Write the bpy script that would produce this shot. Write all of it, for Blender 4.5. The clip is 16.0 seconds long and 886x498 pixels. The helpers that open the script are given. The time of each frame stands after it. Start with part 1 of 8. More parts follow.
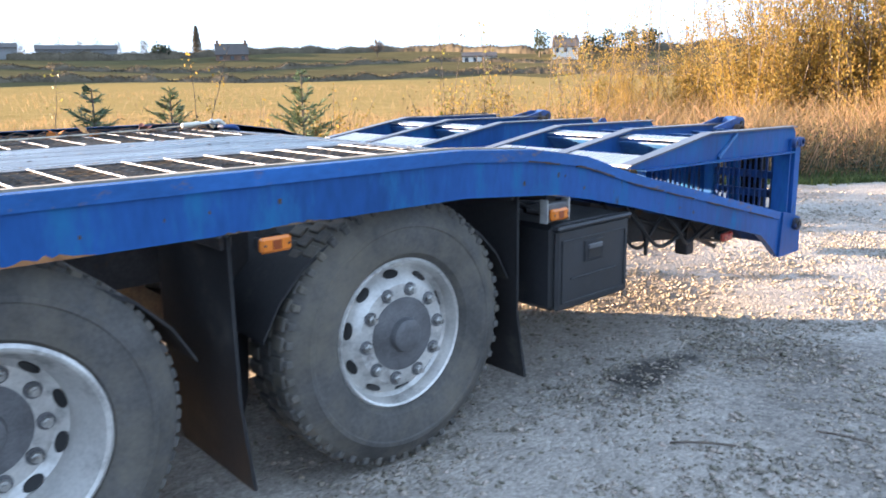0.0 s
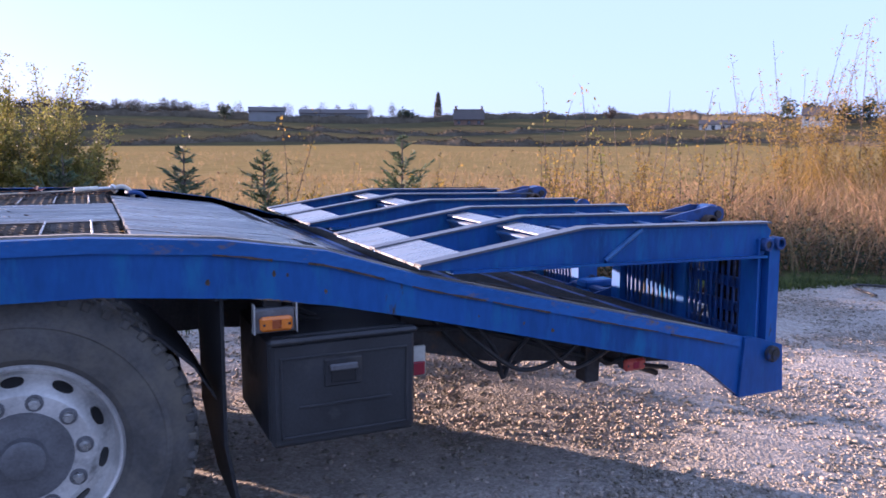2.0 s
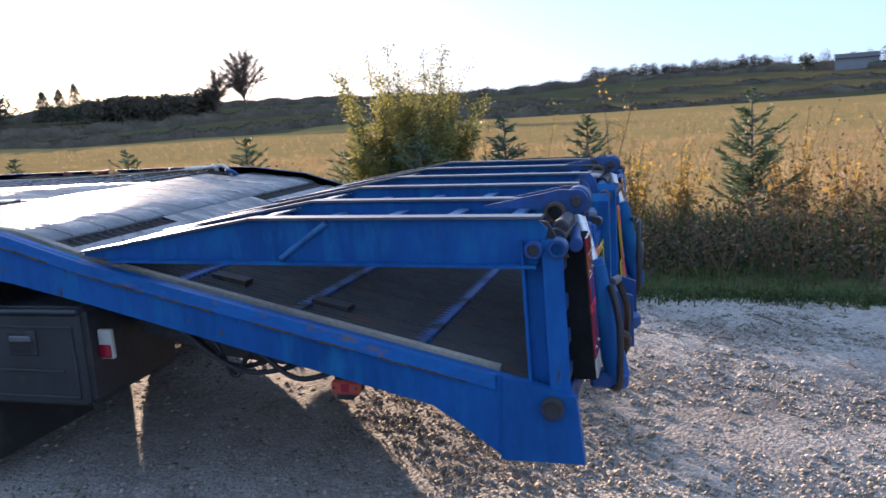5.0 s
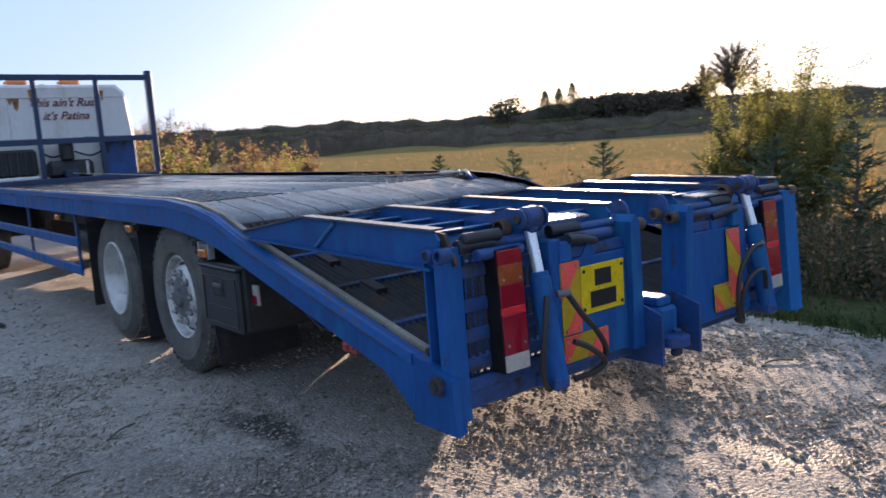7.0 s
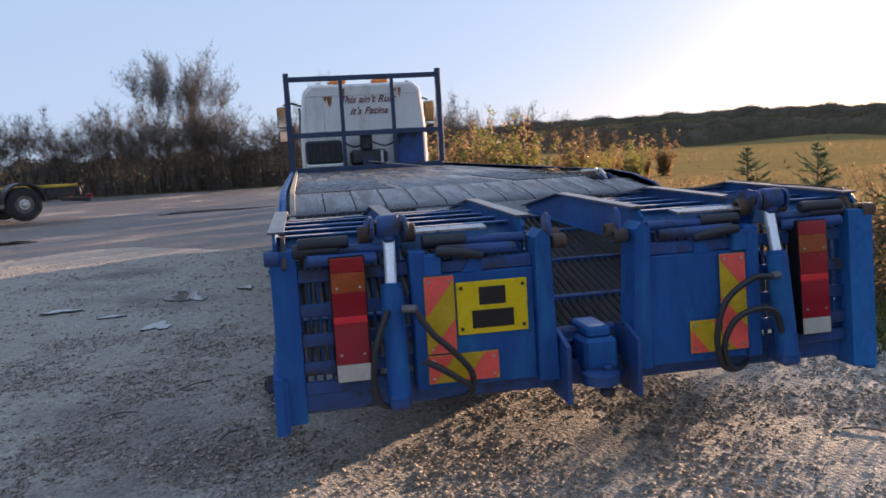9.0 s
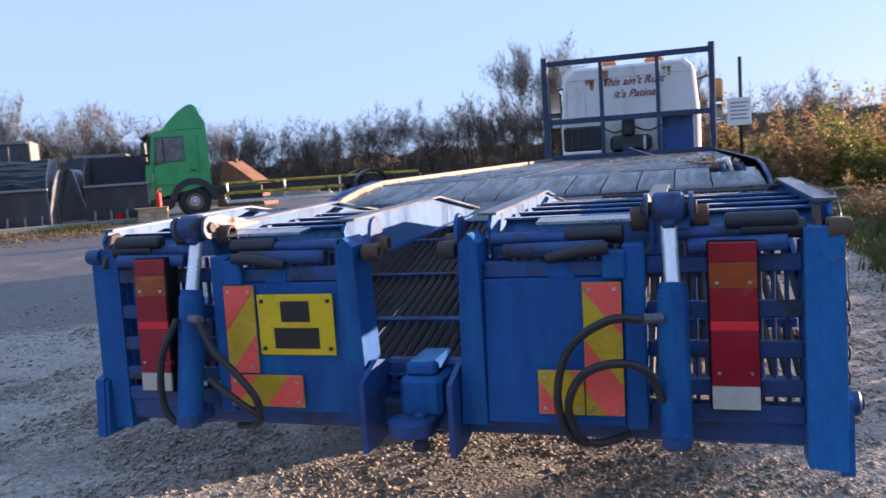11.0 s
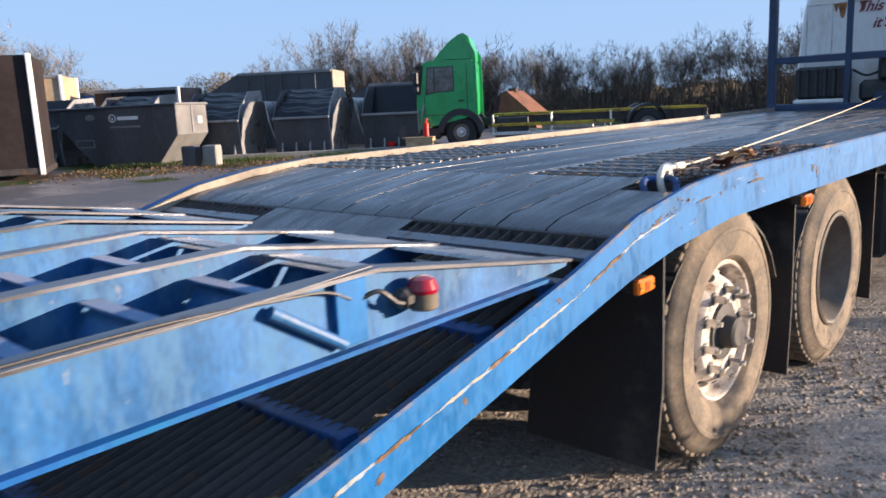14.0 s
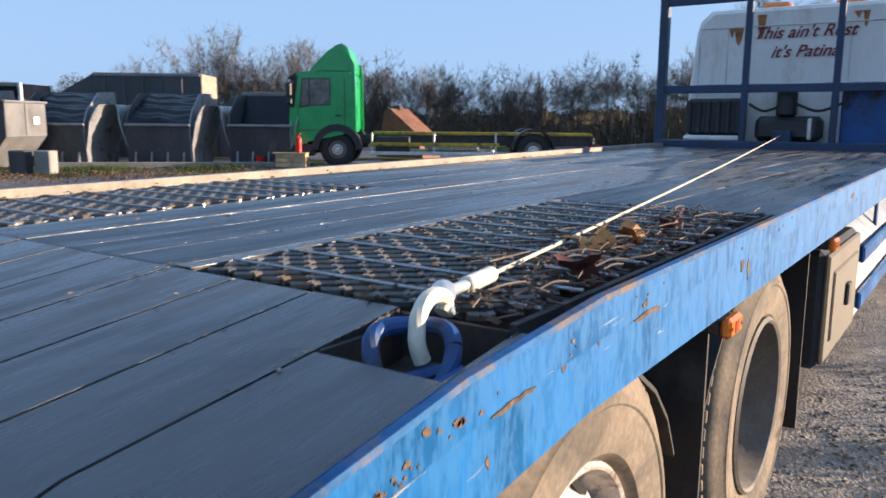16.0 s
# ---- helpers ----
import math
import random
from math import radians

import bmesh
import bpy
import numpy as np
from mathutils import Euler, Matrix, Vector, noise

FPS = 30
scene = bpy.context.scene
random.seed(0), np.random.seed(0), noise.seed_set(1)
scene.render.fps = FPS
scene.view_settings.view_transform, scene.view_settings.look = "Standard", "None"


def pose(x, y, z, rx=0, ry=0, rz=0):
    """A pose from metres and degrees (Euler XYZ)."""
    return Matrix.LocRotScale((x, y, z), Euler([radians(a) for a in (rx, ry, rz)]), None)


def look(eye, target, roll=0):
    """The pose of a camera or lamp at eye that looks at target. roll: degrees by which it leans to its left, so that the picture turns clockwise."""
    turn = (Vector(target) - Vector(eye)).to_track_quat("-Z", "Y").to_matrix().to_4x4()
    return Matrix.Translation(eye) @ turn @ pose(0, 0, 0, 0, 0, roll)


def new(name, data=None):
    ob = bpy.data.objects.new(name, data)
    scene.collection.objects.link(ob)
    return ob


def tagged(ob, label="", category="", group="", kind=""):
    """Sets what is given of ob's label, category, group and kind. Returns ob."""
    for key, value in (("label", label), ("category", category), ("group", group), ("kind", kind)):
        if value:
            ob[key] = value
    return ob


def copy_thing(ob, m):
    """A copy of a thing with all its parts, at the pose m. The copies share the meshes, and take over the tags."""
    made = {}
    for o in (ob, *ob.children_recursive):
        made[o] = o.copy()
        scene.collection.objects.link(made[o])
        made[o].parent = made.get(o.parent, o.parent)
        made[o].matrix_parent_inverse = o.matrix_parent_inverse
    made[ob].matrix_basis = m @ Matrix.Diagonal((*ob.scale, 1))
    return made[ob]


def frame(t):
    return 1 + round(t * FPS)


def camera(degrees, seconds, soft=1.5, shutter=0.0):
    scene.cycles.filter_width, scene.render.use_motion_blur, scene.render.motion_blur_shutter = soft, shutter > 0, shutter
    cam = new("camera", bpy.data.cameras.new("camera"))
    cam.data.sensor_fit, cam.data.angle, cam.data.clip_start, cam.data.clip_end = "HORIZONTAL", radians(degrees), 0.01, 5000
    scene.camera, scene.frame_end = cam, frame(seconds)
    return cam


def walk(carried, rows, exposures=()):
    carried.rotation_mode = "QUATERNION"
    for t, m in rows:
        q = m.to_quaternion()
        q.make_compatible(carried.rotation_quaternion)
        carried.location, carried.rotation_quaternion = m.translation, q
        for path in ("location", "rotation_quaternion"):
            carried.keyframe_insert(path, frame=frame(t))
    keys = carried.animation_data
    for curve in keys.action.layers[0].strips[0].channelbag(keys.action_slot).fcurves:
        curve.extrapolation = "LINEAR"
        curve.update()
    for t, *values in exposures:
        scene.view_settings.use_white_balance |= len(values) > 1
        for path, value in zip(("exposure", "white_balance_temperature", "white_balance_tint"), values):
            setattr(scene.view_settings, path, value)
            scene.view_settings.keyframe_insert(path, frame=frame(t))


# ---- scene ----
cam = camera(59.3, 16.0, soft=1.6, shutter=0.25)
PATH = [
    (0, (-3.28, 4.68, 1.441), (-1.82, 3.388, 0.997), -0.9),
    (0.5, (-3.507, 4.237, 1.486), (-1.986, 2.992, 1.114), -0.6),
    (1, (-3.594, 3.774, 1.476), (-1.983, 2.634, 1.153), -0.2),
    (1.5, (-3.609, 3.283, 1.453), (-1.898, 2.289, 1.163), 0.2),
    (2, (-3.67, 2.774, 1.451), (-1.871, 1.947, 1.17), 0.2),
    (2.5, (-3.63, 2.271, 1.431), (-1.76, 1.625, 1.143), -0.1),
    (3, (-3.626, 1.786, 1.407), (-1.702, 1.33, 1.103), -1.0),
    (5.5, (-3.412, -0.779, 1.412), (-1.627, 0.063, 1.086), -4.0),
    (6, (-3.332, -1.267, 1.41), (-1.689, -0.168, 1.108), -4.0),
    (6.5, (-3.17, -1.719, 1.41), (-1.708, -0.383, 1.131), -3.9),
    (7, (-2.955, -2.107, 1.413), (-1.717, -0.561, 1.141), -3.7),
    (7.5, (-2.554, -2.355, 1.398), (-1.558, -0.641, 1.131), -3.6),
    (8, (-2.096, -2.611, 1.39), (-1.334, -0.78, 1.13), -3.7),
    (8.5, (-1.602, -2.765, 1.364), (-1.059, -0.856, 1.113), -3.6),
    (9, (-1.093, -2.873, 1.36), (-0.751, -0.918, 1.117), -3.3),
    (11.5, (1.239, -1.956, 1.257), (0.396, -0.156, 1.034), -3.9),
    (12, (1.572, -1.599, 1.262), (0.512, 0.078, 1.010), -4.1),
    (12.5, (1.859, -1.204, 1.270), (0.635, 0.349, 0.978), -4.5),
    (13, (2.146, -0.854, 1.265), (0.809, 0.596, 0.935), -4.7),
    (13.5, (2.304, -0.426, 1.264), (0.932, 0.987, 0.918), -4.1),
    (14, (2.341, 0.05, 1.428), (1.006, 1.495, 1.065), -2.6),
    (14.5, (2.281, 0.53, 1.472), (0.99, 2.008, 1.085), -0.6),
    (15, (2.087, 0.995, 1.443), (0.824, 2.494, 1.047), 1.0),
    (15.5, (1.922, 1.408, 1.422), (0.681, 2.931, 1.048), 1.5),
    (16, (1.701, 1.704, 1.425), (0.575, 3.325, 1.1), 0.5),
]
EXPOSURES = [(0, 3.25, 7100, 17), (1.0, 2.7, 6450, 24), (2.0, 2.4, 6100, 38), (3.0, 2.3, 6100, 36), (5.5, 2.33, 6300, 18), (6.5, 2.12, 6500, 19), (7.5, 1.93, 6950, 21), (9.0, 1.85, 7300, 22), (11.5, 2.12, 6350, 24), (13.0, 1.95, 6400, 14), (14.5, 1.74, 6250, 16), (16.0, 1.76, 6250, 13)]
walk(cam, [(t, look(eye, target, roll)) for t, eye, target, roll in PATH], exposures=EXPOSURES)

# ---- world and sun ----
SUN_AZ, SUN_EL = 49.6, 7.5          # degrees clockwise from +y, degrees above the horizon
world = bpy.data.worlds.new("world")
scene.world = world
world.use_nodes = True
wn = world.node_tree.nodes
sky = wn.new("ShaderNodeTexSky")
sky.sky_type, sky.sun_disc = "NISHITA", False
sky.sun_elevation, sky.sun_rotation = radians(SUN_EL), radians(SUN_AZ)
sky.air_density, sky.dust_density, sky.ozone_density = 0.7, 1.1, 1.0
haze = wn.new("ShaderNodeMix")               # thin even haze over the whole sky
haze.data_type = "RGBA"
haze.inputs[0].default_value = 0.80
haze.inputs[7].default_value = (2.48, 3.9, 5.95, 1)
world.node_tree.links.new(sky.outputs[0], haze.inputs[6])
world.node_tree.links.new(haze.outputs[2], wn["Background"].inputs[0])
wn["Background"].inputs[1].default_value = 0.05
sun = new("sun", bpy.data.lights.new("sun", "SUN"))
sun.data.energy, sun.data.angle, sun.data.color = 3.8, radians(0.5), (1.0, 0.785, 0.56)
sun_way = Vector((math.sin(radians(SUN_AZ)) * math.cos(radians(SUN_EL)), math.cos(radians(SUN_AZ)) * math.cos(radians(SUN_EL)), math.sin(radians(SUN_EL))))
sun.matrix_world = look(sun_way * 50, (0, 0, 0))


# ---- materials ----
def mat(name, base, rough=0.6, metal=0.0, var=0.15, scale=3.0, fine=60.0, bump=0.15, bump_dist=0.003, second=None, amount=0.3,
        second_scale=5.0, edge=0.06, stretch=(1, 1, 1), spec=0.5, jitter=0.0, translucent=0.0, island=0.0, coat=0.0, chips=None, sheen=0.0):
    """Base colour broken up at two scales, patches of a second colour (rust, dirt, worn paint), and a fine relief."""
    m = bpy.data.materials.new(name)
    m.use_nodes = True
    nt = m.node_tree
    n, ln = nt.nodes, nt.links.new
    b = n["Principled BSDF"]
    tc = n.new("ShaderNodeTexCoord")
    info = n.new("ShaderNodeObjectInfo")
    off = n.new("ShaderNodeVectorMath")
    off.operation = "MULTIPLY_ADD"
    comb = n.new("ShaderNodeCombineXYZ")
    for i in range(3):
        ln(info.outputs["Random"], comb.inputs[i])
    off.inputs[1].default_value = (17, 23, 31)
    ln(comb.outputs[0], off.inputs[0])
    ln(tc.outputs["Object"], off.inputs[2])
    mp = n.new("ShaderNodeMapping")
    mp.inputs["Scale"].default_value = stretch
    ln(off.outputs[0], mp.inputs[0])

    def noise_tex(sc, detail=5.0, rough_=0.55):
        t = n.new("ShaderNodeTexNoise")
        t.inputs["Scale"].default_value, t.inputs["Detail"].default_value, t.inputs["Roughness"].default_value = sc, detail, rough_
        ln(mp.outputs[0], t.inputs["Vector"])
        return t.outputs["Fac"]

    def mapped(value, a, c, lo, hi):
        r = n.new("ShaderNodeMapRange")
        r.inputs[1].default_value, r.inputs[2].default_value, r.inputs[3].default_value, r.inputs[4].default_value = a, c, lo, hi
        ln(value, r.inputs[0])
        return r.outputs[0]

    def mixed(fac, a, c):
        x = n.new("ShaderNodeMix")
        x.data_type = "RGBA"
        ln(fac, x.inputs[0])
        for s, v in ((x.inputs[6], a), (x.inputs[7], c)):
            if isinstance(v, tuple):
                s.default_value = (*v, 1)
            else:
                ln(v, s)
        return x.outputs[2]

    coarse, grain = noise_tex(scale), noise_tex(fine, 3.0)
    dark = tuple(max(0.0, v * (1 - 1.6 * var)) for v in base)
    light = tuple(min(1.0, v * (1 + 1.6 * var)) for v in base)
    col = mixed(mapped(coarse, 0.3, 0.7, 0, 1), dark, light)
    g = n.new("ShaderNodeMix")
    g.data_type, g.blend_type = "RGBA", "MULTIPLY"
    g.inputs[0].default_value = 1.0
    ln(col, g.inputs[6])
    ln(mapped(grain, 0.3, 0.7, 1 - 0.8 * var, 1 + 0.8 * var), g.inputs[7])
    col = g.outputs[2]
    rough_out = mapped(coarse, 0.3, 0.7, max(0.03, rough - 0.08), min(1, rough + 0.08))
    if second:
        big = noise_tex(second_scale, 8.0, 0.68)
        fac = mapped(big, 1 - amount - edge, 1 - amount + edge, 0, 1)
        col = mixed(fac, col, second)
        r = n.new("ShaderNodeMix")
        ln(fac, r.inputs[0])
        ln(rough_out, r.inputs[2])
        r.inputs[3].default_value = 0.85
        rough_out = r.outputs[0]
    if chips:
        spot = noise_tex(chips[2], 6.0, 0.7)
        fac = mapped(spot, 1 - chips[1] - 0.02, 1 - chips[1] + 0.03, 0, 1)
        col = mixed(fac, col, chips[0])
    for amount_, source in ((jitter, info.outputs["Random"]), (island, None)):
        if amount_:
            if source is None:
                source = n.new("ShaderNodeNewGeometry").outputs["Random Per Island"]
            h = n.new("ShaderNodeHueSaturation")
            ln(mapped(source, 0, 1, 1 - amount_, 1 + amount_), h.inputs["Value"])
            ln(mapped(source, 0, 1, 0.5 + amount_ * 0.06, 0.5 - amount_ * 0.06), h.inputs["Hue"])
            ln(col, h.inputs["Color"])
            col = h.outputs[0]
    ln(col, b.inputs["Base Color"])
    ln(rough_out, b.inputs["Roughness"])
    b.inputs["Metallic"].default_value = metal
    b.inputs["Specular IOR Level"].default_value = spec
    b.inputs["Coat Weight"].default_value = coat
    b.inputs["Sheen Weight"].default_value, b.inputs["Sheen Roughness"].default_value = sheen, 0.35
    if bump:
        bp = n.new("ShaderNodeBump")
        bp.inputs["Strength"].default_value, bp.inputs["Distance"].default_value = bump, bump_dist
        ln(grain, bp.inputs["Height"])
        ln(bp.outputs[0], b.inputs["Normal"])
    if translucent:
        t, x = n.new("ShaderNodeBsdfTranslucent"), n.new("ShaderNodeMixShader")
        x.inputs[0].default_value = translucent
        ln(col, t.inputs[0])
        ln(b.outputs[0], x.inputs[1])
        ln(t.outputs[0], x.inputs[2])
        ln(x.outputs[0], n["Material Output"].inputs[0])
    return m


RUST = (0.16, 0.07, 0.03)
BLUE = mat("blue_paint", (0.008, 0.076, 0.252), 0.42, var=0.16, scale=2.2, fine=35, bump=0.10, second=(0.010, 0.13, 0.30), amount=0.42, second_scale=9, spec=0.18,
           stretch=(1, 1, 0.3), edge=0.08, chips=((0.05, 0.04, 0.035), 0.32, 8))
# Right side: streaky faded paint, with its base also lifted for the sun there
BLUE_SIDE = mat("sunlit_faded_blue_paint", (0.003, 0.108, 0.315), 0.44, sheen=0.04, var=0.18, scale=5, fine=70, bump=0.14, second=(0.016, 0.145, 0.365), amount=0.42, second_scale=38, spec=0.25,
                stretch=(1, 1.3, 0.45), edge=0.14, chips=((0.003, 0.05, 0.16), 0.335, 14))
BLUE_RUSTY = mat("blue_paint_rusty", (0.010, 0.10, 0.31), 0.42, var=0.15, scale=3, fine=50, second=(0.20, 0.12, 0.065), amount=0.36, second_scale=16, stretch=(1, 0.5, 1), spec=0.25)
BLUE_WORN = mat("blue_paint_worn", (0.016, 0.098, 0.26), 0.42, sheen=0.12, var=0.28, scale=9, fine=130, second=(0.06, 0.17, 0.31), amount=0.42, second_scale=14, stretch=(1, 1, 0.35), edge=0.10, spec=0.35, chips=((0.17, 0.20, 0.24), 0.335, 26))
BLUE_DARK = mat("dark_blue_paint", (0.008, 0.055, 0.19), 0.5, var=0.2, scale=4, fine=50, second=(0.035, 0.03, 0.025), amount=0.42)
NAVY = mat("navy_painted_steel", (0.015, 0.035, 0.085), 0.45, var=0.2, scale=4, fine=50, second=RUST, amount=0.3)
PLATE = mat("bright_worn_plate", (0.34, 0.345, 0.36), 0.30, metal=0.7, var=0.15, scale=6, fine=80, bump=0.08, second=(0.16, 0.13, 0.11), amount=0.34, stretch=(3, 0.6, 3))
STEEL = mat("worn_steel", (0.115, 0.12, 0.14), 0.36, metal=0.5, var=0.2, scale=6, fine=80, bump=0.08, second=(0.095, 0.075, 0.06), amount=0.34, stretch=(3, 0.6, 3))
CHROME = mat("chrome_rod", (0.78, 0.80, 0.83), 0.25, metal=0.55, var=0.04, bump=0.0)
GREASY = mat("greasy_black_steel", (0.017, 0.019, 0.027), 0.5, var=0.3, scale=9, fine=90, second=(0.06, 0.038, 0.026), amount=0.38, second_scale=7)
PRIMER = mat("pale_scraped_primer", (0.16, 0.235, 0.34), 0.55, var=0.25, scale=14, fine=120, second=(0.03, 0.12, 0.27), amount=0.46, second_scale=20, chips=((0.16, 0.09, 0.05), 0.30, 30))
SCRAPED = mat("scraped_white_paint", (0.19, 0.195, 0.21), 0.55, var=0.2, scale=14, fine=120, second=(0.12, 0.065, 0.04), amount=0.45, second_scale=16, edge=0.05, chips=((0.03, 0.10, 0.24), 0.33, 22))
RUSTY = mat("rusty_steel", (0.105, 0.066, 0.046), 0.8, metal=0.2, var=0.3, scale=8, fine=90, second=(0.05, 0.045, 0.05), amount=0.45)
DARK_IRON = mat("dark_iron", (0.05, 0.045, 0.045), 0.65, metal=0.3, var=0.25, scale=8, fine=80, second=(0.12, 0.065, 0.035), amount=0.38)
BLACK = mat("black_plastic", (0.022, 0.023, 0.026), 0.5, var=0.2, scale=5, fine=120, bump=0.12, second=(0.07, 0.068, 0.065), amount=0.38, second_scale=3)
LAMP_BLACK = mat("dull_black_housing", (0.016, 0.016, 0.017), 0.95, var=0.2, scale=6, fine=120, spec=0.03)
RUBBER = mat("black_rubber_flap", (0.016, 0.016, 0.018), 0.7, var=0.25, scale=4, fine=60, second=(0.06, 0.055, 0.05), amount=0.38, second_scale=3)
TYRE = mat("tyre_rubber", (0.085, 0.08, 0.075), 0.85, var=0.22, scale=5, fine=70, bump=0.3, second=(0.17, 0.145, 0.11), amount=0.42, second_scale=4, edge=0.15)
TYRE_MUDDY = mat("muddy_tyre_rubber", (0.178, 0.142, 0.105), 0.9, var=0.25, scale=5, fine=70, bump=0.3, second=(0.06, 0.055, 0.05), amount=0.42, second_scale=6, edge=0.12)
RIM = mat("silver_wheel_paint", (0.60, 0.58, 0.55), 0.40, metal=0.4, var=0.12, scale=6, fine=90, second=(0.10, 0.09, 0.085), amount=0.36, second_scale=7, edge=0.12)
RIM_DIRTY = mat("dirty_white_wheel", (0.50, 0.455, 0.41), 0.7, spec=0.2, var=0.2, scale=8, fine=90, second=(0.15, 0.085, 0.05), amount=0.42, second_scale=14, edge=0.07, chips=((0.07, 0.035, 0.02), 0.36, 34))
NUT = mat("wheel_nut_steel", (0.50, 0.49, 0.47), 0.32, metal=0.8, var=0.2, scale=20, fine=200, bump=0.0)
HUB = mat("hub_grey", (0.13, 0.13, 0.135), 0.5, metal=0.3, var=0.2, scale=10, fine=120)
BOARD = mat("deck_board", (0.046, 0.050, 0.058), 0.26, spec=0.9, var=0.28, scale=3.5, fine=28, bump=0.3, second=(0.115, 0.115, 0.12), amount=0.40, second_scale=2.4,
            stretch=(6, 0.45, 6), jitter=0.22, edge=0.14)
GRATE = mat("grey_blue_bar", (0.075, 0.088, 0.11), 0.3, spec=0.8, var=0.25, scale=5, fine=60, second=(0.12, 0.085, 0.06), amount=0.38, second_scale=8)
MESH = mat("mesh_steel", (0.15, 0.148, 0.145), 0.32, metal=0.45, var=0.25, scale=10, fine=120, second=(0.17, 0.12, 0.08), amount=0.42)
RED_LENS = mat("red_lens", (0.27, 0.006, 0.020), 0.18, var=0.08, scale=8, fine=200, bump=0.04, second=(0.19, 0.012, 0.022), amount=0.30, coat=0.4)
RED_BRIGHT = mat("red_reflector", (0.75, 0.03, 0.04), 0.2, var=0.06, scale=8, bump=0.0)
AMBER = mat("amber_lens", (0.75, 0.19, 0.02), 0.2, var=0.08, scale=8, fine=200, bump=0.05, second=(0.5, 0.16, 0.05), amount=0.34, coat=0.4)
RED_DULL = mat("dull_red_lens", (0.40, 0.06, 0.04), 0.25, var=0.1, scale=8, bump=0.05)
AMBER_DULL = mat("dull_amber_lens", (0.30, 0.06, 0.014), 0.25, var=0.1, scale=8, bump=0.05)
WHITE_LENS = mat("clear_lens", (0.45, 0.43, 0.38), 0.25, var=0.1, scale=8, bump=0.05)
YELLOW = mat("yellow_plate", (0.72, 0.50, 0.01), 0.3, var=0.05, scale=5, bump=0.0)
INK = mat("black_ink", (0.012, 0.012, 0.013), 0.4, var=0.05, bump=0.0)
CHEV_RED = mat("fluorescent_red_sheet", (0.85, 0.10, 0.075), 0.4, var=0.08, scale=6, bump=0.0, second=(0.45, 0.13, 0.09), amount=0.32)
CHEV_AMB = mat("amber_reflective_sheet", (0.52, 0.33, 0.015), 0.35, var=0.12, scale=6, bump=0.0, second=(0.35, 0.22, 0.04), amount=0.36)
WHITE_CAB = mat("white_cab_paint", (0.74, 0.73, 0.70), 0.38, var=0.05, scale=2, fine=40, bump=0.04, second=(0.50, 0.44, 0.36), amount=0.34, second_scale=3, stretch=(1, 1, 0.3), edge=0.1)
RUST_LINE = mat("flaking_rust_line", (0.105, 0.066, 0.042), 0.9, var=0.45, scale=25, fine=120, second=(0.21, 0.15, 0.10), amount=0.42, second_scale=40)
PAINT_WEAR = mat("rubbed_pale_paint", (0.15, 0.25, 0.37), 0.5, var=0.3, scale=20, fine=120, second=(0.33, 0.30, 0.25), amount=0.50, second_scale=22)
# rust of the left side, darkened against RUST_LINE for the shade it sits in
RUST_DARK = mat("shaded_dark_rust", (0.075, 0.048, 0.032), 0.9, var=0.4, scale=20, fine=120)
RUST_STREAK = mat("rust_streak", (0.30, 0.13, 0.05), 0.85, var=0.3, scale=12, fine=90)
GLASS = mat("dark_cab_glass", (0.02, 0.025, 0.03), 0.06, var=0.1, bump=0.0, spec=0.7)
MIRROR = mat("mirror_glass", (0.85, 0.86, 0.88), 0.03, metal=1.0, var=0.02, bump=0.0)
MAROON = mat("maroon_lettering", (0.20, 0.025, 0.035), 0.5, var=0.1, bump=0.0)
ROPE = mat("pale_rope", (0.50, 0.45, 0.36), 0.7, var=0.15, scale=30, fine=200)
ZINC = mat("galvanised_steel", (0.62, 0.62, 0.60), 0.35, metal=0.6, var=0.12, scale=12, fine=120)
DUSTY = mat("dusty_cream_flange", (0.29, 0.25, 0.20), 0.8, var=0.2, scale=5, fine=60, second=(0.14, 0.15, 0.20), amount=0.34, second_scale=6)
LIP_WORN = mat("worn_blue_lip", (0.03, 0.11, 0.26), 0.7, spec=0.15, var=0.2, scale=8, fine=80, second=(0.20, 0.15, 0.11), amount=0.43, second_scale=9, edge=0.08)
RIM_GREY = mat("dull_grey_wheel", (0.15, 0.135, 0.12), 0.7, metal=0.15, var=0.2, scale=6, fine=90, second=(0.12, 0.09, 0.06), amount=0.42, second_scale=5, edge=0.12)
TAN_BOX = mat("dusty_tan_panel", (0.105, 0.088, 0.066), 0.7, var=0.15, scale=4, fine=50, second=(0.12, 0.10, 0.08), amount=0.38)
HOSE = mat("hydraulic_hose", (0.018, 0.018, 0.02), 0.5, var=0.2, scale=10, fine=200)


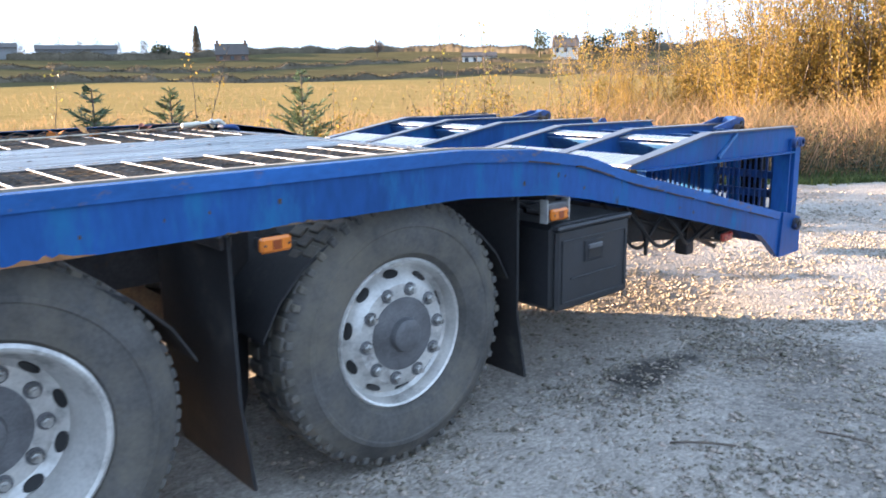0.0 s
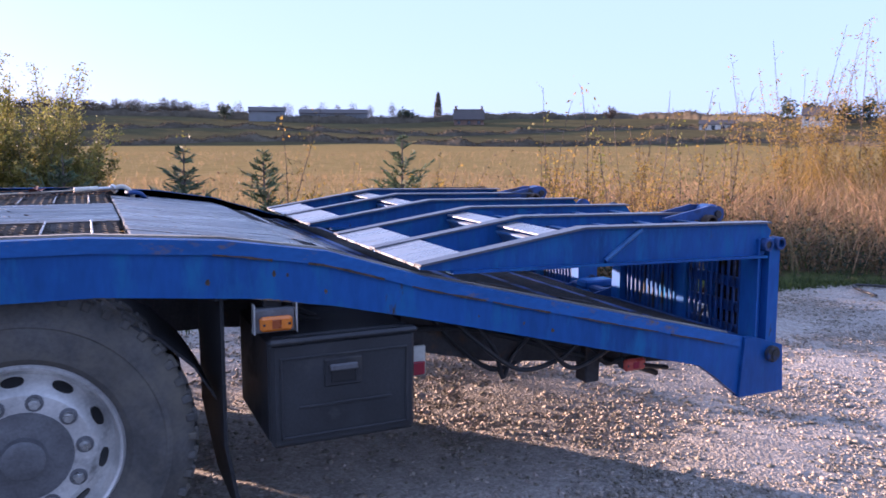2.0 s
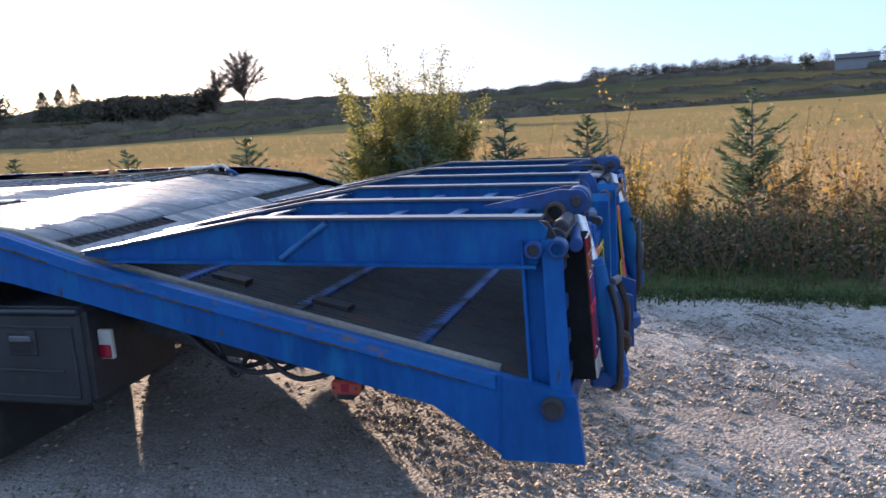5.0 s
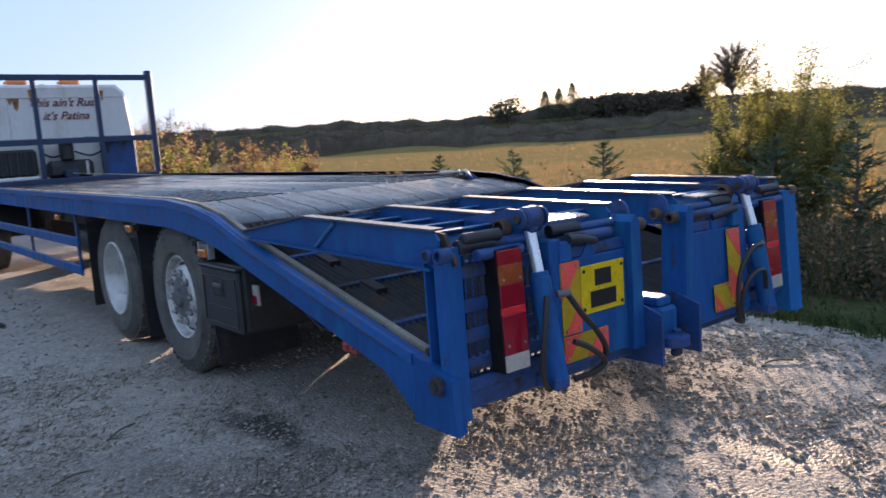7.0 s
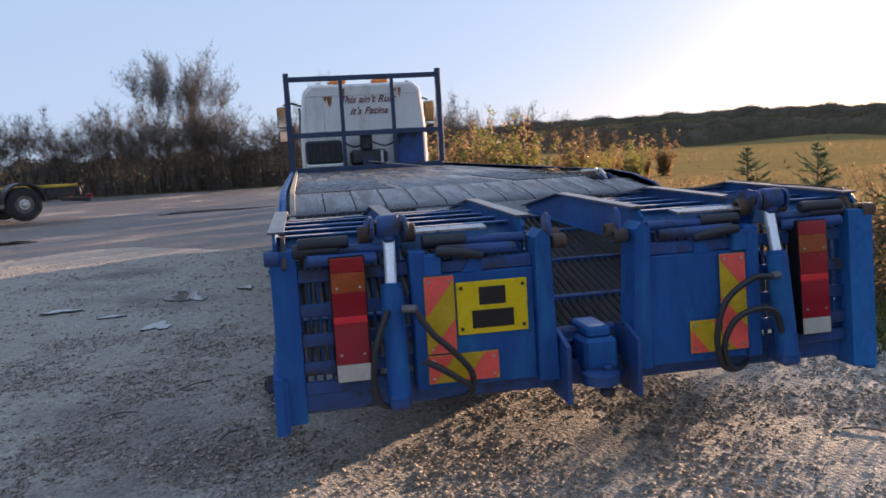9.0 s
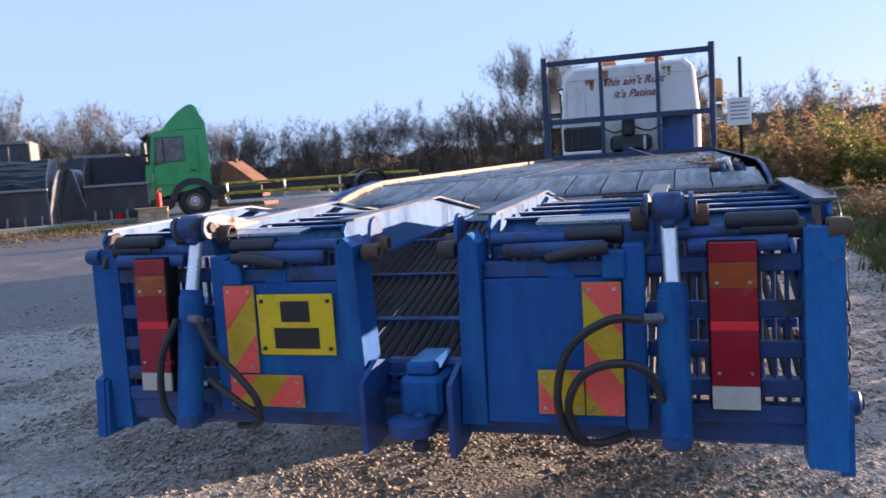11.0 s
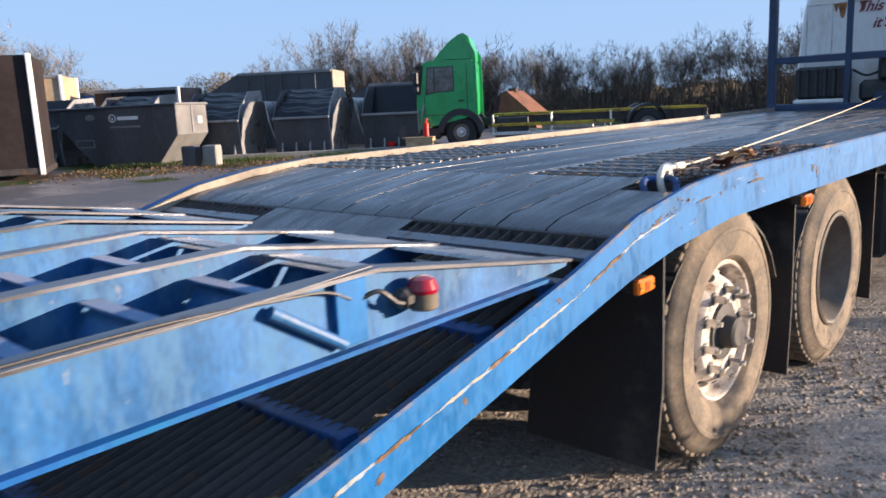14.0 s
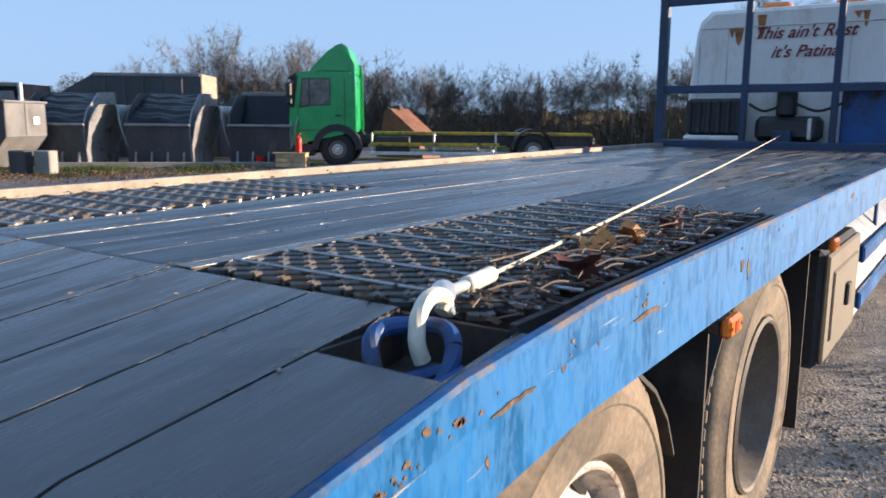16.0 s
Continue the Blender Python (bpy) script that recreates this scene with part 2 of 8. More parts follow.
# ---- mesh tools ----
class Mesh:
    """Vertices and faces of one part, built from simple pieces that are shaped and joined."""

    def __init__(self):
        self.v, self.f = [], []

    def add(self, verts, faces, m=None):
        k = len(self.v)
        self.v += [tuple(m @ Vector(p)) for p in verts] if m else [tuple(p) for p in verts]
        self.f += [tuple(i + k for i in f) for f in faces]
        return self

    def box(self, x0, x1, y0, y1, z0, z1, b=0.004, m=None):
        """A box with bevelled edges."""
        lo, hi = (min(x0, x1), min(y0, y1), min(z0, z1)), (max(x0, x1), max(y0, y1), max(z0, z1))
        b = min(b, *(0.45 * (h - l) for l, h in zip(lo, hi)))
        verts, at = [], {}
        for s in [(i, j, k) for i in (0, 1) for j in (0, 1) for k in (0, 1)]:
            for full in range(3):
                p = []
                for a in range(3):
                    edge = hi[a] if s[a] else lo[a]
                    p.append(edge if a == full else edge + (-b if s[a] else b))
                at[s, full] = len(verts)
                verts.append(p)
        faces = []
        for a in range(3):
            u, w = (a + 1) % 3, (a + 2) % 3
            for side in (0, 1):
                ring = []
                for i, j in ((0, 0), (1, 0), (1, 1), (0, 1)):
                    s = [0, 0, 0]
                    s[a], s[u], s[w] = side, i, j
                    ring.append(at[tuple(s), a])
                faces.append(ring if side else ring[::-1])
            for i in (0, 1):
                for j in (0, 1):
                    s0, s1 = [0, 0, 0], [0, 0, 0]
                    s0[u] = s1[u] = i
                    s0[w] = s1[w] = j
                    s1[a] = 1
                    faces.append([at[tuple(s0), u], at[tuple(s1), u], at[tuple(s1), w], at[tuple(s0), w]])
        for s in [(i, j, k) for i in (0, 1) for j in (0, 1) for k in (0, 1)]:
            faces.append([at[s, 0], at[s, 1], at[s, 2]])
        return self.add(verts, faces, m)

    def prism(self, poly, axis, a, b, m=None):
        """A flat outline (in the two other axes, in their order) drawn out along an axis."""
        n = len(poly)
        spot = {"x": lambda d, u, w: (d, u, w), "y": lambda d, u, w: (u, d, w), "z": lambda d, u, w: (u, w, d)}[axis]
        verts = [spot(d, u, w) for d in (a, b) for u, w in poly]
        faces = [list(range(n)), list(range(2 * n - 1, n - 1, -1))] + [[i, (i + 1) % n, n + (i + 1) % n, n + i] for i in range(n)]
        return self.add(verts, faces, m)

    def lathe(self, profile, m=None, n=32, closed=False, caps=(True, True)):
        """A profile of (radius, height) turned round the z axis of m."""
        verts, faces = [], []
        for r, h in profile:
            verts += [(r * math.cos(2 * math.pi * i / n), r * math.sin(2 * math.pi * i / n), h) for i in range(n)]
        k = len(profile)
        for j in range(k if closed else k - 1):
            j1 = (j + 1) % k
            faces += [[j * n + i, j * n + (i + 1) % n, j1 * n + (i + 1) % n, j1 * n + i] for i in range(n)]
        if not closed:
            faces += [list(range(n))[::-1]] * caps[0] + [list(range((k - 1) * n, k * n))] * caps[1]
        return self.add(verts, faces, m)

    def rod(self, p0, p1, r, n=10, r1=None, bevel=0.0):
        p0, p1 = Vector(p0), Vector(p1)
        d = p1 - p0
        m = Matrix.Translation(p0) @ d.to_track_quat("Z", "Y").to_matrix().to_4x4()
        r1 = r if r1 is None else r1
        prof = [(r, 0), (r1, d.length)]
        if bevel:
            prof = [(r - bevel, 0), (r, bevel), (r1, d.length - bevel), (r1 - bevel, d.length)]
        return self.lathe(prof, m, n)

    def tube(self, pts, r, n=8):
        """A round tube along a smooth line through the points."""
        pts = [Vector(p) for p in pts]
        line = []
        for i in range(len(pts) - 1):
            a, b, c, d = pts[max(i - 1, 0)], pts[i], pts[i + 1], pts[min(i + 2, len(pts) - 1)]
            for s in range(6):
                t = s / 6
                line.append(0.5 * (2 * b + (c - a) * t + (2 * a - 5 * b + 4 * c - d) * t * t + (3 * b - a - 3 * c + d) * t ** 3))
        line.append(pts[-1])
        verts, faces = [], []
        up = Vector((0.13, 0.21, 0.97))
        for i, p in enumerate(line):
            w = (line[min(i + 1, len(line) - 1)] - line[max(i - 1, 0)]).normalized()
            u = w.cross(up).normalized()
            v = w.cross(u)
            verts += [p + r * (math.cos(2 * math.pi * k / n) * u + math.sin(2 * math.pi * k / n) * v) for k in range(n)]
        for i in range(len(line) - 1):
            faces += [[i * n + k, i * n + (k + 1) % n, (i + 1) * n + (k + 1) % n, (i + 1) * n + k] for k in range(n)]
        faces += [list(range(n))[::-1], list(range((len(line) - 1) * n, len(line) * n))]
        return self.add(verts, faces)

    def data(self, name, material, smooth=32):
        me = bpy.data.meshes.new(name)
        me.from_pydata(self.v, [], self.f)
        bm = bmesh.new()
        bm.from_mesh(me)
        bmesh.ops.recalc_face_normals(bm, faces=bm.faces)
        bm.to_mesh(me)
        bm.free()
        me.materials.append(material)
        if smooth:
            me.polygons.foreach_set("use_smooth", [True] * len(me.polygons))
            me.set_sharp_from_angle(angle=radians(smooth))
        return me


def part(name, shape, material, parent=None, label="", at=None):
    """One mesh object, under a thing or a part if one is given."""
    ob = new(name, shape.data(name, material) if isinstance(shape, Mesh) else shape)
    if parent:
        ob.parent = parent
    if at is not None:
        ob.matrix_basis = at
    return tagged(ob, label)


def empty(name, parent=None, at=None, **tags):
    ob = new(name)
    ob.empty_display_size = 0.2
    if parent:
        ob.parent = parent
    if at is not None:
        ob.matrix_basis = at
    return tagged(ob, **tags)


def quick_mesh(name, verts, faces, material):
    """A big mesh from arrays: verts n x 3, faces m x 3 or m x 4."""
    me = bpy.data.meshes.new(name)
    verts, faces = np.asarray(verts, np.float32), np.asarray(faces, np.int32)
    k = faces.shape[1]
    me.vertices.add(len(verts))
    me.vertices.foreach_set("co", verts.ravel())
    me.loops.add(faces.size)
    me.loops.foreach_set("vertex_index", faces.ravel())
    me.polygons.add(len(faces))
    me.polygons.foreach_set("loop_start", np.arange(0, faces.size, k, dtype=np.int32))
    me.update(calc_edges=True)
    me.validate()
    if material:
        me.materials.append(material)
    return me


def smoothstep(a, b, x):
    t = np.clip((x - a) / (b - a), 0, 1)
    return t * t * (3 - 2 * t)


def land(x, y):
    """Height of the ground: flat round the truck, rising to the far side of the yard and to the hill behind the field."""
    x, y = np.asarray(x, float), np.asarray(y, float)
    yard = 0.08 * smoothstep(-5, -17, x) * smoothstep(-60, -10, y) + 3.2 * smoothstep(70, 200, y) * smoothstep(60, 0, x)
    d = np.hypot(x, y)
    side = smoothstep(-30, 40, x)
    hill = side * (np.clip(d - 175, 0, 85) * 0.098 + np.clip(d - 260, 0, 2000) * 0.004)
    return yard + hill - 0.25 * smoothstep(4, 14, x) * smoothstep(400, 170, d)


def land1(x, y):
    return float(land(x, y))


# ---- ground ----
def ground_mat(name, base, dark, light, rough, pebble, bump, wet=0.0, wet_scale=0.5, shine=0.4, stain=None):
    """Loose ground: pebbles of several greys over packed dirt, with damp, shiny places where wet is above 0."""
    m = bpy.data.materials.new(name)
    m.use_nodes = True
    nt = m.node_tree
    n, ln = nt.nodes, nt.links.new
    b = n["Principled BSDF"]
    tc = n.new("ShaderNodeTexCoord")

    def node(kind, **ins):
        x = n.new(kind)
        for key, v in ins.items():
            x.inputs[key].default_value = v
        return x

    cell = node("ShaderNodeTexVoronoi", Scale=pebble)
    cell2 = node("ShaderNodeTexVoronoi", Scale=pebble * 2.7)
    big = node("ShaderNodeTexNoise", Scale=0.55, Detail=6.0, Roughness=0.6)
    mid = node("ShaderNodeTexNoise", Scale=5.0, Detail=6.0, Roughness=0.65)
    fine = node("ShaderNodeTexNoise", Scale=70.0, Detail=3.0)
    for t in (cell, cell2, big, mid, fine):
        ln(tc.outputs["Object"], t.inputs["Vector"])

    def ramp(src, a, c, lo, hi):
        r = node("ShaderNodeMapRange")
        for i, v in enumerate((a, c, lo, hi)):
            r.inputs[i + 1].default_value = v
        ln(src, r.inputs[0])
        return r.outputs[0]

    def mix(fac, a, c, mode="MIX"):
        x = n.new("ShaderNodeMix")
        x.data_type, x.blend_type = "RGBA", mode
        if isinstance(fac, float):
            x.inputs[0].default_value = fac
        else:
            ln(fac, x.inputs[0])
        for sck, v in ((x.inputs[6], a), (x.inputs[7], c)):
            if isinstance(v, tuple):
                sck.default_value = (*v, 1)
            else:
                ln(v, sck)
        return x.outputs[2]

    grey = n.new("ShaderNodeRGBToBW")
    ln(cell.outputs["Color"], grey.inputs[0])
    stone = mix(grey.outputs[0], dark, light)
    packed = mix(ramp(mid.outputs["Fac"], 0.3, 0.7, 0, 1), tuple(0.7 * v for v in base), tuple(1.25 * v for v in base))
    cover = ramp(big.outputs["Fac"], 0.35, 0.62, 0.25, 0.85)
    col = mix(cover, packed, stone)
    col = mix(1.0, col, ramp(fine.outputs["Fac"], 0.25, 0.75, 0.75, 1.25), "MULTIPLY")
    add = n.new("ShaderNodeMath")
    add.operation = "MULTIPLY_ADD"
    ln(cell2.outputs["Distance"], add.inputs[0])
    add.inputs[1].default_value = 0.4
    ln(cell.outputs["Distance"], add.inputs[2])
    bp = node("ShaderNodeBump", Strength=bump, Distance=0.02)
    bp.invert = True
    rough_add = n.new("ShaderNodeMath")
    rough_add.operation = "MULTIPLY_ADD"
    ln(fine.outputs["Fac"], rough_add.inputs[0])
    rough_add.inputs[1].default_value = 0.9
    ln(add.outputs[0], rough_add.inputs[2])
    ln(rough_add.outputs[0], bp.inputs["Height"])
    ln(bp.outputs[0], b.inputs["Normal"])
    if wet:
        pool = node("ShaderNodeTexNoise", Scale=wet_scale, Detail=4.0, Roughness=0.55)
        ln(tc.outputs["Object"], pool.inputs["Vector"])
        damp = ramp(pool.outputs["Fac"], 0.60 - wet, 0.72 - wet, 0, 1)
        col = mix(damp, col, mix(1.0, col, (0.42, 0.40, 0.39), "MULTIPLY"))
        ln(ramp(damp, 0, 1, rough, 0.5), b.inputs["Roughness"])
    else:
        b.inputs["Roughness"].default_value = rough
    if stain:                       # an old oil spill, ragged at its edge
        shift, size, length = n.new("ShaderNodeVectorMath"), n.new("ShaderNodeVectorMath"), n.new("ShaderNodeVectorMath")
        shift.operation, size.operation, length.operation = "SUBTRACT", "MULTIPLY", "LENGTH"
        shift.inputs[1].default_value = (stain[0], stain[1], 0)
        size.inputs[1].default_value = (1 / stain[2], 1 / stain[3], 0)
        ln(tc.outputs["Object"], shift.inputs[0])
        ln(shift.outputs[0], size.inputs[0])
        ln(size.outputs[0], length.inputs[0])
        ragged = n.new("ShaderNodeMath")
        ragged.operation = "MULTIPLY_ADD"
        ln(mid.outputs["Fac"], ragged.inputs[0])
        ragged.inputs[1].default_value = 1.6
        ln(length.outputs["Value"], ragged.inputs[2])
        col = mix(ramp(ragged.outputs[0], 1.3, 1.75, 0.92, 0), col, (0.05, 0.045, 0.042))
    ln(col, b.inputs["Base Color"])
    b.inputs["Specular IOR Level"].default_value = shine
    return m


GRAVEL = ground_mat("gravel", (0.37, 0.322, 0.278), (0.205, 0.187, 0.17), (0.52, 0.468, 0.412), 0.94, 46.0, 0.5, 0.05, 0.45, shine=0.12, stain=(-1.28, 1.56, 0.16, 0.5))
DIRT = ground_mat("packed_dirt_yard", (0.235, 0.19, 0.17), (0.14, 0.113, 0.103), (0.36, 0.30, 0.27), 0.80, 24.0, 0.6, 0.24, 0.35, shine=0.55)
TURF = ground_mat("rough_turf", (0.055, 0.075, 0.022), (0.03, 0.045, 0.015), (0.10, 0.105, 0.035), 0.95, 20.0, 0.7, shine=0.1)
SOIL = ground_mat("weedy_soil", (0.07, 0.055, 0.03), (0.04, 0.03, 0.018), (0.13, 0.10, 0.055), 0.95, 16.0, 0.7, shine=0.1)
FIELD = ground_mat("dry_grass_field", (0.26, 0.18, 0.075), (0.17, 0.13, 0.05), (0.32, 0.235, 0.10), 1.0, 1.6, 0.5, shine=0.0)
PASTURE = ground_mat("hill_pasture", (0.10, 0.086, 0.044), (0.075, 0.062, 0.034), (0.13, 0.112, 0.058), 1.0, 0.25, 0.3, shine=0.0)


def spread(lo, hi, step, far):
    """Line positions: even in the middle, wider and wider towards the horizon."""
    mid = list(np.arange(lo, hi + 1e-6, step))
    out, d = [], step
    p = hi
    while p < far:
        d *= 1.16
        p += d
        out.append(p)
    back, d, p = [], step, lo
    while p > -far:
        d *= 1.16
        p -= d
        back.append(p)
    return np.array(back[::-1] + mid + out)


def verge_x(y):
    """The edge between gravel and grass on the field's side, as x for a given y."""
    ys = [-60, -12, -7.5, -5.2, -4.2, -2.3, 0.4, 4, 9, 14, 18, 22, 30, 60]
    xs = [-40, -5.5, -0.6, 1.0, 1.75, 2.0, 2.4, 2.6, 2.75, 2.7, 2.2, 1.0, -1.5, -4]
    return np.interp(y, ys, xs)


gx, gy = spread(-9.0, 9.0, 0.08, 2600), spread(-9.0, 12.0, 0.08, 2600)
GX, GY = np.meshgrid(gx, gy)
rng = np.random.default_rng(4)
GZ = land(GX, GY)
near = smoothstep(26, 9, np.hypot(GX, GY))
wave = 0.010 * np.sin(1.9 * GX + 0.7 * np.sin(1.3 * GY)) * np.sin(1.4 * GY + 1.1) + 0.006 * np.sin(4.3 * GX + 2.0 * GY) * np.sin(3.1 * GY - 1.7 * GX)
GZ = GZ + near * (wave - 0.008 + rng.normal(0, 0.0035, GX.shape)) + smoothstep(1.0, 3.0, GX - verge_x(GY)) * smoothstep(60, 20, GX) * 0.05
nx, ny = len(gx), len(gy)
idx = np.arange(nx * ny).reshape(ny, nx)
faces = np.stack([idx[:-1, :-1], idx[:-1, 1:], idx[1:, 1:], idx[1:, :-1]], -1).reshape(-1, 4)
ground = new("ground", quick_mesh("ground", np.stack([GX, GY, GZ], -1).reshape(-1, 3), faces, None))
for m in (GRAVEL, DIRT, TURF, SOIL, FIELD, PASTURE):
    ground.data.materials.append(m)
cx, cy = 0.25 * (GX[:-1, :-1] + GX[1:, 1:] + GX[:-1, 1:] + GX[1:, :-1]), 0.25 * (GY[:-1, :-1] + GY[1:, 1:] + GY[:-1, 1:] + GY[1:, :-1])
cd = np.hypot(cx, cy)
mottle = rng.normal(0, 0.22, cx.shape) * smoothstep(30, 10, cd)
off = cx - verge_x(cy) + 0.07 * np.sin(3.1 * cy) + 0.04 * np.sin(7.3 * cy + 1.0)
kind = np.zeros(cx.shape, int)
kind[(cx + 1.6 * mottle < -5.6 + 1.2 * np.sin(0.5 * cy) + 0.5 * np.sin(1.7 * cy)) | (cy > 11 + np.sin(cx))] = 1
kind[(cx < -14.5 + 0.9 * np.sin(0.9 * cy)) & (np.sin(1.1 * cx + 0.8 * cy) * np.sin(0.7 * cx - 1.3 * cy) > 0.25) & (cd < 60)] = 2
kind[(cx < -30) | (cy > 42)] = 2
kind[off + 0.3 * mottle > 0] = 2
kind[off + mottle > 0.75] = 3
kind[off + 2.2 * mottle > 4.2] = 4
kind[(cd > 178) & (cx > 0)] = 5
kind[(cd > 45) & (cx <= 0)] = 5
ground.data.polygons.foreach_set("material_index", kind.ravel().astype(np.int32))
ground.data.polygons.foreach_set("use_smooth", np.ones(kind.size, bool))
tagged(ground, "grey gravel yard with damp dirt, a grass verge and a dry field", "ground", kind="structure")


def scatter_stones(count, area, size, seed):
    """Loose pebbles: small uneven lumps, joined into one mesh."""
    r = np.random.default_rng(seed)
    x, y = r.uniform(area[0], area[1], count), r.uniform(area[2], area[3], count)
    keep = (x < verge_x(y) + r.uniform(-0.2, 0.15, count))
    x, y = x[keep], y[keep]
    k = len(x)
    base = np.array([(1, 0, 0), (0.3, 0.95, 0), (-0.8, 0.6, 0), (-0.8, -0.6, 0), (0.3, -0.95, 0), (0.1, 0, 0.9), (0, 0.1, -0.8)])
    s = size[0] + (size[1] - size[0]) * r.random(k) ** 3.2
    v = base[None] * (1 + r.uniform(-0.3, 0.3, (k, 7, 1))) * s[:, None, None]
    v[:, :, 2] *= r.uniform(0.35, 0.72, (k, 1))
    a = r.uniform(0, 2 * np.pi, k)
    c, sn = np.cos(a)[:, None], np.sin(a)[:, None]
    vx, vy = v[:, :, 0] * c - v[:, :, 1] * sn, (v[:, :, 0] * sn + v[:, :, 1] * c) * r.uniform(0.6, 1.0, (k, 1))
    tilt = r.uniform(-0.26, 0.26, (k, 1))
    z = land(x, y)[:, None] + v[:, :, 2] + tilt * vx + 0.15 * s[:, None] + 0.010 * np.sin(1.9 * x + 0.7 * np.sin(1.3 * y))[:, None] * np.sin(1.4 * y + 1.1)[:, None] - 0.008
    verts = np.stack([vx + x[:, None], vy + y[:, None], z], -1).reshape(-1, 3)
    f = np.array([(i, (i + 1) % 5, 5) for i in range(5)] + [((i + 1) % 5, i, 6) for i in range(5)])
    faces_ = (f[None] + 7 * np.arange(k)[:, None, None]).reshape(-1, 3)
    return verts, faces_


STONE = mat("pebble", (0.315, 0.27, 0.22), 0.92, spec=0.12, var=0.25, scale=30, fine=200, bump=0.2, island=0.42)
for count, area, size, seed in ((30000, (-5.0, 2.6, -5.0, 3.4), (0.005, 0.024), 1), (9000, (1.1, 2.8, 1.5, 7.0), (0.005, 0.02), 2), (7000, (-6, -1.2, 2.5, 10), (0.006, 0.022), 3), (62000, (-2.6, 2.3, -3.4, 1.3), (0.0045, 0.015), 4), (12000, (-3.4, -1.1, 1.3, 4.0), (0.0045, 0.014), 5)):
    tagged(new("pebbles", quick_mesh("pebbles", *scatter_stones(count, area, size, seed), STONE)), "loose grey and buff gravel stones on the yard", "gravel", kind="stuff")

# puddles: still water in shallow hollows
WATER = mat("puddle_water", (0.035, 0.032, 0.03), 0.02, var=0.2, scale=1.0, fine=8, bump=0.0, spec=1.0)
for px, py, rx, ry, turn in ((-2.40, 5.66, 0.17, 0.34, 12), (-2.43, 4.15, 0.11, 0.15, 10), (-1.8, 5.96, 0.07, 0.09, 0), (-3.95, 22.3, 1.5, 0.5, 5), (-2.96, 4.82, 0.10, 0.05, 15), (-3.58, 5.38, 0.16, 0.07, 10), (-8.0, 14.5, 1.2, 0.3, 12)):
    g = Mesh()
    ring = []
    for i in range(40):
        a = 2 * math.pi * i / 40
        k = 1 + 0.28 * math.sin(3 * a + px) + 0.18 * math.sin(5 * a + 2 * py) + 0.08 * math.sin(11 * a)
        u, w = rx * k * math.cos(a), ry * k * math.sin(a)
        c, sn = math.cos(radians(turn)), math.sin(radians(turn))
        ring.append((px + u * c - w * sn, py + u * sn + w * c))
    z = land1(px, py) + 0.013
    g.prism(ring, "z", z - 0.02, z)
    tagged(part("puddle", g, WATER), "shallow puddle of rain water on the dirt", "puddle", kind="structure")


# ---- plants ----
def blades(x, y, z0, height, width, lean, r, segs=2):
    """Grass blades or reeds: narrow tapering bent strips."""
    k = len(x)
    a, b = r.uniform(0, 2 * np.pi, k), r.uniform(0, 2 * np.pi, k)
    dx, dy = np.cos(a) * width / 2, np.sin(a) * width / 2
    lx, ly = np.cos(b) * lean * height, np.sin(b) * lean * height
    rows = []
    for i in range(segs + 1):
        t = i / segs
        w = (1 - t) ** 0.7 if i < segs else 0.08
        cx_, cy_, cz_ = x + lx * t * t, y + ly * t * t, z0 + height * (t - 0.25 * lean * t * t)
        rows += [np.stack([cx_ - dx * w, cy_ - dy * w, cz_], -1), np.stack([cx_ + dx * w, cy_ + dy * w, cz_], -1)]
    v = np.stack(rows, 1)
    f = np.array([(2 * i, 2 * i + 1, 2 * i + 3, 2 * i + 2) for i in range(segs)])
    n_ = 2 * (segs + 1)
    return v.reshape(-1, 3), (f[None] + n_ * np.arange(k)[:, None, None]).reshape(-1, 4)


GRASS = mat("green_grass", (0.055, 0.085, 0.02), 0.7, var=0.2, scale=0.6, fine=30, bump=0, island=0.4, translucent=0.35)
WEED = mat("dead_brown_weed", (0.13, 0.085, 0.04), 0.8, var=0.3, scale=0.5, fine=20, bump=0, island=0.5, translucent=0.25)
STRAW = mat("dry_golden_grass", (0.285, 0.195, 0.10), 0.75, var=0.2, scale=0.4, fine=15, bump=0, island=0.18, translucent=0.4)
REED = mat("pinkish_reed", (0.29, 0.195, 0.10), 0.75, var=0.25, scale=0.5, fine=15, bump=0, island=0.45, translucent=0.35)


def patch(name, count, x0, x1, y0, y1, hgt, wid, lean, material, seed, off0, off1, label, far=1.0):
    r = np.random.default_rng(seed)
    x, y = r.uniform(x0, x1, count), r.uniform(y0, y1, count)
    o = x - verge_x(y)
    clump = np.sin(1.7 * x + 2.0 * np.sin(0.9 * y)) * np.sin(1.3 * y + 0.6) + 0.5 * np.sin(4.1 * x - 2.7 * y)
    keep = (o > off0 + 0.12 * np.sin(5 * y)) & (o < off1) & (clump + r.normal(0, 0.7, count) > -0.55)
    x, y = x[keep], y[keep]
    h = hgt * (0.45 + 0.75 * r.random(len(x))) * (1 + 0.25 * clump[keep])
    v, f = blades(x, y, land(x, y) - 0.01, h, wid, lean * r.uniform(0.4, 1.3, len(x)), r)
    tagged(new(name, quick_mesh(name, v, f, material)), label, "grass", kind="stuff")


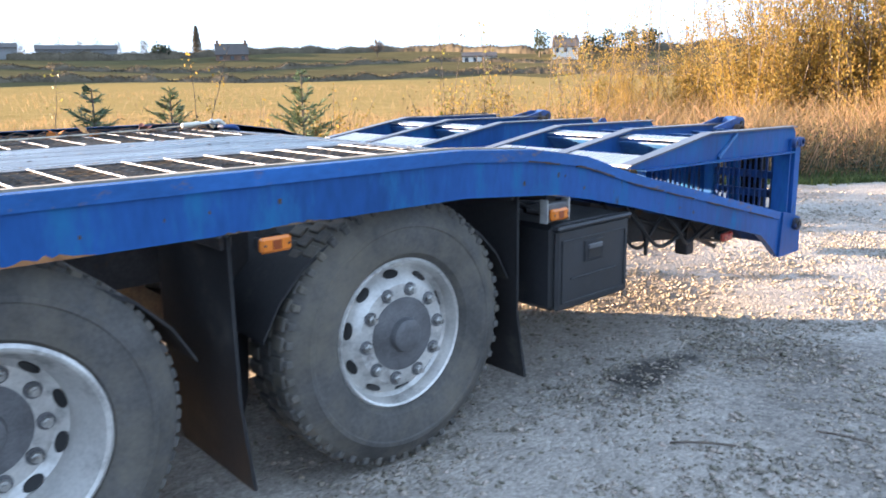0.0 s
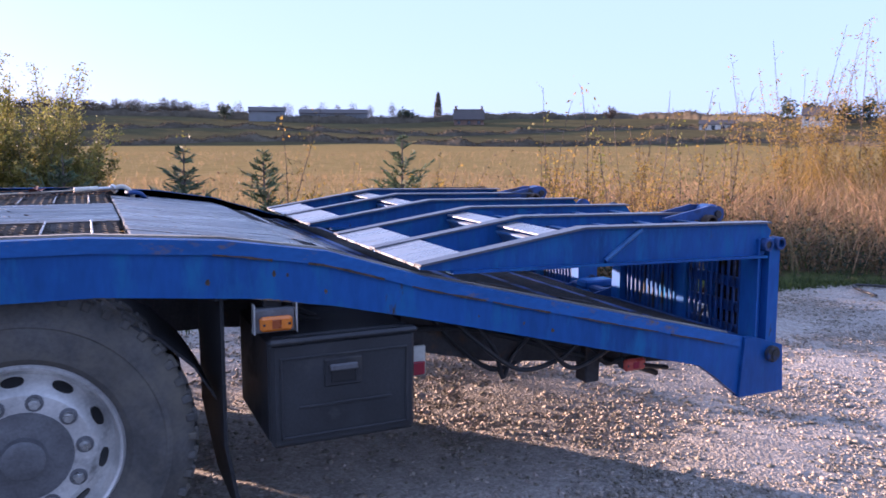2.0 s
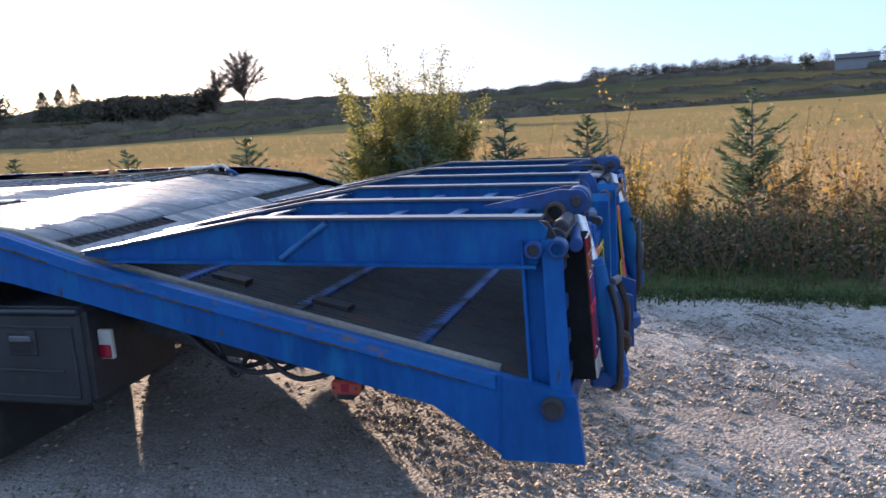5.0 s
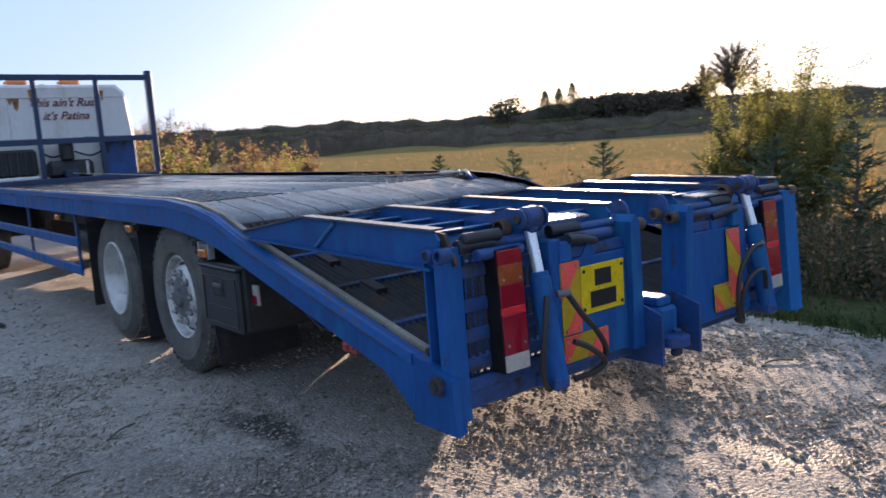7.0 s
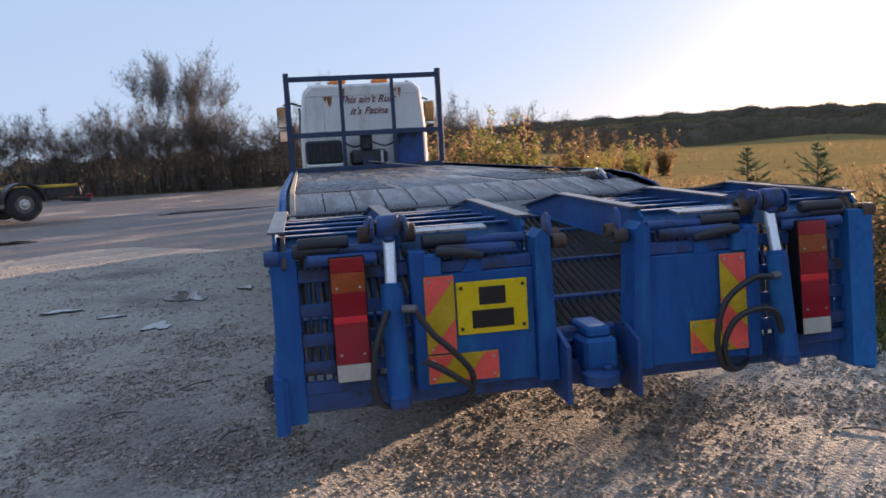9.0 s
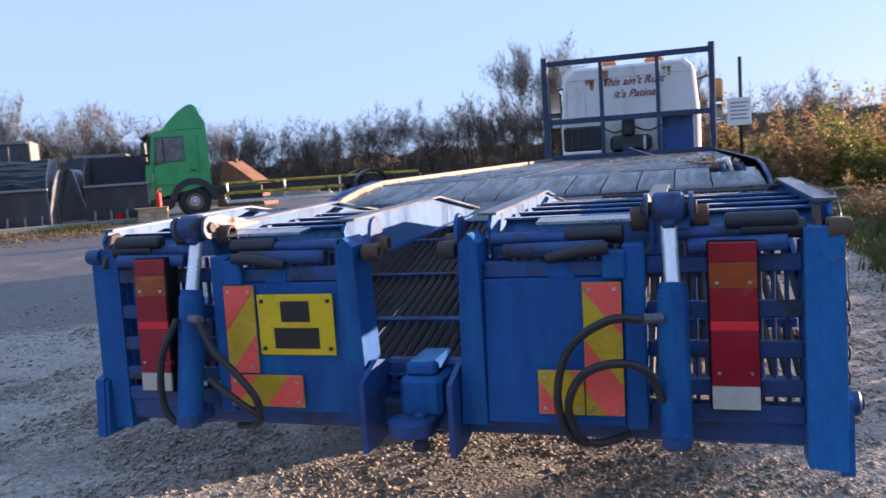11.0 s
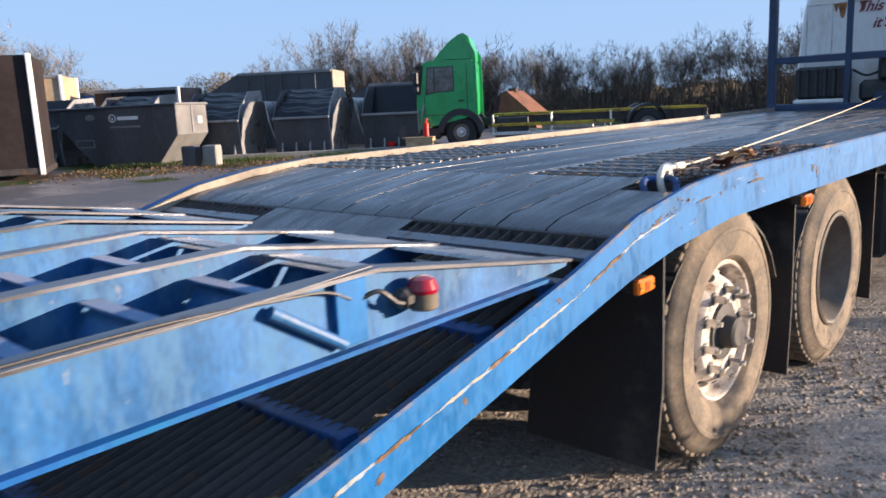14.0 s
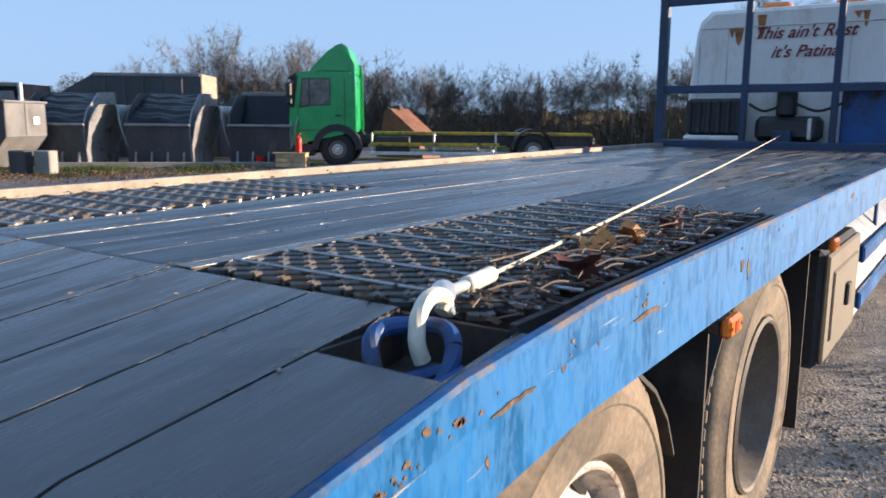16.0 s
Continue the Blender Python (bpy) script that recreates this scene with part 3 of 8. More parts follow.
patch("verge_grass", 42000, -1, 4.5, -9, 13, 0.13, 0.012, 0.6, GRASS, 11, -0.2, 1.0, "short green grass along the edge of the gravel")
r = np.random.default_rng(19)
fy = r.uniform(-7, 9, 16000)
fx = verge_x(fy) + r.normal(0.06, 0.10, 16000)
tagged(new("verge_fringe", quick_mesh("verge_fringe", *blades(fx, fy, land(fx, fy) - 0.01, 0.055 * r.uniform(0.4, 1.5, 16000), 0.012, r.uniform(0.4, 1.4, 16000), r), GRASS)), "low tufts of grass creeping over the gravel's edge", "grass", kind="stuff")
patch("weeds", 8000, 1.5, 7.5, -6, 12, 0.55, 0.014, 0.9, WEED, 12, 0.65, 3.4, "brown dead weeds behind the verge")
patch("weeds", 5000, 2.5, 7.5, -6, 12, 0.40, 0.03, 0.6, GRASS, 13, 0.9, 4.4, "low green weeds among dead stems")
patch("field_grass", 42000, 5, 30, -14, 26, 0.34, 0.014, 0.55, STRAW, 14, 3.2, 40, "dry golden grass of the open field")
patch("field_grass", 14000, 26, 90, -60, 80, 0.32, 0.035, 0.5, STRAW, 15, 3.2, 140, "dry golden grass of the open field")
patch("reeds", 24000, -2, 13, -17, -4.2, 0.95, 0.017, 0.6, REED, 16, 0.7, 9, "tall pinkish dry reeds beside the yard")
patch("reeds", 6000, 2, 16, -17, -2.0, 0.85, 0.016, 0.65, STRAW, 17, 1.0, 12, "tall golden dry grass beside the yard")
patch("verge_grass", 9000, -10, 3.5, 14, 34, 0.3, 0.03, 0.6, GRASS, 18, -0.1, 12, "rough grass past the end of the yard")


def leaf_cloud(points, size, r):
    """One small folded leaf at each point."""
    k = len(points)
    d = r.normal(size=(k, 3))
    d /= np.linalg.norm(d, axis=1)[:, None]
    e = np.cross(d, r.normal(size=(k, 3)))
    e /= np.linalg.norm(e, axis=1)[:, None]
    s = (size * r.uniform(0.6, 1.4, k))[:, None]
    p = np.asarray(points)
    v = np.stack([p, p + d * s * 0.5 + e * s * 0.28, p + d * s, p + d * s * 0.5 - e * s * 0.28], 1)
    return v.reshape(-1, 3), np.arange(4 * k).reshape(-1, 4)


def limb(v, f, p0, p1, r0, r1, n=4):
    """Adds one tapered piece of branch to the lists."""
    d = p1 - p0
    ln_ = np.linalg.norm(d)
    if ln_ < 1e-6:
        return
    d = d / ln_
    u = np.cross(d, (0.31, 0.17, 0.93))
    u /= np.linalg.norm(u)
    w = np.cross(d, u)
    k = len(v)
    for p, rr in ((p0, r0), (p1, r1)):
        for i in range(n):
            a = 2 * math.pi * i / n
            v.append(p + rr * (math.cos(a) * u + math.sin(a) * w))
    f += [(k + i, k + (i + 1) % n, k + n + (i + 1) % n, k + n + i) for i in range(n)]


def grow(v, f, tips, p, d, length, radius, depth, r, spread_=0.55, kids=3, up=0.15, n=4, taper=0.62):
    """A branching limb: bent pieces, each with side shoots."""
    steps = 3 if depth > 1 else 2
    for i in range(steps):
        q = p + d * length / steps
        r1 = radius * (1 - 0.35 * (i + 1) / steps)
        limb(v, f, p, q, radius * (1 - 0.35 * i / steps), r1, n if depth > 1 else 3)
        p = q
        if depth > 0 and (i > 0 or depth < 3):
            for _ in range(kids if i == steps - 1 else max(1, kids - 1)):
                e = d + r.normal(0, spread_, 3) + (0, 0, up)
                e /= np.linalg.norm(e)
                grow(v, f, tips, p, e, length * r.uniform(0.5, 0.78), r1 * taper, depth - 1, r, spread_, kids, up, n, taper)
        d = d + r.normal(0, 0.13, 3)
        d /= np.linalg.norm(d)
        if depth <= 1:
            tips.append(p)


BARK = mat("grey_bark", (0.105, 0.085, 0.07), 0.9, var=0.25, scale=6, fine=40, bump=0.4)
TWIG = mat("bare_twig", (0.12, 0.093, 0.075), 0.9, var=0.3, scale=2, fine=20, bump=0)
BIRCH_TWIG = mat("pale_birch_twig", (0.165, 0.150, 0.135), 0.9, var=0.25, scale=2, fine=20, bump=0)
GOLD_LEAF = mat("golden_leaf", (0.30, 0.205, 0.05), 0.6, var=0.15, scale=0.7, fine=10, bump=0, island=0.25, translucent=0.55)
OCHRE_LEAF = mat("ochre_leaf", (0.29, 0.185, 0.085), 0.7, var=0.25, scale=0.8, fine=10, bump=0, island=0.45, translucent=0.5)
WILLOW_LEAF = mat("yellow_green_leaf", (0.21, 0.20, 0.05), 0.6, var=0.25, scale=1.5, fine=10, bump=0, island=0.4, translucent=0.45)
NEEDLE = mat("conifer_needle", (0.085, 0.125, 0.062), 0.7, var=0.25, scale=3, fine=20, bump=0, island=0.35, translucent=0.2)
DARK_LEAF = mat("dark_evergreen_leaf", (0.035, 0.05, 0.026), 0.7, var=0.25, scale=1.0, fine=10, bump=0, island=0.35, translucent=0.15)
FAR_TWIG = mat("distant_winter_wood", (0.115, 0.095, 0.068), 0.95, var=0.2, scale=0.2, fine=2, bump=0, island=0.12, spec=0.0)


def arrays(v, f):
    return np.array(v), np.array(f)


def shrub_mesh(height, stems, depth, seed, base_r=0.03, flare=0.35, spread_=0.5, kids=3, up=0.2):
    r = np.random.default_rng(seed)
    v, f, tips = [], [], []
    for _ in range(stems):
        a = r.uniform(0, 2 * np.pi)
        d = np.array([flare * math.cos(a) * r.random(), flare * math.sin(a) * r.random(), 1.0])
        d /= np.linalg.norm(d)
        start = np.array([0.35 * math.cos(a) * r.random(), 0.35 * math.sin(a) * r.random(), -0.05])
        grow(v, f, tips, start, d, height * r.uniform(0.42, 0.55), base_r, depth, r, spread_, kids, up)
    return v, f, np.array(tips), r


def plant(name, wood, wood_mat, leaves, leaf_mat, at, label, category, group=""):
    """A tree or shrub: its wood and, where it has any, its crown of leaves."""
    ob = empty(name, None, at, label=label, category=category, group=group)
    part("trunk", quick_mesh("trunk", *wood, wood_mat), None, ob)
    if leaves is not None:
        part("crown", quick_mesh("crown", *leaves, leaf_mat), None, ob)
    return ob


def conifer(height, seed, at, label="small dark green conifer on the field's edge"):
    r = np.random.default_rng(seed)
    v, f, pts, dirs = [], [], [], []
    limb(v, f, np.array([0, 0, -0.05]), np.array([0.0, 0.0, height]), 0.03, 0.006, 6)
    z = 0.10
    nv, nf = [], []
    while z < height * 0.98:
        ln_ = 0.50 * height * (1 - z / height) ** 0.8 * r.uniform(0.45, 1.2) + 0.04
        for j in range(5):
            a = r.uniform(0, 2 * np.pi)
            d = np.array([math.cos(a), math.sin(a), 0.22 + 0.6 * r.random()])
            p0 = np.array([0, 0, z + r.uniform(-0.03, 0.03)])
            p1 = p0 + d * ln_ * r.uniform(0.7, 1.1)
            limb(v, f, p0, p1, 0.007, 0.002, 3)
            k = int(20 * ln_ / 0.4) + 6
            t = r.uniform(0.12, 1.02, k)
            base = p0 + (p1 - p0) * t[:, None]
            side = np.cross(d, (0, 0, 1)) * r.choice((-1, 1), k)[:, None] * r.uniform(0.3, 1.0, k)[:, None] + d * 0.7 + r.normal(0, 0.25, (k, 3))
            side /= np.linalg.norm(side, axis=1)[:, None]
            tip = base + side * (0.15 * (1.15 - 0.6 * t) * (0.5 + ln_))[:, None]
            wv = np.cross(side, r.normal(size=(k, 3)))
            wv /= np.linalg.norm(wv, axis=1)[:, None]
            nv.append(np.stack([base - wv * 0.010, base + wv * 0.010, tip + wv * 0.003, tip - wv * 0.003], 1).reshape(-1, 3))
        z += 0.085 + 0.05 * r.random()
    nv = np.concatenate(nv)
    return plant("conifer", arrays(v, f), BARK, (nv, np.arange(len(nv)).reshape(-1, 4)), NEEDLE, at, label, "tree", "young conifers along the field")


def stand(x, y, turn=0.0, dz=0.0):
    return pose(x, y, land1(x, y) + dz, 0, 0, turn)


for i, (x, y, h) in enumerate(((6.0, 1.70, 1.34), (6.2, 0.72, 1.3), (6.2, -1.15, 1.5), (6.6, 3.0, 1.3), (7.4, 4.2, 1.5), (8.2, 3.7, 1.7), (6.2, 5.4, 1.3), (6.4, 7.5, 1.2), (6.8, 10.0, 1.2))):
    conifer(h, 40 + i, stand(x, y, 40 * i))


def leafy(name, height, stems, depth, seed, at, wood_mat, leaf_mat, leaf_size, per_tip, scatter, label, group="", spray=0, spray_len=0.5, **kw):
    v, f, tips, r = shrub_mesh(height, stems, depth, seed, **kw)
    leaves = None
    if spray:
        k = np.repeat(np.arange(len(tips)), spray)
        base = tips[k]
        d = r.normal(0, 0.55, (len(k), 3)) + (0, 0, 0.75)
        d /= np.linalg.norm(d, axis=1)[:, None]
        tip = base + d * (spray_len * r.uniform(0.5, 1.2, len(k)))[:, None]
        w = np.cross(d, r.normal(size=(len(k), 3)))
        w *= 0.009 / np.linalg.norm(w, axis=1)[:, None]
        leaves = (np.stack([base - w, base + w, tip + 0.3 * w, tip - 0.3 * w], 1).reshape(-1, 3), np.arange(4 * len(k)).reshape(-1, 4))
        leaf_mat = wood_mat
    if per_tip:
        pts = np.repeat(tips, per_tip, 0) + r.normal(0, scatter, (len(tips) * per_tip, 3))
        pts = pts[pts[:, 2] > 0.15]
        leaves = leaf_cloud(pts, leaf_size, r)
    return plant(name, arrays(v, f), wood_mat, leaves, leaf_mat, at, label, "tree" if height > 3 else "shrub", group)


def wand_shrub(name, height, stems, seed, at, leaf_mat, leaf_size, leaves_per, label, group="", reach=0.6, flare=0.25, low=0.12, twigs=9, twig_mat=None, feather=1.1):
    """A clump of thin upright wands with short side twigs, leaves strung along them, thinning to bare tips."""
    r = np.random.default_rng(seed)
    v, f, pts, spine = [], [], [], []
    tv, tf = (v, f) if stems > 1 else ([], [])
    for _ in range(stems):
        a = r.uniform(0, 2 * np.pi)
        h = height * (r.uniform(0.5, 1.0) if stems > 1 else 0.97)
        p = np.array([reach * r.random() * math.cos(a), reach * r.random() * math.sin(a), -0.05])
        d = np.array([flare * math.cos(a) * r.random(), flare * math.sin(a) * r.random(), 1.0])
        n_ = 7
        for i in range(n_):
            d = d + r.normal(0, 0.06, 3)
            d /= np.linalg.norm(d)
            q = p + d * h / n_
            if stems > 1:
                limb(v, f, p, q, 0.0035 * h * (1 - 0.8 * i / n_) + 0.0015, 0.0035 * h * (1 - 0.8 * (i + 1) / n_) + 0.0015, 3)
            else:
                spine += [p, q] if i == 0 else [q]
            u = (i + 1) / n_
            if u > low:
                for _ in range(max(1, int(twigs * r.random() * (feather - u)) + 1)):
                    e = d + r.normal(0, 0.42, 3)
                    e /= np.linalg.norm(e)
                    ln_ = h * (0.05 + 0.16 * r.random()) * (1.25 - u)
                    s0 = p + (q - p) * r.random()
                    limb(tv, tf, s0, s0 + e * ln_, 0.003, 0.0012, 3)
                    k = r.poisson(leaves_per * (1.15 - 0.8 * u))
                    pts.append(s0 + e * ln_ * r.random((k, 1)) ** 0.7 + r.normal(0, 0.025 + 0.012 * h, (k, 3)))
            p = q
    pts = np.concatenate(pts)
    if stems == 1:
        # one tapering stem; its fine side twigs stay joined
        for i, c in enumerate(spine):
            k = 0.0035 * height * (1 - 0.8 * i / (len(spine) - 1)) + 0.0015
            v += [tuple(c + k * np.array([math.cos(2.094 * j), math.sin(2.094 * j), 0])) for j in range(3)]
        f += [(3 * i + j, 3 * i + (j + 1) % 3, 3 * i + 3 + (j + 1) % 3, 3 * i + 3 + j) for i in range(len(spine) - 1) for j in range(3)]
        tree = plant(name, arrays(v, f), twig_mat or TWIG, leaf_cloud(pts[pts[:, 2] > 0.05], leaf_size, r), leaf_mat, at, label, "shrub", group)
        fringe = new("twigs", quick_mesh("twigs", *arrays(tv, tf), TWIG))
        fringe.parent = tree
        tagged(fringe, kind="stuff")
        return tree
    return plant(name, arrays(v, f), twig_mat or TWIG, leaf_cloud(pts[pts[:, 2] > 0.05], leaf_size, r), leaf_mat, at, label, "tree" if height > 3 else "shrub", group)


# willow clump on the verge
for i, (x, y, h, n_, per, fl) in enumerate(((7.6, 3.1, 2.5, 20, 40, 0.42), (8.0, 3.9, 2.75, 20, 40, 0.42), (8.2, 3.3, 2.4, 18, 36, 0.45), (7.2, 2.95, 1.4, 18, 34, 0.55), (7.3, 3.9, 1.6, 18, 34, 0.6))):
    wand_shrub("willow_shrub", h, n_, 60 + i, stand(x, y), WILLOW_LEAF, 0.036, per, "yellow-green willow shrub with slender upright wands", "willow clump on the verge", 0.14, fl, 0.12, 15, None, 1.7)
# bushy yellowing saplings: x, y, height, stems, leaves, flare
for i, (x, y, h, m, n_, per, fl) in enumerate(((8.4, 2.7, 1.5, GOLD_LEAF, 7, 6, 0.3), (6.0, -0.4, 1.25, GOLD_LEAF, 10, 7, 0.35), (6.1, 0.22, 1.15, GOLD_LEAF, 8, 7, 0.35), (7.6, 0.2, 1.1, GOLD_LEAF, 6, 3, 0.3), (6.2, -1.55, 1.4, GOLD_LEAF, 10, 8, 0.35), (6.6, -2.2, 1.3, GOLD_LEAF, 8, 4, 0.3),
                                               (4.9, -2.7, 1.65, GOLD_LEAF, 11, 8, 0.42), (4.7, -3.1, 1.6, GOLD_LEAF, 11, 8, 0.42), (5.3, -3.3, 1.5, GOLD_LEAF, 10, 8, 0.45), (4.0, -2.9, 1.1, OCHRE_LEAF, 7, 3, 0.3), (5.2, -4.6, 1.7, GOLD_LEAF, 10, 7, 0.35), (4.6, -5.3, 1.7, GOLD_LEAF, 10, 7, 0.35),
                                               (6.4, -5.2, 1.9, GOLD_LEAF, 10, 6, 0.3), (3.6, -5.2, 1.4, OCHRE_LEAF, 8, 3, 0.3), (7.4, -6.4, 1.9, GOLD_LEAF, 9, 5, 0.3), (5.4, 4.8, 1.2, OCHRE_LEAF, 7, 3, 0.4), (5.2, 7.2, 1.2, GOLD_LEAF, 6, 3, 0.3), (4.6, 9.6, 1.3, OCHRE_LEAF, 7, 4, 0.4))):
    wand_shrub("sapling", h, n_, 80 + i, stand(x, y), m, 0.042, per, "bushy sapling with thin stems and yellowing leaves", "saplings on the verge", 0.12, fl, 0.12, 10, None, 1.3)
# single tall wands standing over them
for i, (x, y, h) in enumerate(((4.8, -2.55, 2.15), (4.85, -2.68, 2.0), (4.5, -3.05, 2.15), (4.45, -3.3, 1.95), (4.1, -3.75, 2.1), (3.8, -4.1, 2.1), (3.95, -4.0, 1.9), (3.6, -4.45, 2.1), (4.5, -5.3, 2.1), (4.2, -4.95, 2.0), (6.0, 0.52, 1.95), (6.15, 0.45, 1.85), (8.2, 1.6, 1.7))):
    wand_shrub("tall_sapling", h / 0.97, 1, 130 + i, stand(x, y), GOLD_LEAF if i % 3 else WILLOW_LEAF, 0.045, 5, "single tall sapling with a tuft of leaves at its tip", "tall saplings on the verge", 0.02, 0.05, 0.3, 7, None, 1.7)

# dark brambles and dead stems behind the verge
r = np.random.default_rng(31)
for material, count, seed_h in ((WEED, 42000, 0.42), (DARK_LEAF, 26000, 0.34), (OCHRE_LEAF, 9000, 0.45)):
    yy = r.uniform(-9, 13, count)
    xx = verge_x(yy) + 0.75 + 2.4 * r.random(count) ** 1.3
    lump = 0.55 + 0.45 * np.sin(2.1 * yy + 1.5 * np.sin(1.1 * xx)) * np.sin(1.7 * xx + 0.5)
    zz = land(xx, yy) + np.abs(r.normal(0, seed_h, count)) * lump
    tagged(new("brambles", quick_mesh("brambles", *leaf_cloud(np.stack([xx, yy, zz], -1), 0.04, r), material)), "tangled brown and green brambles behind the verge", "brambles", kind="stuff")

# tall golden thicket at the field's near corner
def rows_of(protos, spots):
    """Copies of a few plants, turned and scaled, at (x, y, scale)."""
    for i, (x, y, k) in enumerate(spots):
        copy_thing(protos[i % len(protos)], stand(x, y, 77 * i) @ Matrix.Scale(k, 4))


gold = [wand_shrub("golden_shrub", 4.3, 16, 100 + i, stand(9.5 - 2.2 * i, -12.0 - 0.7 * i, 50 * i), GOLD_LEAF, 0.052, 24, "tall shrub with golden autumn leaves", "golden thicket beside the yard", 0.9, 0.3, 0.1, 12) for i in range(4)]
spots = []
for i in range(44):
    t = (i + 0.5) / 44
    spots.append((10.0 - 11.5 * t + random.uniform(-1.1, 1.1), -12.2 - 3.2 * t + random.uniform(-1.9, 1.6), 0.30 + 0.86 * float(smoothstep(0.12, 0.5, t)) + random.uniform(-0.08, 0.16)))
rows_of(gold, spots)


# ---- the flatbed truck ----
truck = empty("flatbed_truck", label="blue beavertail flatbed truck with a white cab, parked on gravel", category="truck")


def deck_z(y):
    """Top of the flat deck, which climbs slightly to the cab."""
    return 1.135 + 0.006 * (y - 2.65)


RAIL_TOP = [(9.93, 1.212), (2.78, 1.166), (2.40, 1.140), (2.07, 1.088), (1.72, 0.978), (0.24, 0.612), (0.16, 0.59), (0.02, 0.55)]
RAIL_BOTTOM = [(0.0, 0.352), (0.25, 0.352), (0.38, 0.45), (0.47, 0.51), (1.73, 0.83), (2.05, 0.905), (2.33, 0.952), (2.76, 0.99), (9.93, 1.035)]
for s in (-1, 1):
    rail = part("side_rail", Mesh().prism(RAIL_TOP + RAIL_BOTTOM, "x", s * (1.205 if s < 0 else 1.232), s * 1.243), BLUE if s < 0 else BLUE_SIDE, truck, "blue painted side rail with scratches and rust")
    lip = RAIL_TOP[:5] + [(0.26, 0.617)]
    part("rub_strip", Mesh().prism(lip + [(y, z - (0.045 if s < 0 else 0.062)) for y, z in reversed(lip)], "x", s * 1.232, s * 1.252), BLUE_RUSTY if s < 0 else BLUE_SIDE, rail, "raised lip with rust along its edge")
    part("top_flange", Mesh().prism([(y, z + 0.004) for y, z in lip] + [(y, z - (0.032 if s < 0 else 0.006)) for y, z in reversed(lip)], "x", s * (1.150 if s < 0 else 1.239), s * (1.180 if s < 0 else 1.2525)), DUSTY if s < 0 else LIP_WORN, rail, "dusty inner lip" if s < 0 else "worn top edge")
    inside = RAIL_TOP[:5] + [(0.26, 0.617)]
    if s < 0:
        part("edge_strip", Mesh().prism([(y, z - 0.042) for y, z in inside] + [(y, z - 0.055) for y, z in reversed(inside)], "x", s * 1.158, s * 1.234), DARK_IRON, rail)
    rr = random.Random(70 + s)

    def fold(y, drop):
        return float(np.interp(y, [q[0] for q in reversed(RAIL_TOP)], [q[1] for q in reversed(RAIL_TOP)])) - drop

    y = 0.35
    if s < 0:
        while y < 9.5:
            ln_, hgt = rr.uniform(0.16, 0.34), rr.uniform(0.004, 0.007)
            if rr.random() < (0.85 if y < 2.4 else 0.5):
                pts = [(y + ln_ * k / 6, fold(y + ln_ * k / 6, 0.046)) for k in range(7)]
                part("rust_patch", Mesh().prism([(a, b + hgt * rr.uniform(0.2, 1.0)) for a, b in pts] + [(a, b - hgt * rr.uniform(0.1, 0.9)) for a, b in reversed(pts)], "x", s * 1.243, s * 1.2535), RUST_DARK, rail)
            y += ln_ + rr.uniform(0.01, 0.16)
    else:
        # rubbed fold of the lip: a pale ragged line, rusted through in stretches
        for y0, y1, hgt, rusty in ((0.30, 0.52, 0.004, 0), (0.50, 0.90, 0.010, 1), (0.88, 1.02, 0.007, 0), (1.0, 1.14, 0.008, 1), (1.12, 1.75, 0.0055, 0), (1.36, 1.45, 0.007, 1), (1.74, 2.32, 0.0042, 0), (1.80, 1.98, 0.008, 1), (2.45, 2.56, 0.005, 1), (2.9, 3.02, 0.006, 1)):
            n_ = max(8, int((y1 - y0) / 0.014))
            pts = [(y0 + (y1 - y0) * k / n_, fold(y0 + (y1 - y0) * k / n_, 0.062)) for k in range(n_ + 1)]
            env = [min(1.0, 5.0 * k / n_ + 0.15, 5.0 * (n_ - k) / n_ + 0.15) for k in range(n_ + 1)]
            up = [(p_, q_ + hgt * e_ * rr.uniform(0.35, 1.1)) for (p_, q_), e_ in zip(pts, env)]
            down = [(p_, q_ - hgt * e_ * rr.uniform(0.1, 1.2)) for (p_, q_), e_ in zip(pts, env)]
            part("rust_patch" if rusty else "worn_paint", Mesh().prism(up + down[::-1], "x", s * 1.243, s * (1.2545 if rusty else 1.2535)), RUST_LINE if rusty else PAINT_WEAR, rail)
        # flaked corner at the bend, and rust run down from brackets
        for yc, drop, half, tall in ((3.62, 0.06, 0.018, 0.05), (3.68, 0.10, 0.012, 0.03), (0.42, 0.13, 0.022, 0.03), (5.35, 0.05, 0.05, 0.012), (1.02, 0.11, 0.014, 0.012)):
            ring_ = []
            for a in np.arange(0, 6.28, 0.33):
                yy = yc + half * rr.uniform(0.55, 1.15) * math.cos(a)
                ring_.append((yy, fold(yy, drop) + tall * rr.uniform(0.45, 1.15) * math.sin(a)))
            part("rust_patch", Mesh().prism(ring_, "x", s * 1.2425, s * (1.2535 if drop < 0.06 else 1.2445)), RUST_LINE, rail)
        # speckled rust breaking through under the worn edge
        for yc, drop, wide, tall, count in ((2.24, 0.050, 0.09, 0.010, 26), (2.40, 0.036, 0.06, 0.014, 10), (2.14, 0.058, 0.05, 0.007, 12), (2.68, 0.05, 0.02, 0.012, 3), (2.95, 0.03, 0.14, 0.012, 5), (1.62, 0.04, 0.12, 0.018, 8), (3.9, 0.03, 0.25, 0.015, 8), (0.75, 0.075, 0.15, 0.012, 12)):
            speck = Mesh()
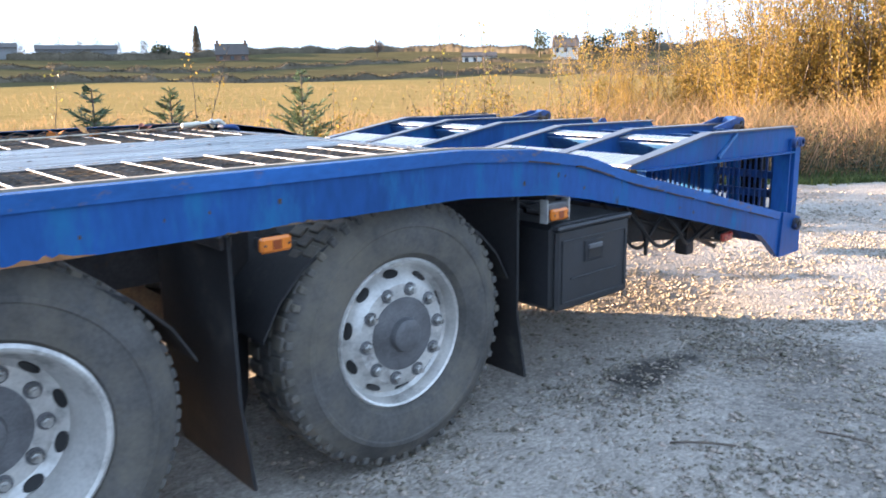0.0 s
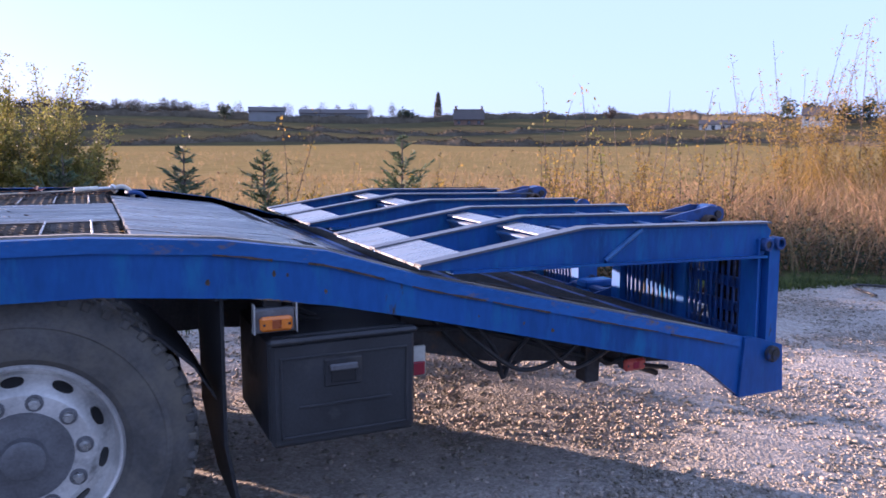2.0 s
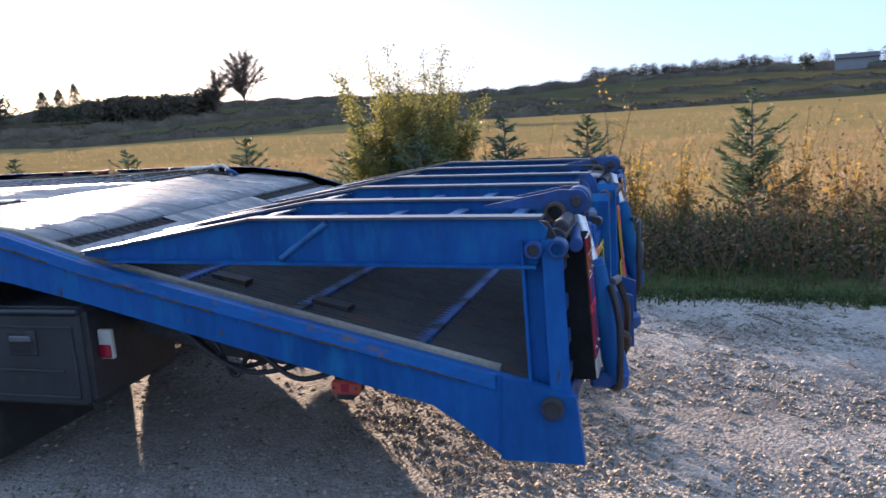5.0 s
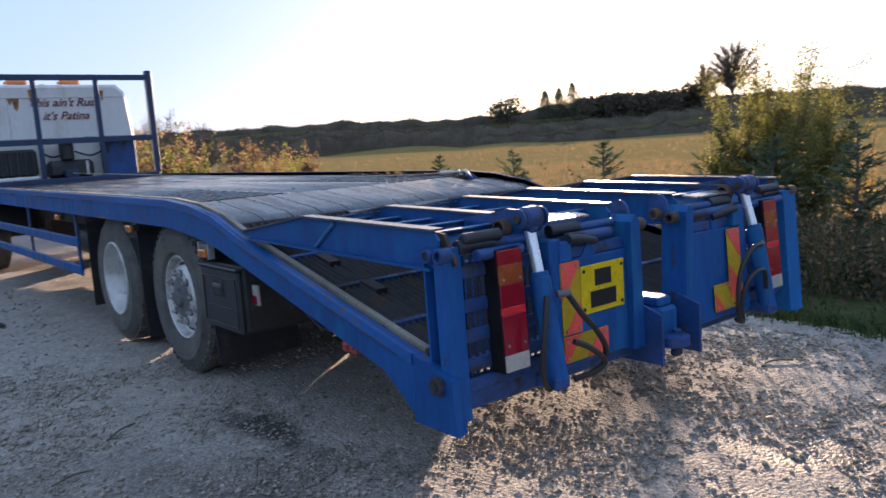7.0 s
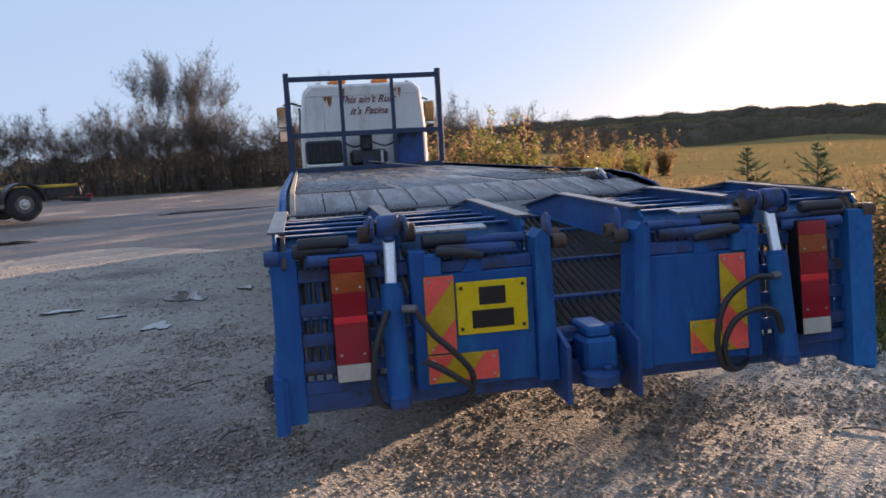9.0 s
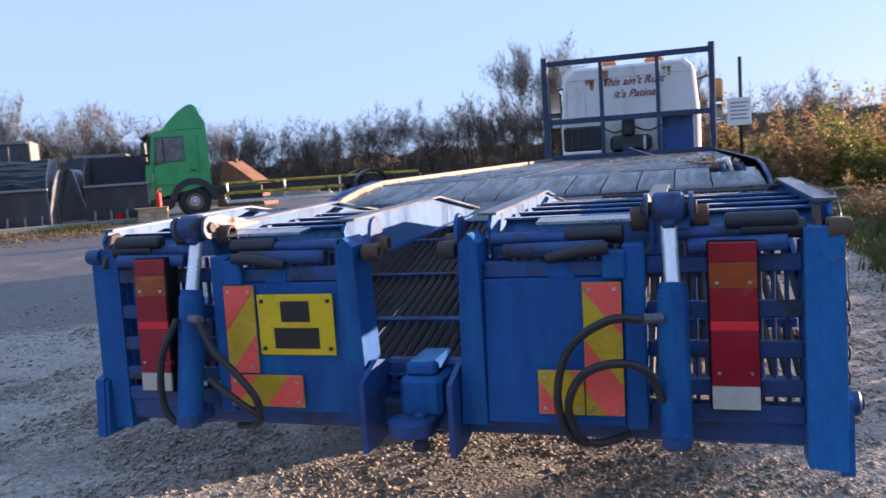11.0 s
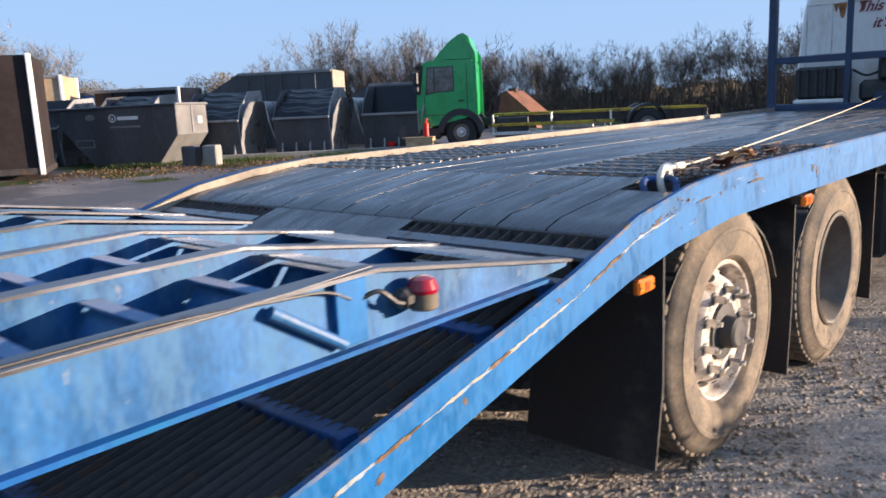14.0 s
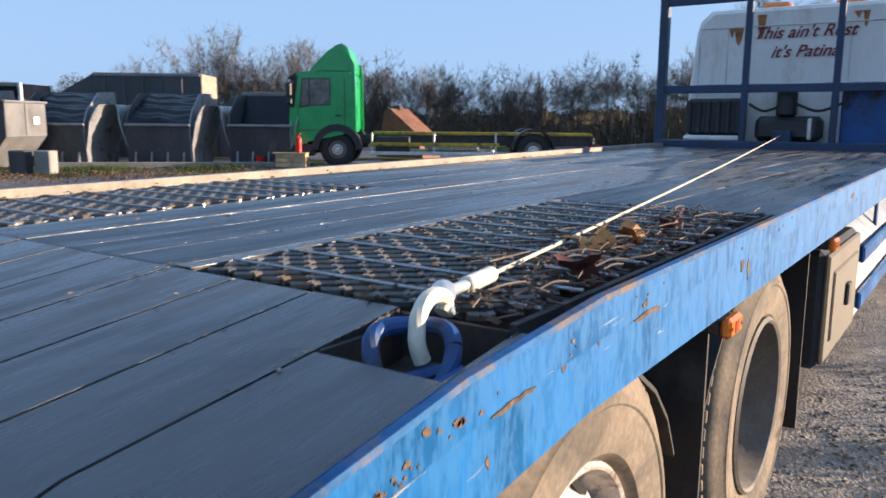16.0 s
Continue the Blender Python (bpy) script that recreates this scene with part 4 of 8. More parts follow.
            for _ in range(count):
                yy, dd = yc + rr.gauss(0, 0.6) * wide, drop + rr.gauss(0, 0.6) * tall
                k = 0.0018 + 0.0048 * rr.random() ** 2.5
                speck.prism([(yy + 1.5 * k * rr.uniform(0.5, 1.2) * math.cos(a), fold(yy, dd) + k * rr.uniform(0.5, 1.2) * math.sin(a)) for a in np.arange(0, 6.2, 0.9)], "x", s * (1.2515 if dd < 0.06 else 1.2425), s * (1.2532 if dd < 0.06 else 1.2442))
            part("rust_speckle", speck, RUST_LINE, rail)
        for _ in range(26):
            y0, dd, ln_ = rr.uniform(1.6, 5.5), rr.uniform(0.03, 0.14), rr.uniform(0.02, 0.11)
            out_ = 1.2525 if dd < 0.058 else 1.2432
            w_, dip = rr.uniform(0.0006, 0.0014), rr.uniform(-0.006, 0.006)
            part("scratch", Mesh().prism([(y0, fold(y0, dd)), (y0 + 0.5 * ln_, fold(y0 + 0.5 * ln_, dd) + w_), (y0 + ln_, fold(y0 + ln_, dd) + dip), (y0 + 0.5 * ln_, fold(y0 + 0.5 * ln_, dd) - w_)], "x", s * (out_ - 0.002), s * out_), PRIMER, rail)
    for _ in range(16 if s < 0 else 7):
        y = rr.uniform(0.4, 6.5)
        z = float(np.interp(y, [q[0] for q in reversed(RAIL_TOP)], [q[1] for q in reversed(RAIL_TOP)])) - rr.uniform(0.06, 0.15)
        k = rr.uniform(0.003, 0.008)
        chip = [(y + k * rr.uniform(0.5, 1.2) * math.cos(a), z + 1.5 * k * rr.uniform(0.5, 1.3) * math.sin(a)) for a in np.arange(0, 6.2, 0.7)]
        part("rust_chip", Mesh().prism(chip, "x", s * 1.2425, s * 1.2438), RUST_LINE if s > 0 else RUST_DARK, rail)
    if s < 0:
        for y0, y1, tall in ((4.06, 4.30, 0.016), (3.36, 3.56, 0.010), (3.62, 3.72, 0.008), (2.15, 2.32, 0.006)):
            pts = [(y0 + (y1 - y0) * k / 14, float(np.interp(y0 + (y1 - y0) * k / 14, [q[0] for q in RAIL_BOTTOM], [q[1] for q in RAIL_BOTTOM]))) for k in range(15)]
            part("rust_patch", Mesh().prism([(p_, q_ + tall * rr.uniform(0.35, 1.2) * math.sin(math.pi * (k + 0.5) / 15)) for k, (p_, q_) in enumerate(pts)] + [(p_, q_ + 0.0005) for p_, q_ in reversed(pts)], "x", s * 1.2425, s * 1.2445), RUST_STREAK if tall > 0.012 else RUST_LINE, rail)
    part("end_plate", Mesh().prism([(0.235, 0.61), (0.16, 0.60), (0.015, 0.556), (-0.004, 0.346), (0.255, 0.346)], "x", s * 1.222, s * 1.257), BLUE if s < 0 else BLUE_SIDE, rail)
    part("hinge_pin", Mesh().rod((s * 1.255, 0.085, 0.525), (s * 1.285, 0.085, 0.525), 0.036, 16, bevel=0.006).rod((s * 1.28, 0.085, 0.525), (s * 1.292, 0.085, 0.525), 0.02, 12), BLUE_DARK, rail)

# deck boards
board_w = 2.32 / 12
for i in range(12):
    x0 = -1.16 + i * board_w
    xm = abs(x0 + board_w / 2)
    y0 = 4.28 if 0.43 < xm else 2.655
    steps = [y0, 6.4, 9.9] if i % 2 else [y0, 7.6, 9.9]
    for a, b in zip(steps, steps[1:]):
        dz = random.uniform(-0.001, 0.001)
        za, zb = deck_z(a) + dz, deck_z(b) + dz
        x1 = 1.228 if i == 11 else x0 + board_w - 0.0025
        part("deck_board", Mesh().prism([(a + 0.003, za - 0.003), (a + 0.008, za), (b - 0.008, zb), (b - 0.003, zb - 0.003), (b - 0.003, zb - 0.03), (a + 0.003, za - 0.03)], "x", x0 + 0.0025, x1), BOARD, truck)
    za, zb = 1.062 + random.uniform(-0.001, 0.001), 1.135 + random.uniform(-0.001, 0.001)
    ye = 2.65
    if i == 11:                    # cut short for the hook's pocket
        ye, zb = 2.455, za + (zb - za) * 0.395 / 0.59
    part("slope_board", Mesh().prism([(2.006, za - 0.028), (2.012, za - 0.022), (2.09, za + 0.003), (ye - 0.006, zb), (ye, zb - 0.004), (ye, zb - 0.03), (2.09, za - 0.03), (2.006, za - 0.055)], "x", x0 + 0.005, x1), BOARD, truck)
# added plate below the boards, unseen; keeps light out of their gaps
part("deck_underlay", Mesh().prism([(2.07, 1.03), (2.65, 1.10), (4.27, 1.108), (4.27, 1.10), (2.65, 1.092), (2.07, 1.022)], "x", -0.42, 0.42).prism([(4.29, 1.110), (9.9, 1.144), (9.9, 1.132), (4.29, 1.098)], "x", -1.17, 1.17), DARK_IRON, truck)
for y in np.arange(2.9, 9.9, 0.58):
    part("cross_bearer", Mesh().box(-1.18, 1.18, y, y + 0.06, deck_z(y) - 0.14, deck_z(y) - 0.034, 0.004), DARK_IRON, truck)


def expanded_mesh(x0, x1, y0, y1, pitch_y, pitch_x, width, depth, zf):
    """Raised expanded-metal mesh: strands that bend to and fro and touch their neighbours."""
    g = Mesh()
    rows = int((y1 - y0) / pitch_y)
    cols = int((x1 - x0) / pitch_x)
    for j in range(1, cols):
        x = x0 + j * pitch_x
        sign = 1 if j % 2 else -1
        pts = []
        for i in range(2 * rows + 1):
            bend = sign * (1 if i % 4 in (1, 2) else -1) * pitch_x * 0.34
            pts.append((min(max(x + bend, x0), x1), y0 + 0.5 * i * (y1 - y0) / rows))
        for (xa, ya), (xb, yb) in zip(pts, pts[1:]):
            za, zb = zf(ya), zf(yb)
            w = width / 2
            verts = [(xa - w, ya, za + 0.005), (xa + w, ya, za), (xa + w, ya, za - depth), (xa - w, ya, za - depth),
                     (xb - w, yb, zb + 0.005), (xb + w, yb, zb), (xb + w, yb, zb - depth), (xb - w, yb, zb - depth)]
            g.add(verts, [(0, 1, 5, 4), (1, 2, 6, 5), (2, 3, 7, 6), (3, 0, 4, 7)])
    return g


for s in (-1, 1):
    grate = part("mesh_panel", expanded_mesh(min(s * 0.44, s * 1.155), max(s * 0.44, s * 1.155), 2.675, 4.265, 0.036, 0.038, 0.0065, 0.008, lambda y: deck_z(y) - 0.003), MESH, truck,
                 "raised expanded steel mesh let into the deck")
    tie = Mesh().rod((min(s * 0.44, s * 1.155), 0, 0), (max(s * 0.44, s * 1.155), 0, 0), 0.0036, 8).data("tie_rod", PLATE)
    for k in range(10):
        y = 2.76 + 0.155 * k
        part("tie_rod", tie, None, grate, "", Matrix.Translation((0, y, deck_z(y) + 0.003)))
    run = [(2.66, deck_z(2.66)), (4.28, deck_z(4.28)), (4.28, 1.10), (2.66, 1.10)]
    part("border_board", Mesh().prism(run, "x", s * 0.3885, s * 0.432), BOARD, truck)
    fr = Mesh().prism([(y, z - 0.002) for y, z in run], "x", s * 0.433, s * 0.44).prism(run, "x", s * 1.155, s * 1.168)
    for y in np.arange(2.95, 4.2, 0.3):
        fr.box(s * 0.44, s * 1.155, y - 0.012, y + 0.012, 1.06, 1.112, 0.002)
    part("mesh_frame", fr, DARK_IRON, grate)

# narrow gratings and the plate at the foot of the slope
def foot_z(y):
    return 0.953 + 0.313 * (y - 1.745)


for s in (-1, 1):
    a, b = s * 0.41, s * (1.165 if s < 0 else 1.228)
    grille = part("slot_grating", Mesh().prism([(1.735, foot_z(1.735)), (1.757, foot_z(1.757)), (1.757, foot_z(1.757) - 0.04), (1.735, foot_z(1.735) - 0.04)], "x", a, b)
                  .prism([(1.864, foot_z(1.864) + 0.004), (1.909, foot_z(1.909) + 0.004), (1.909, foot_z(1.909) - 0.006), (1.864, foot_z(1.864) - 0.006)], "x", a, b), GRATE, truck, "worn grey-blue bar grating between cross bars")
    part("grating_edge", Mesh().prism([(1.993, foot_z(1.993)), (2.003, foot_z(2.003)), (2.003, foot_z(2.003) - 0.04), (1.993, foot_z(1.993) - 0.04)], "x", a, b), DARK_IRON, grille)
    x = 0.43
    while x < abs(b) - 0.03:
        g = Mesh()
        for y0, y1 in ((1.757, 1.864), (1.909, 1.993)):
            z0, z1 = foot_z(y0) - 0.003, foot_z(y1) - 0.003
            g.add([(s * x, y0, z0 - 0.03), (s * (x + 0.011), y0, z0), (s * (x + 0.016), y0, z0), (s * (x + 0.027), y0, z0 - 0.03), (s * x, y1, z1 - 0.03), (s * (x + 0.011), y1, z1), (s * (x + 0.016), y1, z1), (s * (x + 0.027), y1, z1 - 0.03)],
                  [(0, 1, 5, 4), (1, 2, 6, 5), (2, 3, 7, 6), (0, 4, 7, 3)])
        part("grating_bar", g, DARK_IRON, grille)
        x += 0.050
part("slope_plate", Mesh().prism([(1.735, foot_z(1.735)), (2.0, foot_z(2.0)), (2.0, foot_z(2.0) - 0.022), (1.735, foot_z(1.735) - 0.022)], "x", -0.405, 0.405), BOARD, truck, "worn steel plate at the foot of the slope")

# beavertail floor of close ribs between cross bars
tail_floor = part("beavertail_frame", Mesh().prism([(1.74, 0.925), (1.74, 0.87), (0.1, 0.44), (0.1, 0.50)], "x", -0.43, -0.36)
                  .prism([(1.74, 0.925), (1.74, 0.87), (0.1, 0.44), (0.1, 0.50)], "x", 0.36, 0.43), BLUE_DARK, truck, "sloping floor of dark steel ribs")
for y in (0.14, 0.55, 1.0, 1.45, 1.715):
    z = 0.565 + (y - 0.1) * 0.238
    part("cross_bar", Mesh().box(-1.18, 1.18, y - 0.03, y + 0.03, z - 0.03, z + 0.003, 0.004), BLUE_DARK, tail_floor)
x = -1.165
while x < 1.17:
    part("floor_rib", Mesh().prism([(x, 0.0), (x + 0.0115, 0.018), (x + 0.0145, 0.018), (x + 0.026, 0.0)], "y", 0.0, 1.665, pose(0, 0.11, 0.553, 0, 0, 0) @ Matrix(((1, 0, 0, 0), (0, 0.9728, 0, 0), (0, 0.2315, 1, 0), (0, 0, 0, 1)))), DARK_IRON, tail_floor)
    x += 0.0365

# chassis, axles and tail beam
chassis = part("chassis", Mesh().prism([(0.5, 0.44), (0.5, 0.52), (1.74, 0.85), (2.4, 0.93), (11.8, 0.98), (11.8, 0.72), (2.3, 0.68), (1.6, 0.62)], "x", -0.45, -0.37)
               .prism([(0.5, 0.44), (0.5, 0.52), (1.74, 0.85), (2.4, 0.93), (11.8, 0.98), (11.8, 0.72), (2.3, 0.68), (1.6, 0.62)], "x", 0.37, 0.45), DARK_IRON, truck, "dark steel chassis rails")
# unseen runners, added to stop low sun passing between chassis and deck
part("subframe", Mesh().prism([(2.45, 0.945), (9.85, 0.985), (9.85, deck_z(9.85) - 0.142), (2.45, deck_z(2.45) - 0.142)], "x", -0.44, -0.38).prism([(2.45, 0.945), (9.85, 0.985), (9.85, deck_z(9.85) - 0.142), (2.45, deck_z(2.45) - 0.142)], "x", 0.38, 0.44), DARK_IRON, chassis)
part("tail_underframe", Mesh().prism([(0.42, 0.46), (0.5, 0.47), (0.75, 0.49), (1.0, 0.53), (1.35, 0.57), (1.72, 0.66), (1.72, 0.82), (0.42, 0.52)], "x", -1.0, 0.6), DARK_IRON, chassis, "grimy dark steel underframe of the tail")
part("hanger_post", Mesh().box(-1.04, -0.96, 0.83, 0.90, 0.43, 0.6, 0.006), DARK_IRON, chassis)
part("tail_beam", Mesh().box(-1.19, 1.19, 0.06, 0.17, 0.40, 0.50, 0.01), BLUE_DARK, chassis)
for y in (1.2, 2.2, 5.4, 6.6, 8.0, 9.4):
    part("cross_member", Mesh().box(-0.4, 0.4, y - 0.04, y + 0.04, 0.70 if y > 2 else 0.60, 0.88 if y > 2 else 0.70, 0.005), DARK_IRON, chassis)
for y in (2.975, 4.335, 10.75):
    part("axle", Mesh().rod((-0.95, y, 0.505), (0.95, y, 0.505), 0.065, 14).lathe([(0.10, -0.16), (0.19, -0.08), (0.19, 0.08), (0.10, 0.16)], pose(0, y, 0.505, 90, 0, 0), 18), DARK_IRON, chassis)
part("air_tank", Mesh().rod((-0.75, 5.6, 0.66), (-0.75, 6.5, 0.66), 0.16, 20, bevel=0.03), BLACK, truck)


# wheels
def make_wheel(dish, long_nuts, tyre_mat, rim_mat, lugs):
    """A wheel that faces +z at the origin, its tyre's outer wall at z = 0."""
    w = empty("wheel", truck)
    R = 0.505
    t = Mesh().lathe([(0.272, -0.07), (0.280, -0.040), (0.305, -0.012), (0.35, 0.0), (0.40, 0.0), (0.405, 0.004), (0.42, 0.003), (0.425, -0.003), (0.462, -0.018), (0.488, -0.036), (R - 0.008, -0.056),
                      (R - 0.008, -0.25), (0.488, -0.272), (0.43, -0.298), (0.35, -0.30), (0.28, -0.27)], None, 72, closed=True)
    half = 0.5 * R * radians(360 / lugs) * 0.72
    lanes = [Mesh().box(R - 0.02, R + 0.001, -half, half, z0, z1, 0.004).data("tread_block", tyre_mat) for z0, z1 in ((-0.105, -0.042), (-0.175, -0.115), (-0.264, -0.19))]
    if lugs < 60:
        lanes.append(Mesh().box(0.468, 0.497, -0.013, 0.013, -0.05, -0.020, 0.004).data("tread_block", tyre_mat))
    for i in range(lugs):
        for lane, me in enumerate(lanes):
            part("tread_block", me, None, w, "", pose(0, 0, 0, 0, 0, 360 * i / lugs + (lane * 180 / lugs if lane < 3 else 0)))
    tyre = part("tyre", t, tyre_mat, w, "worn tyre with block tread" if lugs < 60 else "muddy worn tyre")
    if dish:
        prof = [(0.292, -0.03), (0.296, -0.008), (0.286, 0.0), (0.276, -0.006), (0.266, -0.03), (0.258, -0.06), (0.235, -0.10), (0.225, -0.16), (0.195, -0.185), (0.13, -0.185), (0.10, -0.185)]
        face, hole_r, hole_z = -0.185, 0.213, -0.168
    else:
        prof = [(0.278, -0.06), (0.284, -0.036), (0.276, -0.028), (0.268, -0.033), (0.261, -0.054), (0.254, -0.078), (0.240, -0.090), (0.222, -0.074), (0.202, -0.044), (0.190, -0.034), (0.125, -0.032), (0.118, -0.044)]
        face, hole_r, hole_z = -0.034, 0.222, -0.072
    rim = part("rim", Mesh().lathe(prof, None, 64, caps=(False, True)), rim_mat, w, "silver painted steel rim" if rim_mat is RIM else "dirty white steel rim with rust")
    hub = [(0.140, face - 0.012), (0.138, face + 0.004), (0.098, face + 0.008), (0.066, face + 0.013), (0.06, face + 0.036), (0.05, face + 0.042)]
    if long_nuts:
        hub = [(0.118, face - 0.012), (0.112, face + 0.010), (0.066, face + 0.014), (0.060, face + 0.06), (0.048, face + 0.07)]
    part("hub", Mesh().lathe(hub, None, 28), BLACK if long_nuts else HUB, w)
    for i in range(10):
        a = radians(36 * i + 9)
        x, y = 0.1675 * math.cos(a), 0.1675 * math.sin(a)
        ln_ = 0.05 if long_nuts else 0.022
        part("nut_ring", Mesh().rod((x, y, face - 0.004), (x, y, face + 0.005), 0.026, 14), HUB, w)
        part("wheel_nut", Mesh().rod((x, y, face), (x, y, face + ln_), 0.0165, 6, bevel=0.002).rod((x, y, face + ln_), (x, y, face + ln_ + 0.014), 0.010, 8), NUT, w)
    # black discs on the rim stand in for the shade inside its hand holes
    for i in range(10):
        a = radians(36 * i + 27)
        m = Matrix.Translation((hole_r * math.cos(a), hole_r * math.sin(a), hole_z)) @ pose(0, 0, 0, 0, 0, math.degrees(a)) @ pose(0, 0, 0, 0, 50 if not dish else -50, 0)
        part("hand_hole", Mesh().lathe([(0.022, -0.012), (0.024, 0.004)], m @ Matrix.Diagonal((0.8, 1.35, 1, 1)), 16), INK, w)
    return w


def face_out(s, x, y, turn=0):
    return Matrix.Translation((s * x, y, 0.502)) @ pose(0, 0, 0, 0, s * 90, 0) @ pose(0, 0, 0, 0, 0, turn)


wheel_l3 = make_wheel(False, False, TYRE, RIM, 48)
wheel_l3.matrix_basis = face_out(-1, 1.165, 2.985, 14)
tagged(wheel_l3, "silver steel wheel with a chunky block tyre")
wheel_l2 = make_wheel(True, False, TYRE, RIM, 72)
wheel_l2.matrix_basis = face_out(-1, 1.165, 4.335, 4)
wheel_r3 = make_wheel(False, True, TYRE_MUDDY, RIM_DIRTY, 60)
wheel_r3.matrix_basis = face_out(1, 1.165, 2.965, 20)
wheel_r2 = make_wheel(True, False, TYRE_MUDDY, RIM_GREY, 60)
wheel_r2.matrix_basis = face_out(1, 1.165, 4.335, 0)
for s, src in ((-1, wheel_l2), (1, wheel_r2)):
    inner = copy_thing(src, face_out(s, 0.84, 4.335, 11))
    front = copy_thing(wheel_l3 if s < 0 else wheel_r3, face_out(s, 1.13, 10.75, 5))

# mud flaps
for s in (-1, 1):
    for y, z0, lean in ((2.40, 0.16, 0.05), (3.66, 0.13, 0.03), (5.0, 0.2, 0.0)):
        part("mud_flap", Mesh().prism([(y - 0.006, 0.97), (y + 0.006, 0.97), (y + 0.006, 0.45), (y + 0.006 - lean, z0), (y - 0.006 - lean, z0), (y - 0.006, 0.45)], "x", s * 0.62, s * 1.165), RUBBER, truck, "black rubber mud flap")
        part("flap_bracket", Mesh().box(s * 0.45, s * 1.15, y - 0.02, y + 0.02, 0.93, 0.97, 0.004), DARK_IRON, truck)
    for y in (2.985, 4.335):
        arch = [(0.60 * math.cos(radians(a)) + y, 0.43 + 0.53 * math.sin(radians(a))) for a in range(20, 161, 14)]
        part("mudguard", Mesh().prism(arch + [(yy, zz - 0.012) for yy, zz in reversed(arch)], "x", s * 0.62, s * 1.13), RUBBER, truck)

# added sheet, no known part: darkens the gap between the left wheels
part("mud_flap", Mesh().prism([(3.40, 0.95), (3.58, 0.95), (3.57, 0.30), (3.50, 0.14), (3.45, 0.30)], "x", -0.80, -0.788), RUBBER, truck, "black sheet added to darken the gap between the wheels")

# tool boxes
box = empty("tool_box", truck, label="black plastic tool box with a latch")
part("body", Mesh().box(-1.235, -0.72, 1.77, 2.27, 0.445, 0.815, 0.02), BLACK, box)
part("door", Mesh().box(-1.262, -1.232, 1.772, 2.268, 0.45, 0.80, 0.012), BLACK, box)
for y0, y1, z0, z1 in ((1.80, 2.24, 0.745, 0.752), (1.86, 2.18, 0.578, 0.586), (1.80, 1.808, 0.48, 0.745), (2.232, 2.24, 0.48, 0.745), (1.80, 2.24, 0.48, 0.488)):
    part("door_rib", Mesh().box(-1.268, -1.258, y0, y1, z0, z1, 0.002), BLACK, box)
part("lid_lip", Mesh().box(-1.275, -1.23, 1.765, 2.275, 0.795, 0.815, 0.008), BLACK, box)
part("latch_bezel", Mesh().box(-1.269, -1.258, 1.965, 2.095, 0.640, 0.735, 0.008), RUBBER, box)
# raised black block; its colour gives the shade of the latch's recess
part("latch_cup", Mesh().box(-1.2715, -1.262, 1.985, 2.075, 0.652, 0.700, 0.012), INK, box)
part("latch", Mesh().box(-1.279, -1.265, 1.982, 2.078, 0.694, 0.716, 0.004), HUB, box, "grey latch handle")
box = empty("tool_box", truck, label="pale dusty tool box under the deck")
part("body", Mesh().box(0.75, 1.20, 5.12, 6.05, 0.42, 0.92, 0.02), BLACK, box)
part("door", Mesh().box(1.195, 1.222, 5.14, 6.03, 0.44, 0.90, 0.01).box(1.215, 1.232, 5.24, 5.93, 0.52, 0.82, 0.008), TAN_BOX, box)
part("latch", Mesh().box(1.23, 1.25, 5.55, 5.64, 0.62, 0.72, 0.006), BLACK, box)
# tank drawn longer and deeper than its seen end, to block low sun
part("fuel_tank", Mesh().box(0.66, 1.18, 6.3, 9.2, 0.30, 0.88, 0.09), ZINC, truck, "dull metal fuel tank")
# added unseen box that shuts out sun between tank and front wheel
part("battery_box", Mesh().box(0.62, 1.16, 9.25, 10.12, 0.36, 0.96, 0.03), BLACK, truck)
for z in (0.45, 0.70):
    part("side_guard", Mesh().box(-1.2, -1.17, 5.2, 9.6, z, z + 0.09, 0.01), BLUE, truck)
    part("side_guard", Mesh().box(1.19, 1.22, 6.3, 9.6, z, z + 0.09, 0.01), BLUE, truck)
for s in (-1, 1):
    for y in (5.3, 7.2, 9.4):
        part("guard_bracket", Mesh().box(s * 1.15, s * 1.17, y, y + 0.06, 0.43, 1.03, 0.005), BLUE_DARK, truck)


# marker lamps
def marker(s, y, z, plate, lens=AMBER, x=1.235):
    lamp = empty("marker_lamp", truck, Matrix.Translation((s * x, y, z)) @ pose(0, 0, 0, 0, 0, 0 if s > 0 else 180), label="amber side marker lamp")
    part("base", Mesh().box(-0.03, 0.004, -0.066, 0.066, -0.034, 0.046, 0.006) if plate else Mesh().box(-0.03, 0.0, -0.05, 0.05, -0.02, 0.02, 0.004), HUB if plate else BLACK, lamp)
    part("lens", Mesh().box(0.0, 0.026, -0.052, 0.052, -0.026, 0.022, 0.008), lens, lamp)
    part("reflector", Mesh().box(0.024, 0.0275, -0.015, 0.015, -0.016, 0.012, 0.001), AMBER_DULL if lens is AMBER else RED_LENS, lamp)
    for w in (-0.040, 0.040):
        part("screw", Mesh().rod((0.024, w, -0.002), (0.0275, w, -0.002), 0.0045, 8), INK, lamp)
    if plate:
        for w in (-0.069, 0.066):
            part("holder_ear", Mesh().box(-0.03, 0.012, w, w + 0.004, -0.036, 0.062, 0.001), ZINC, lamp)
    part("bracket", Mesh().box(-0.045, -0.03, -0.03, 0.03, -0.02, 0.09, 0.003), DARK_IRON, lamp)


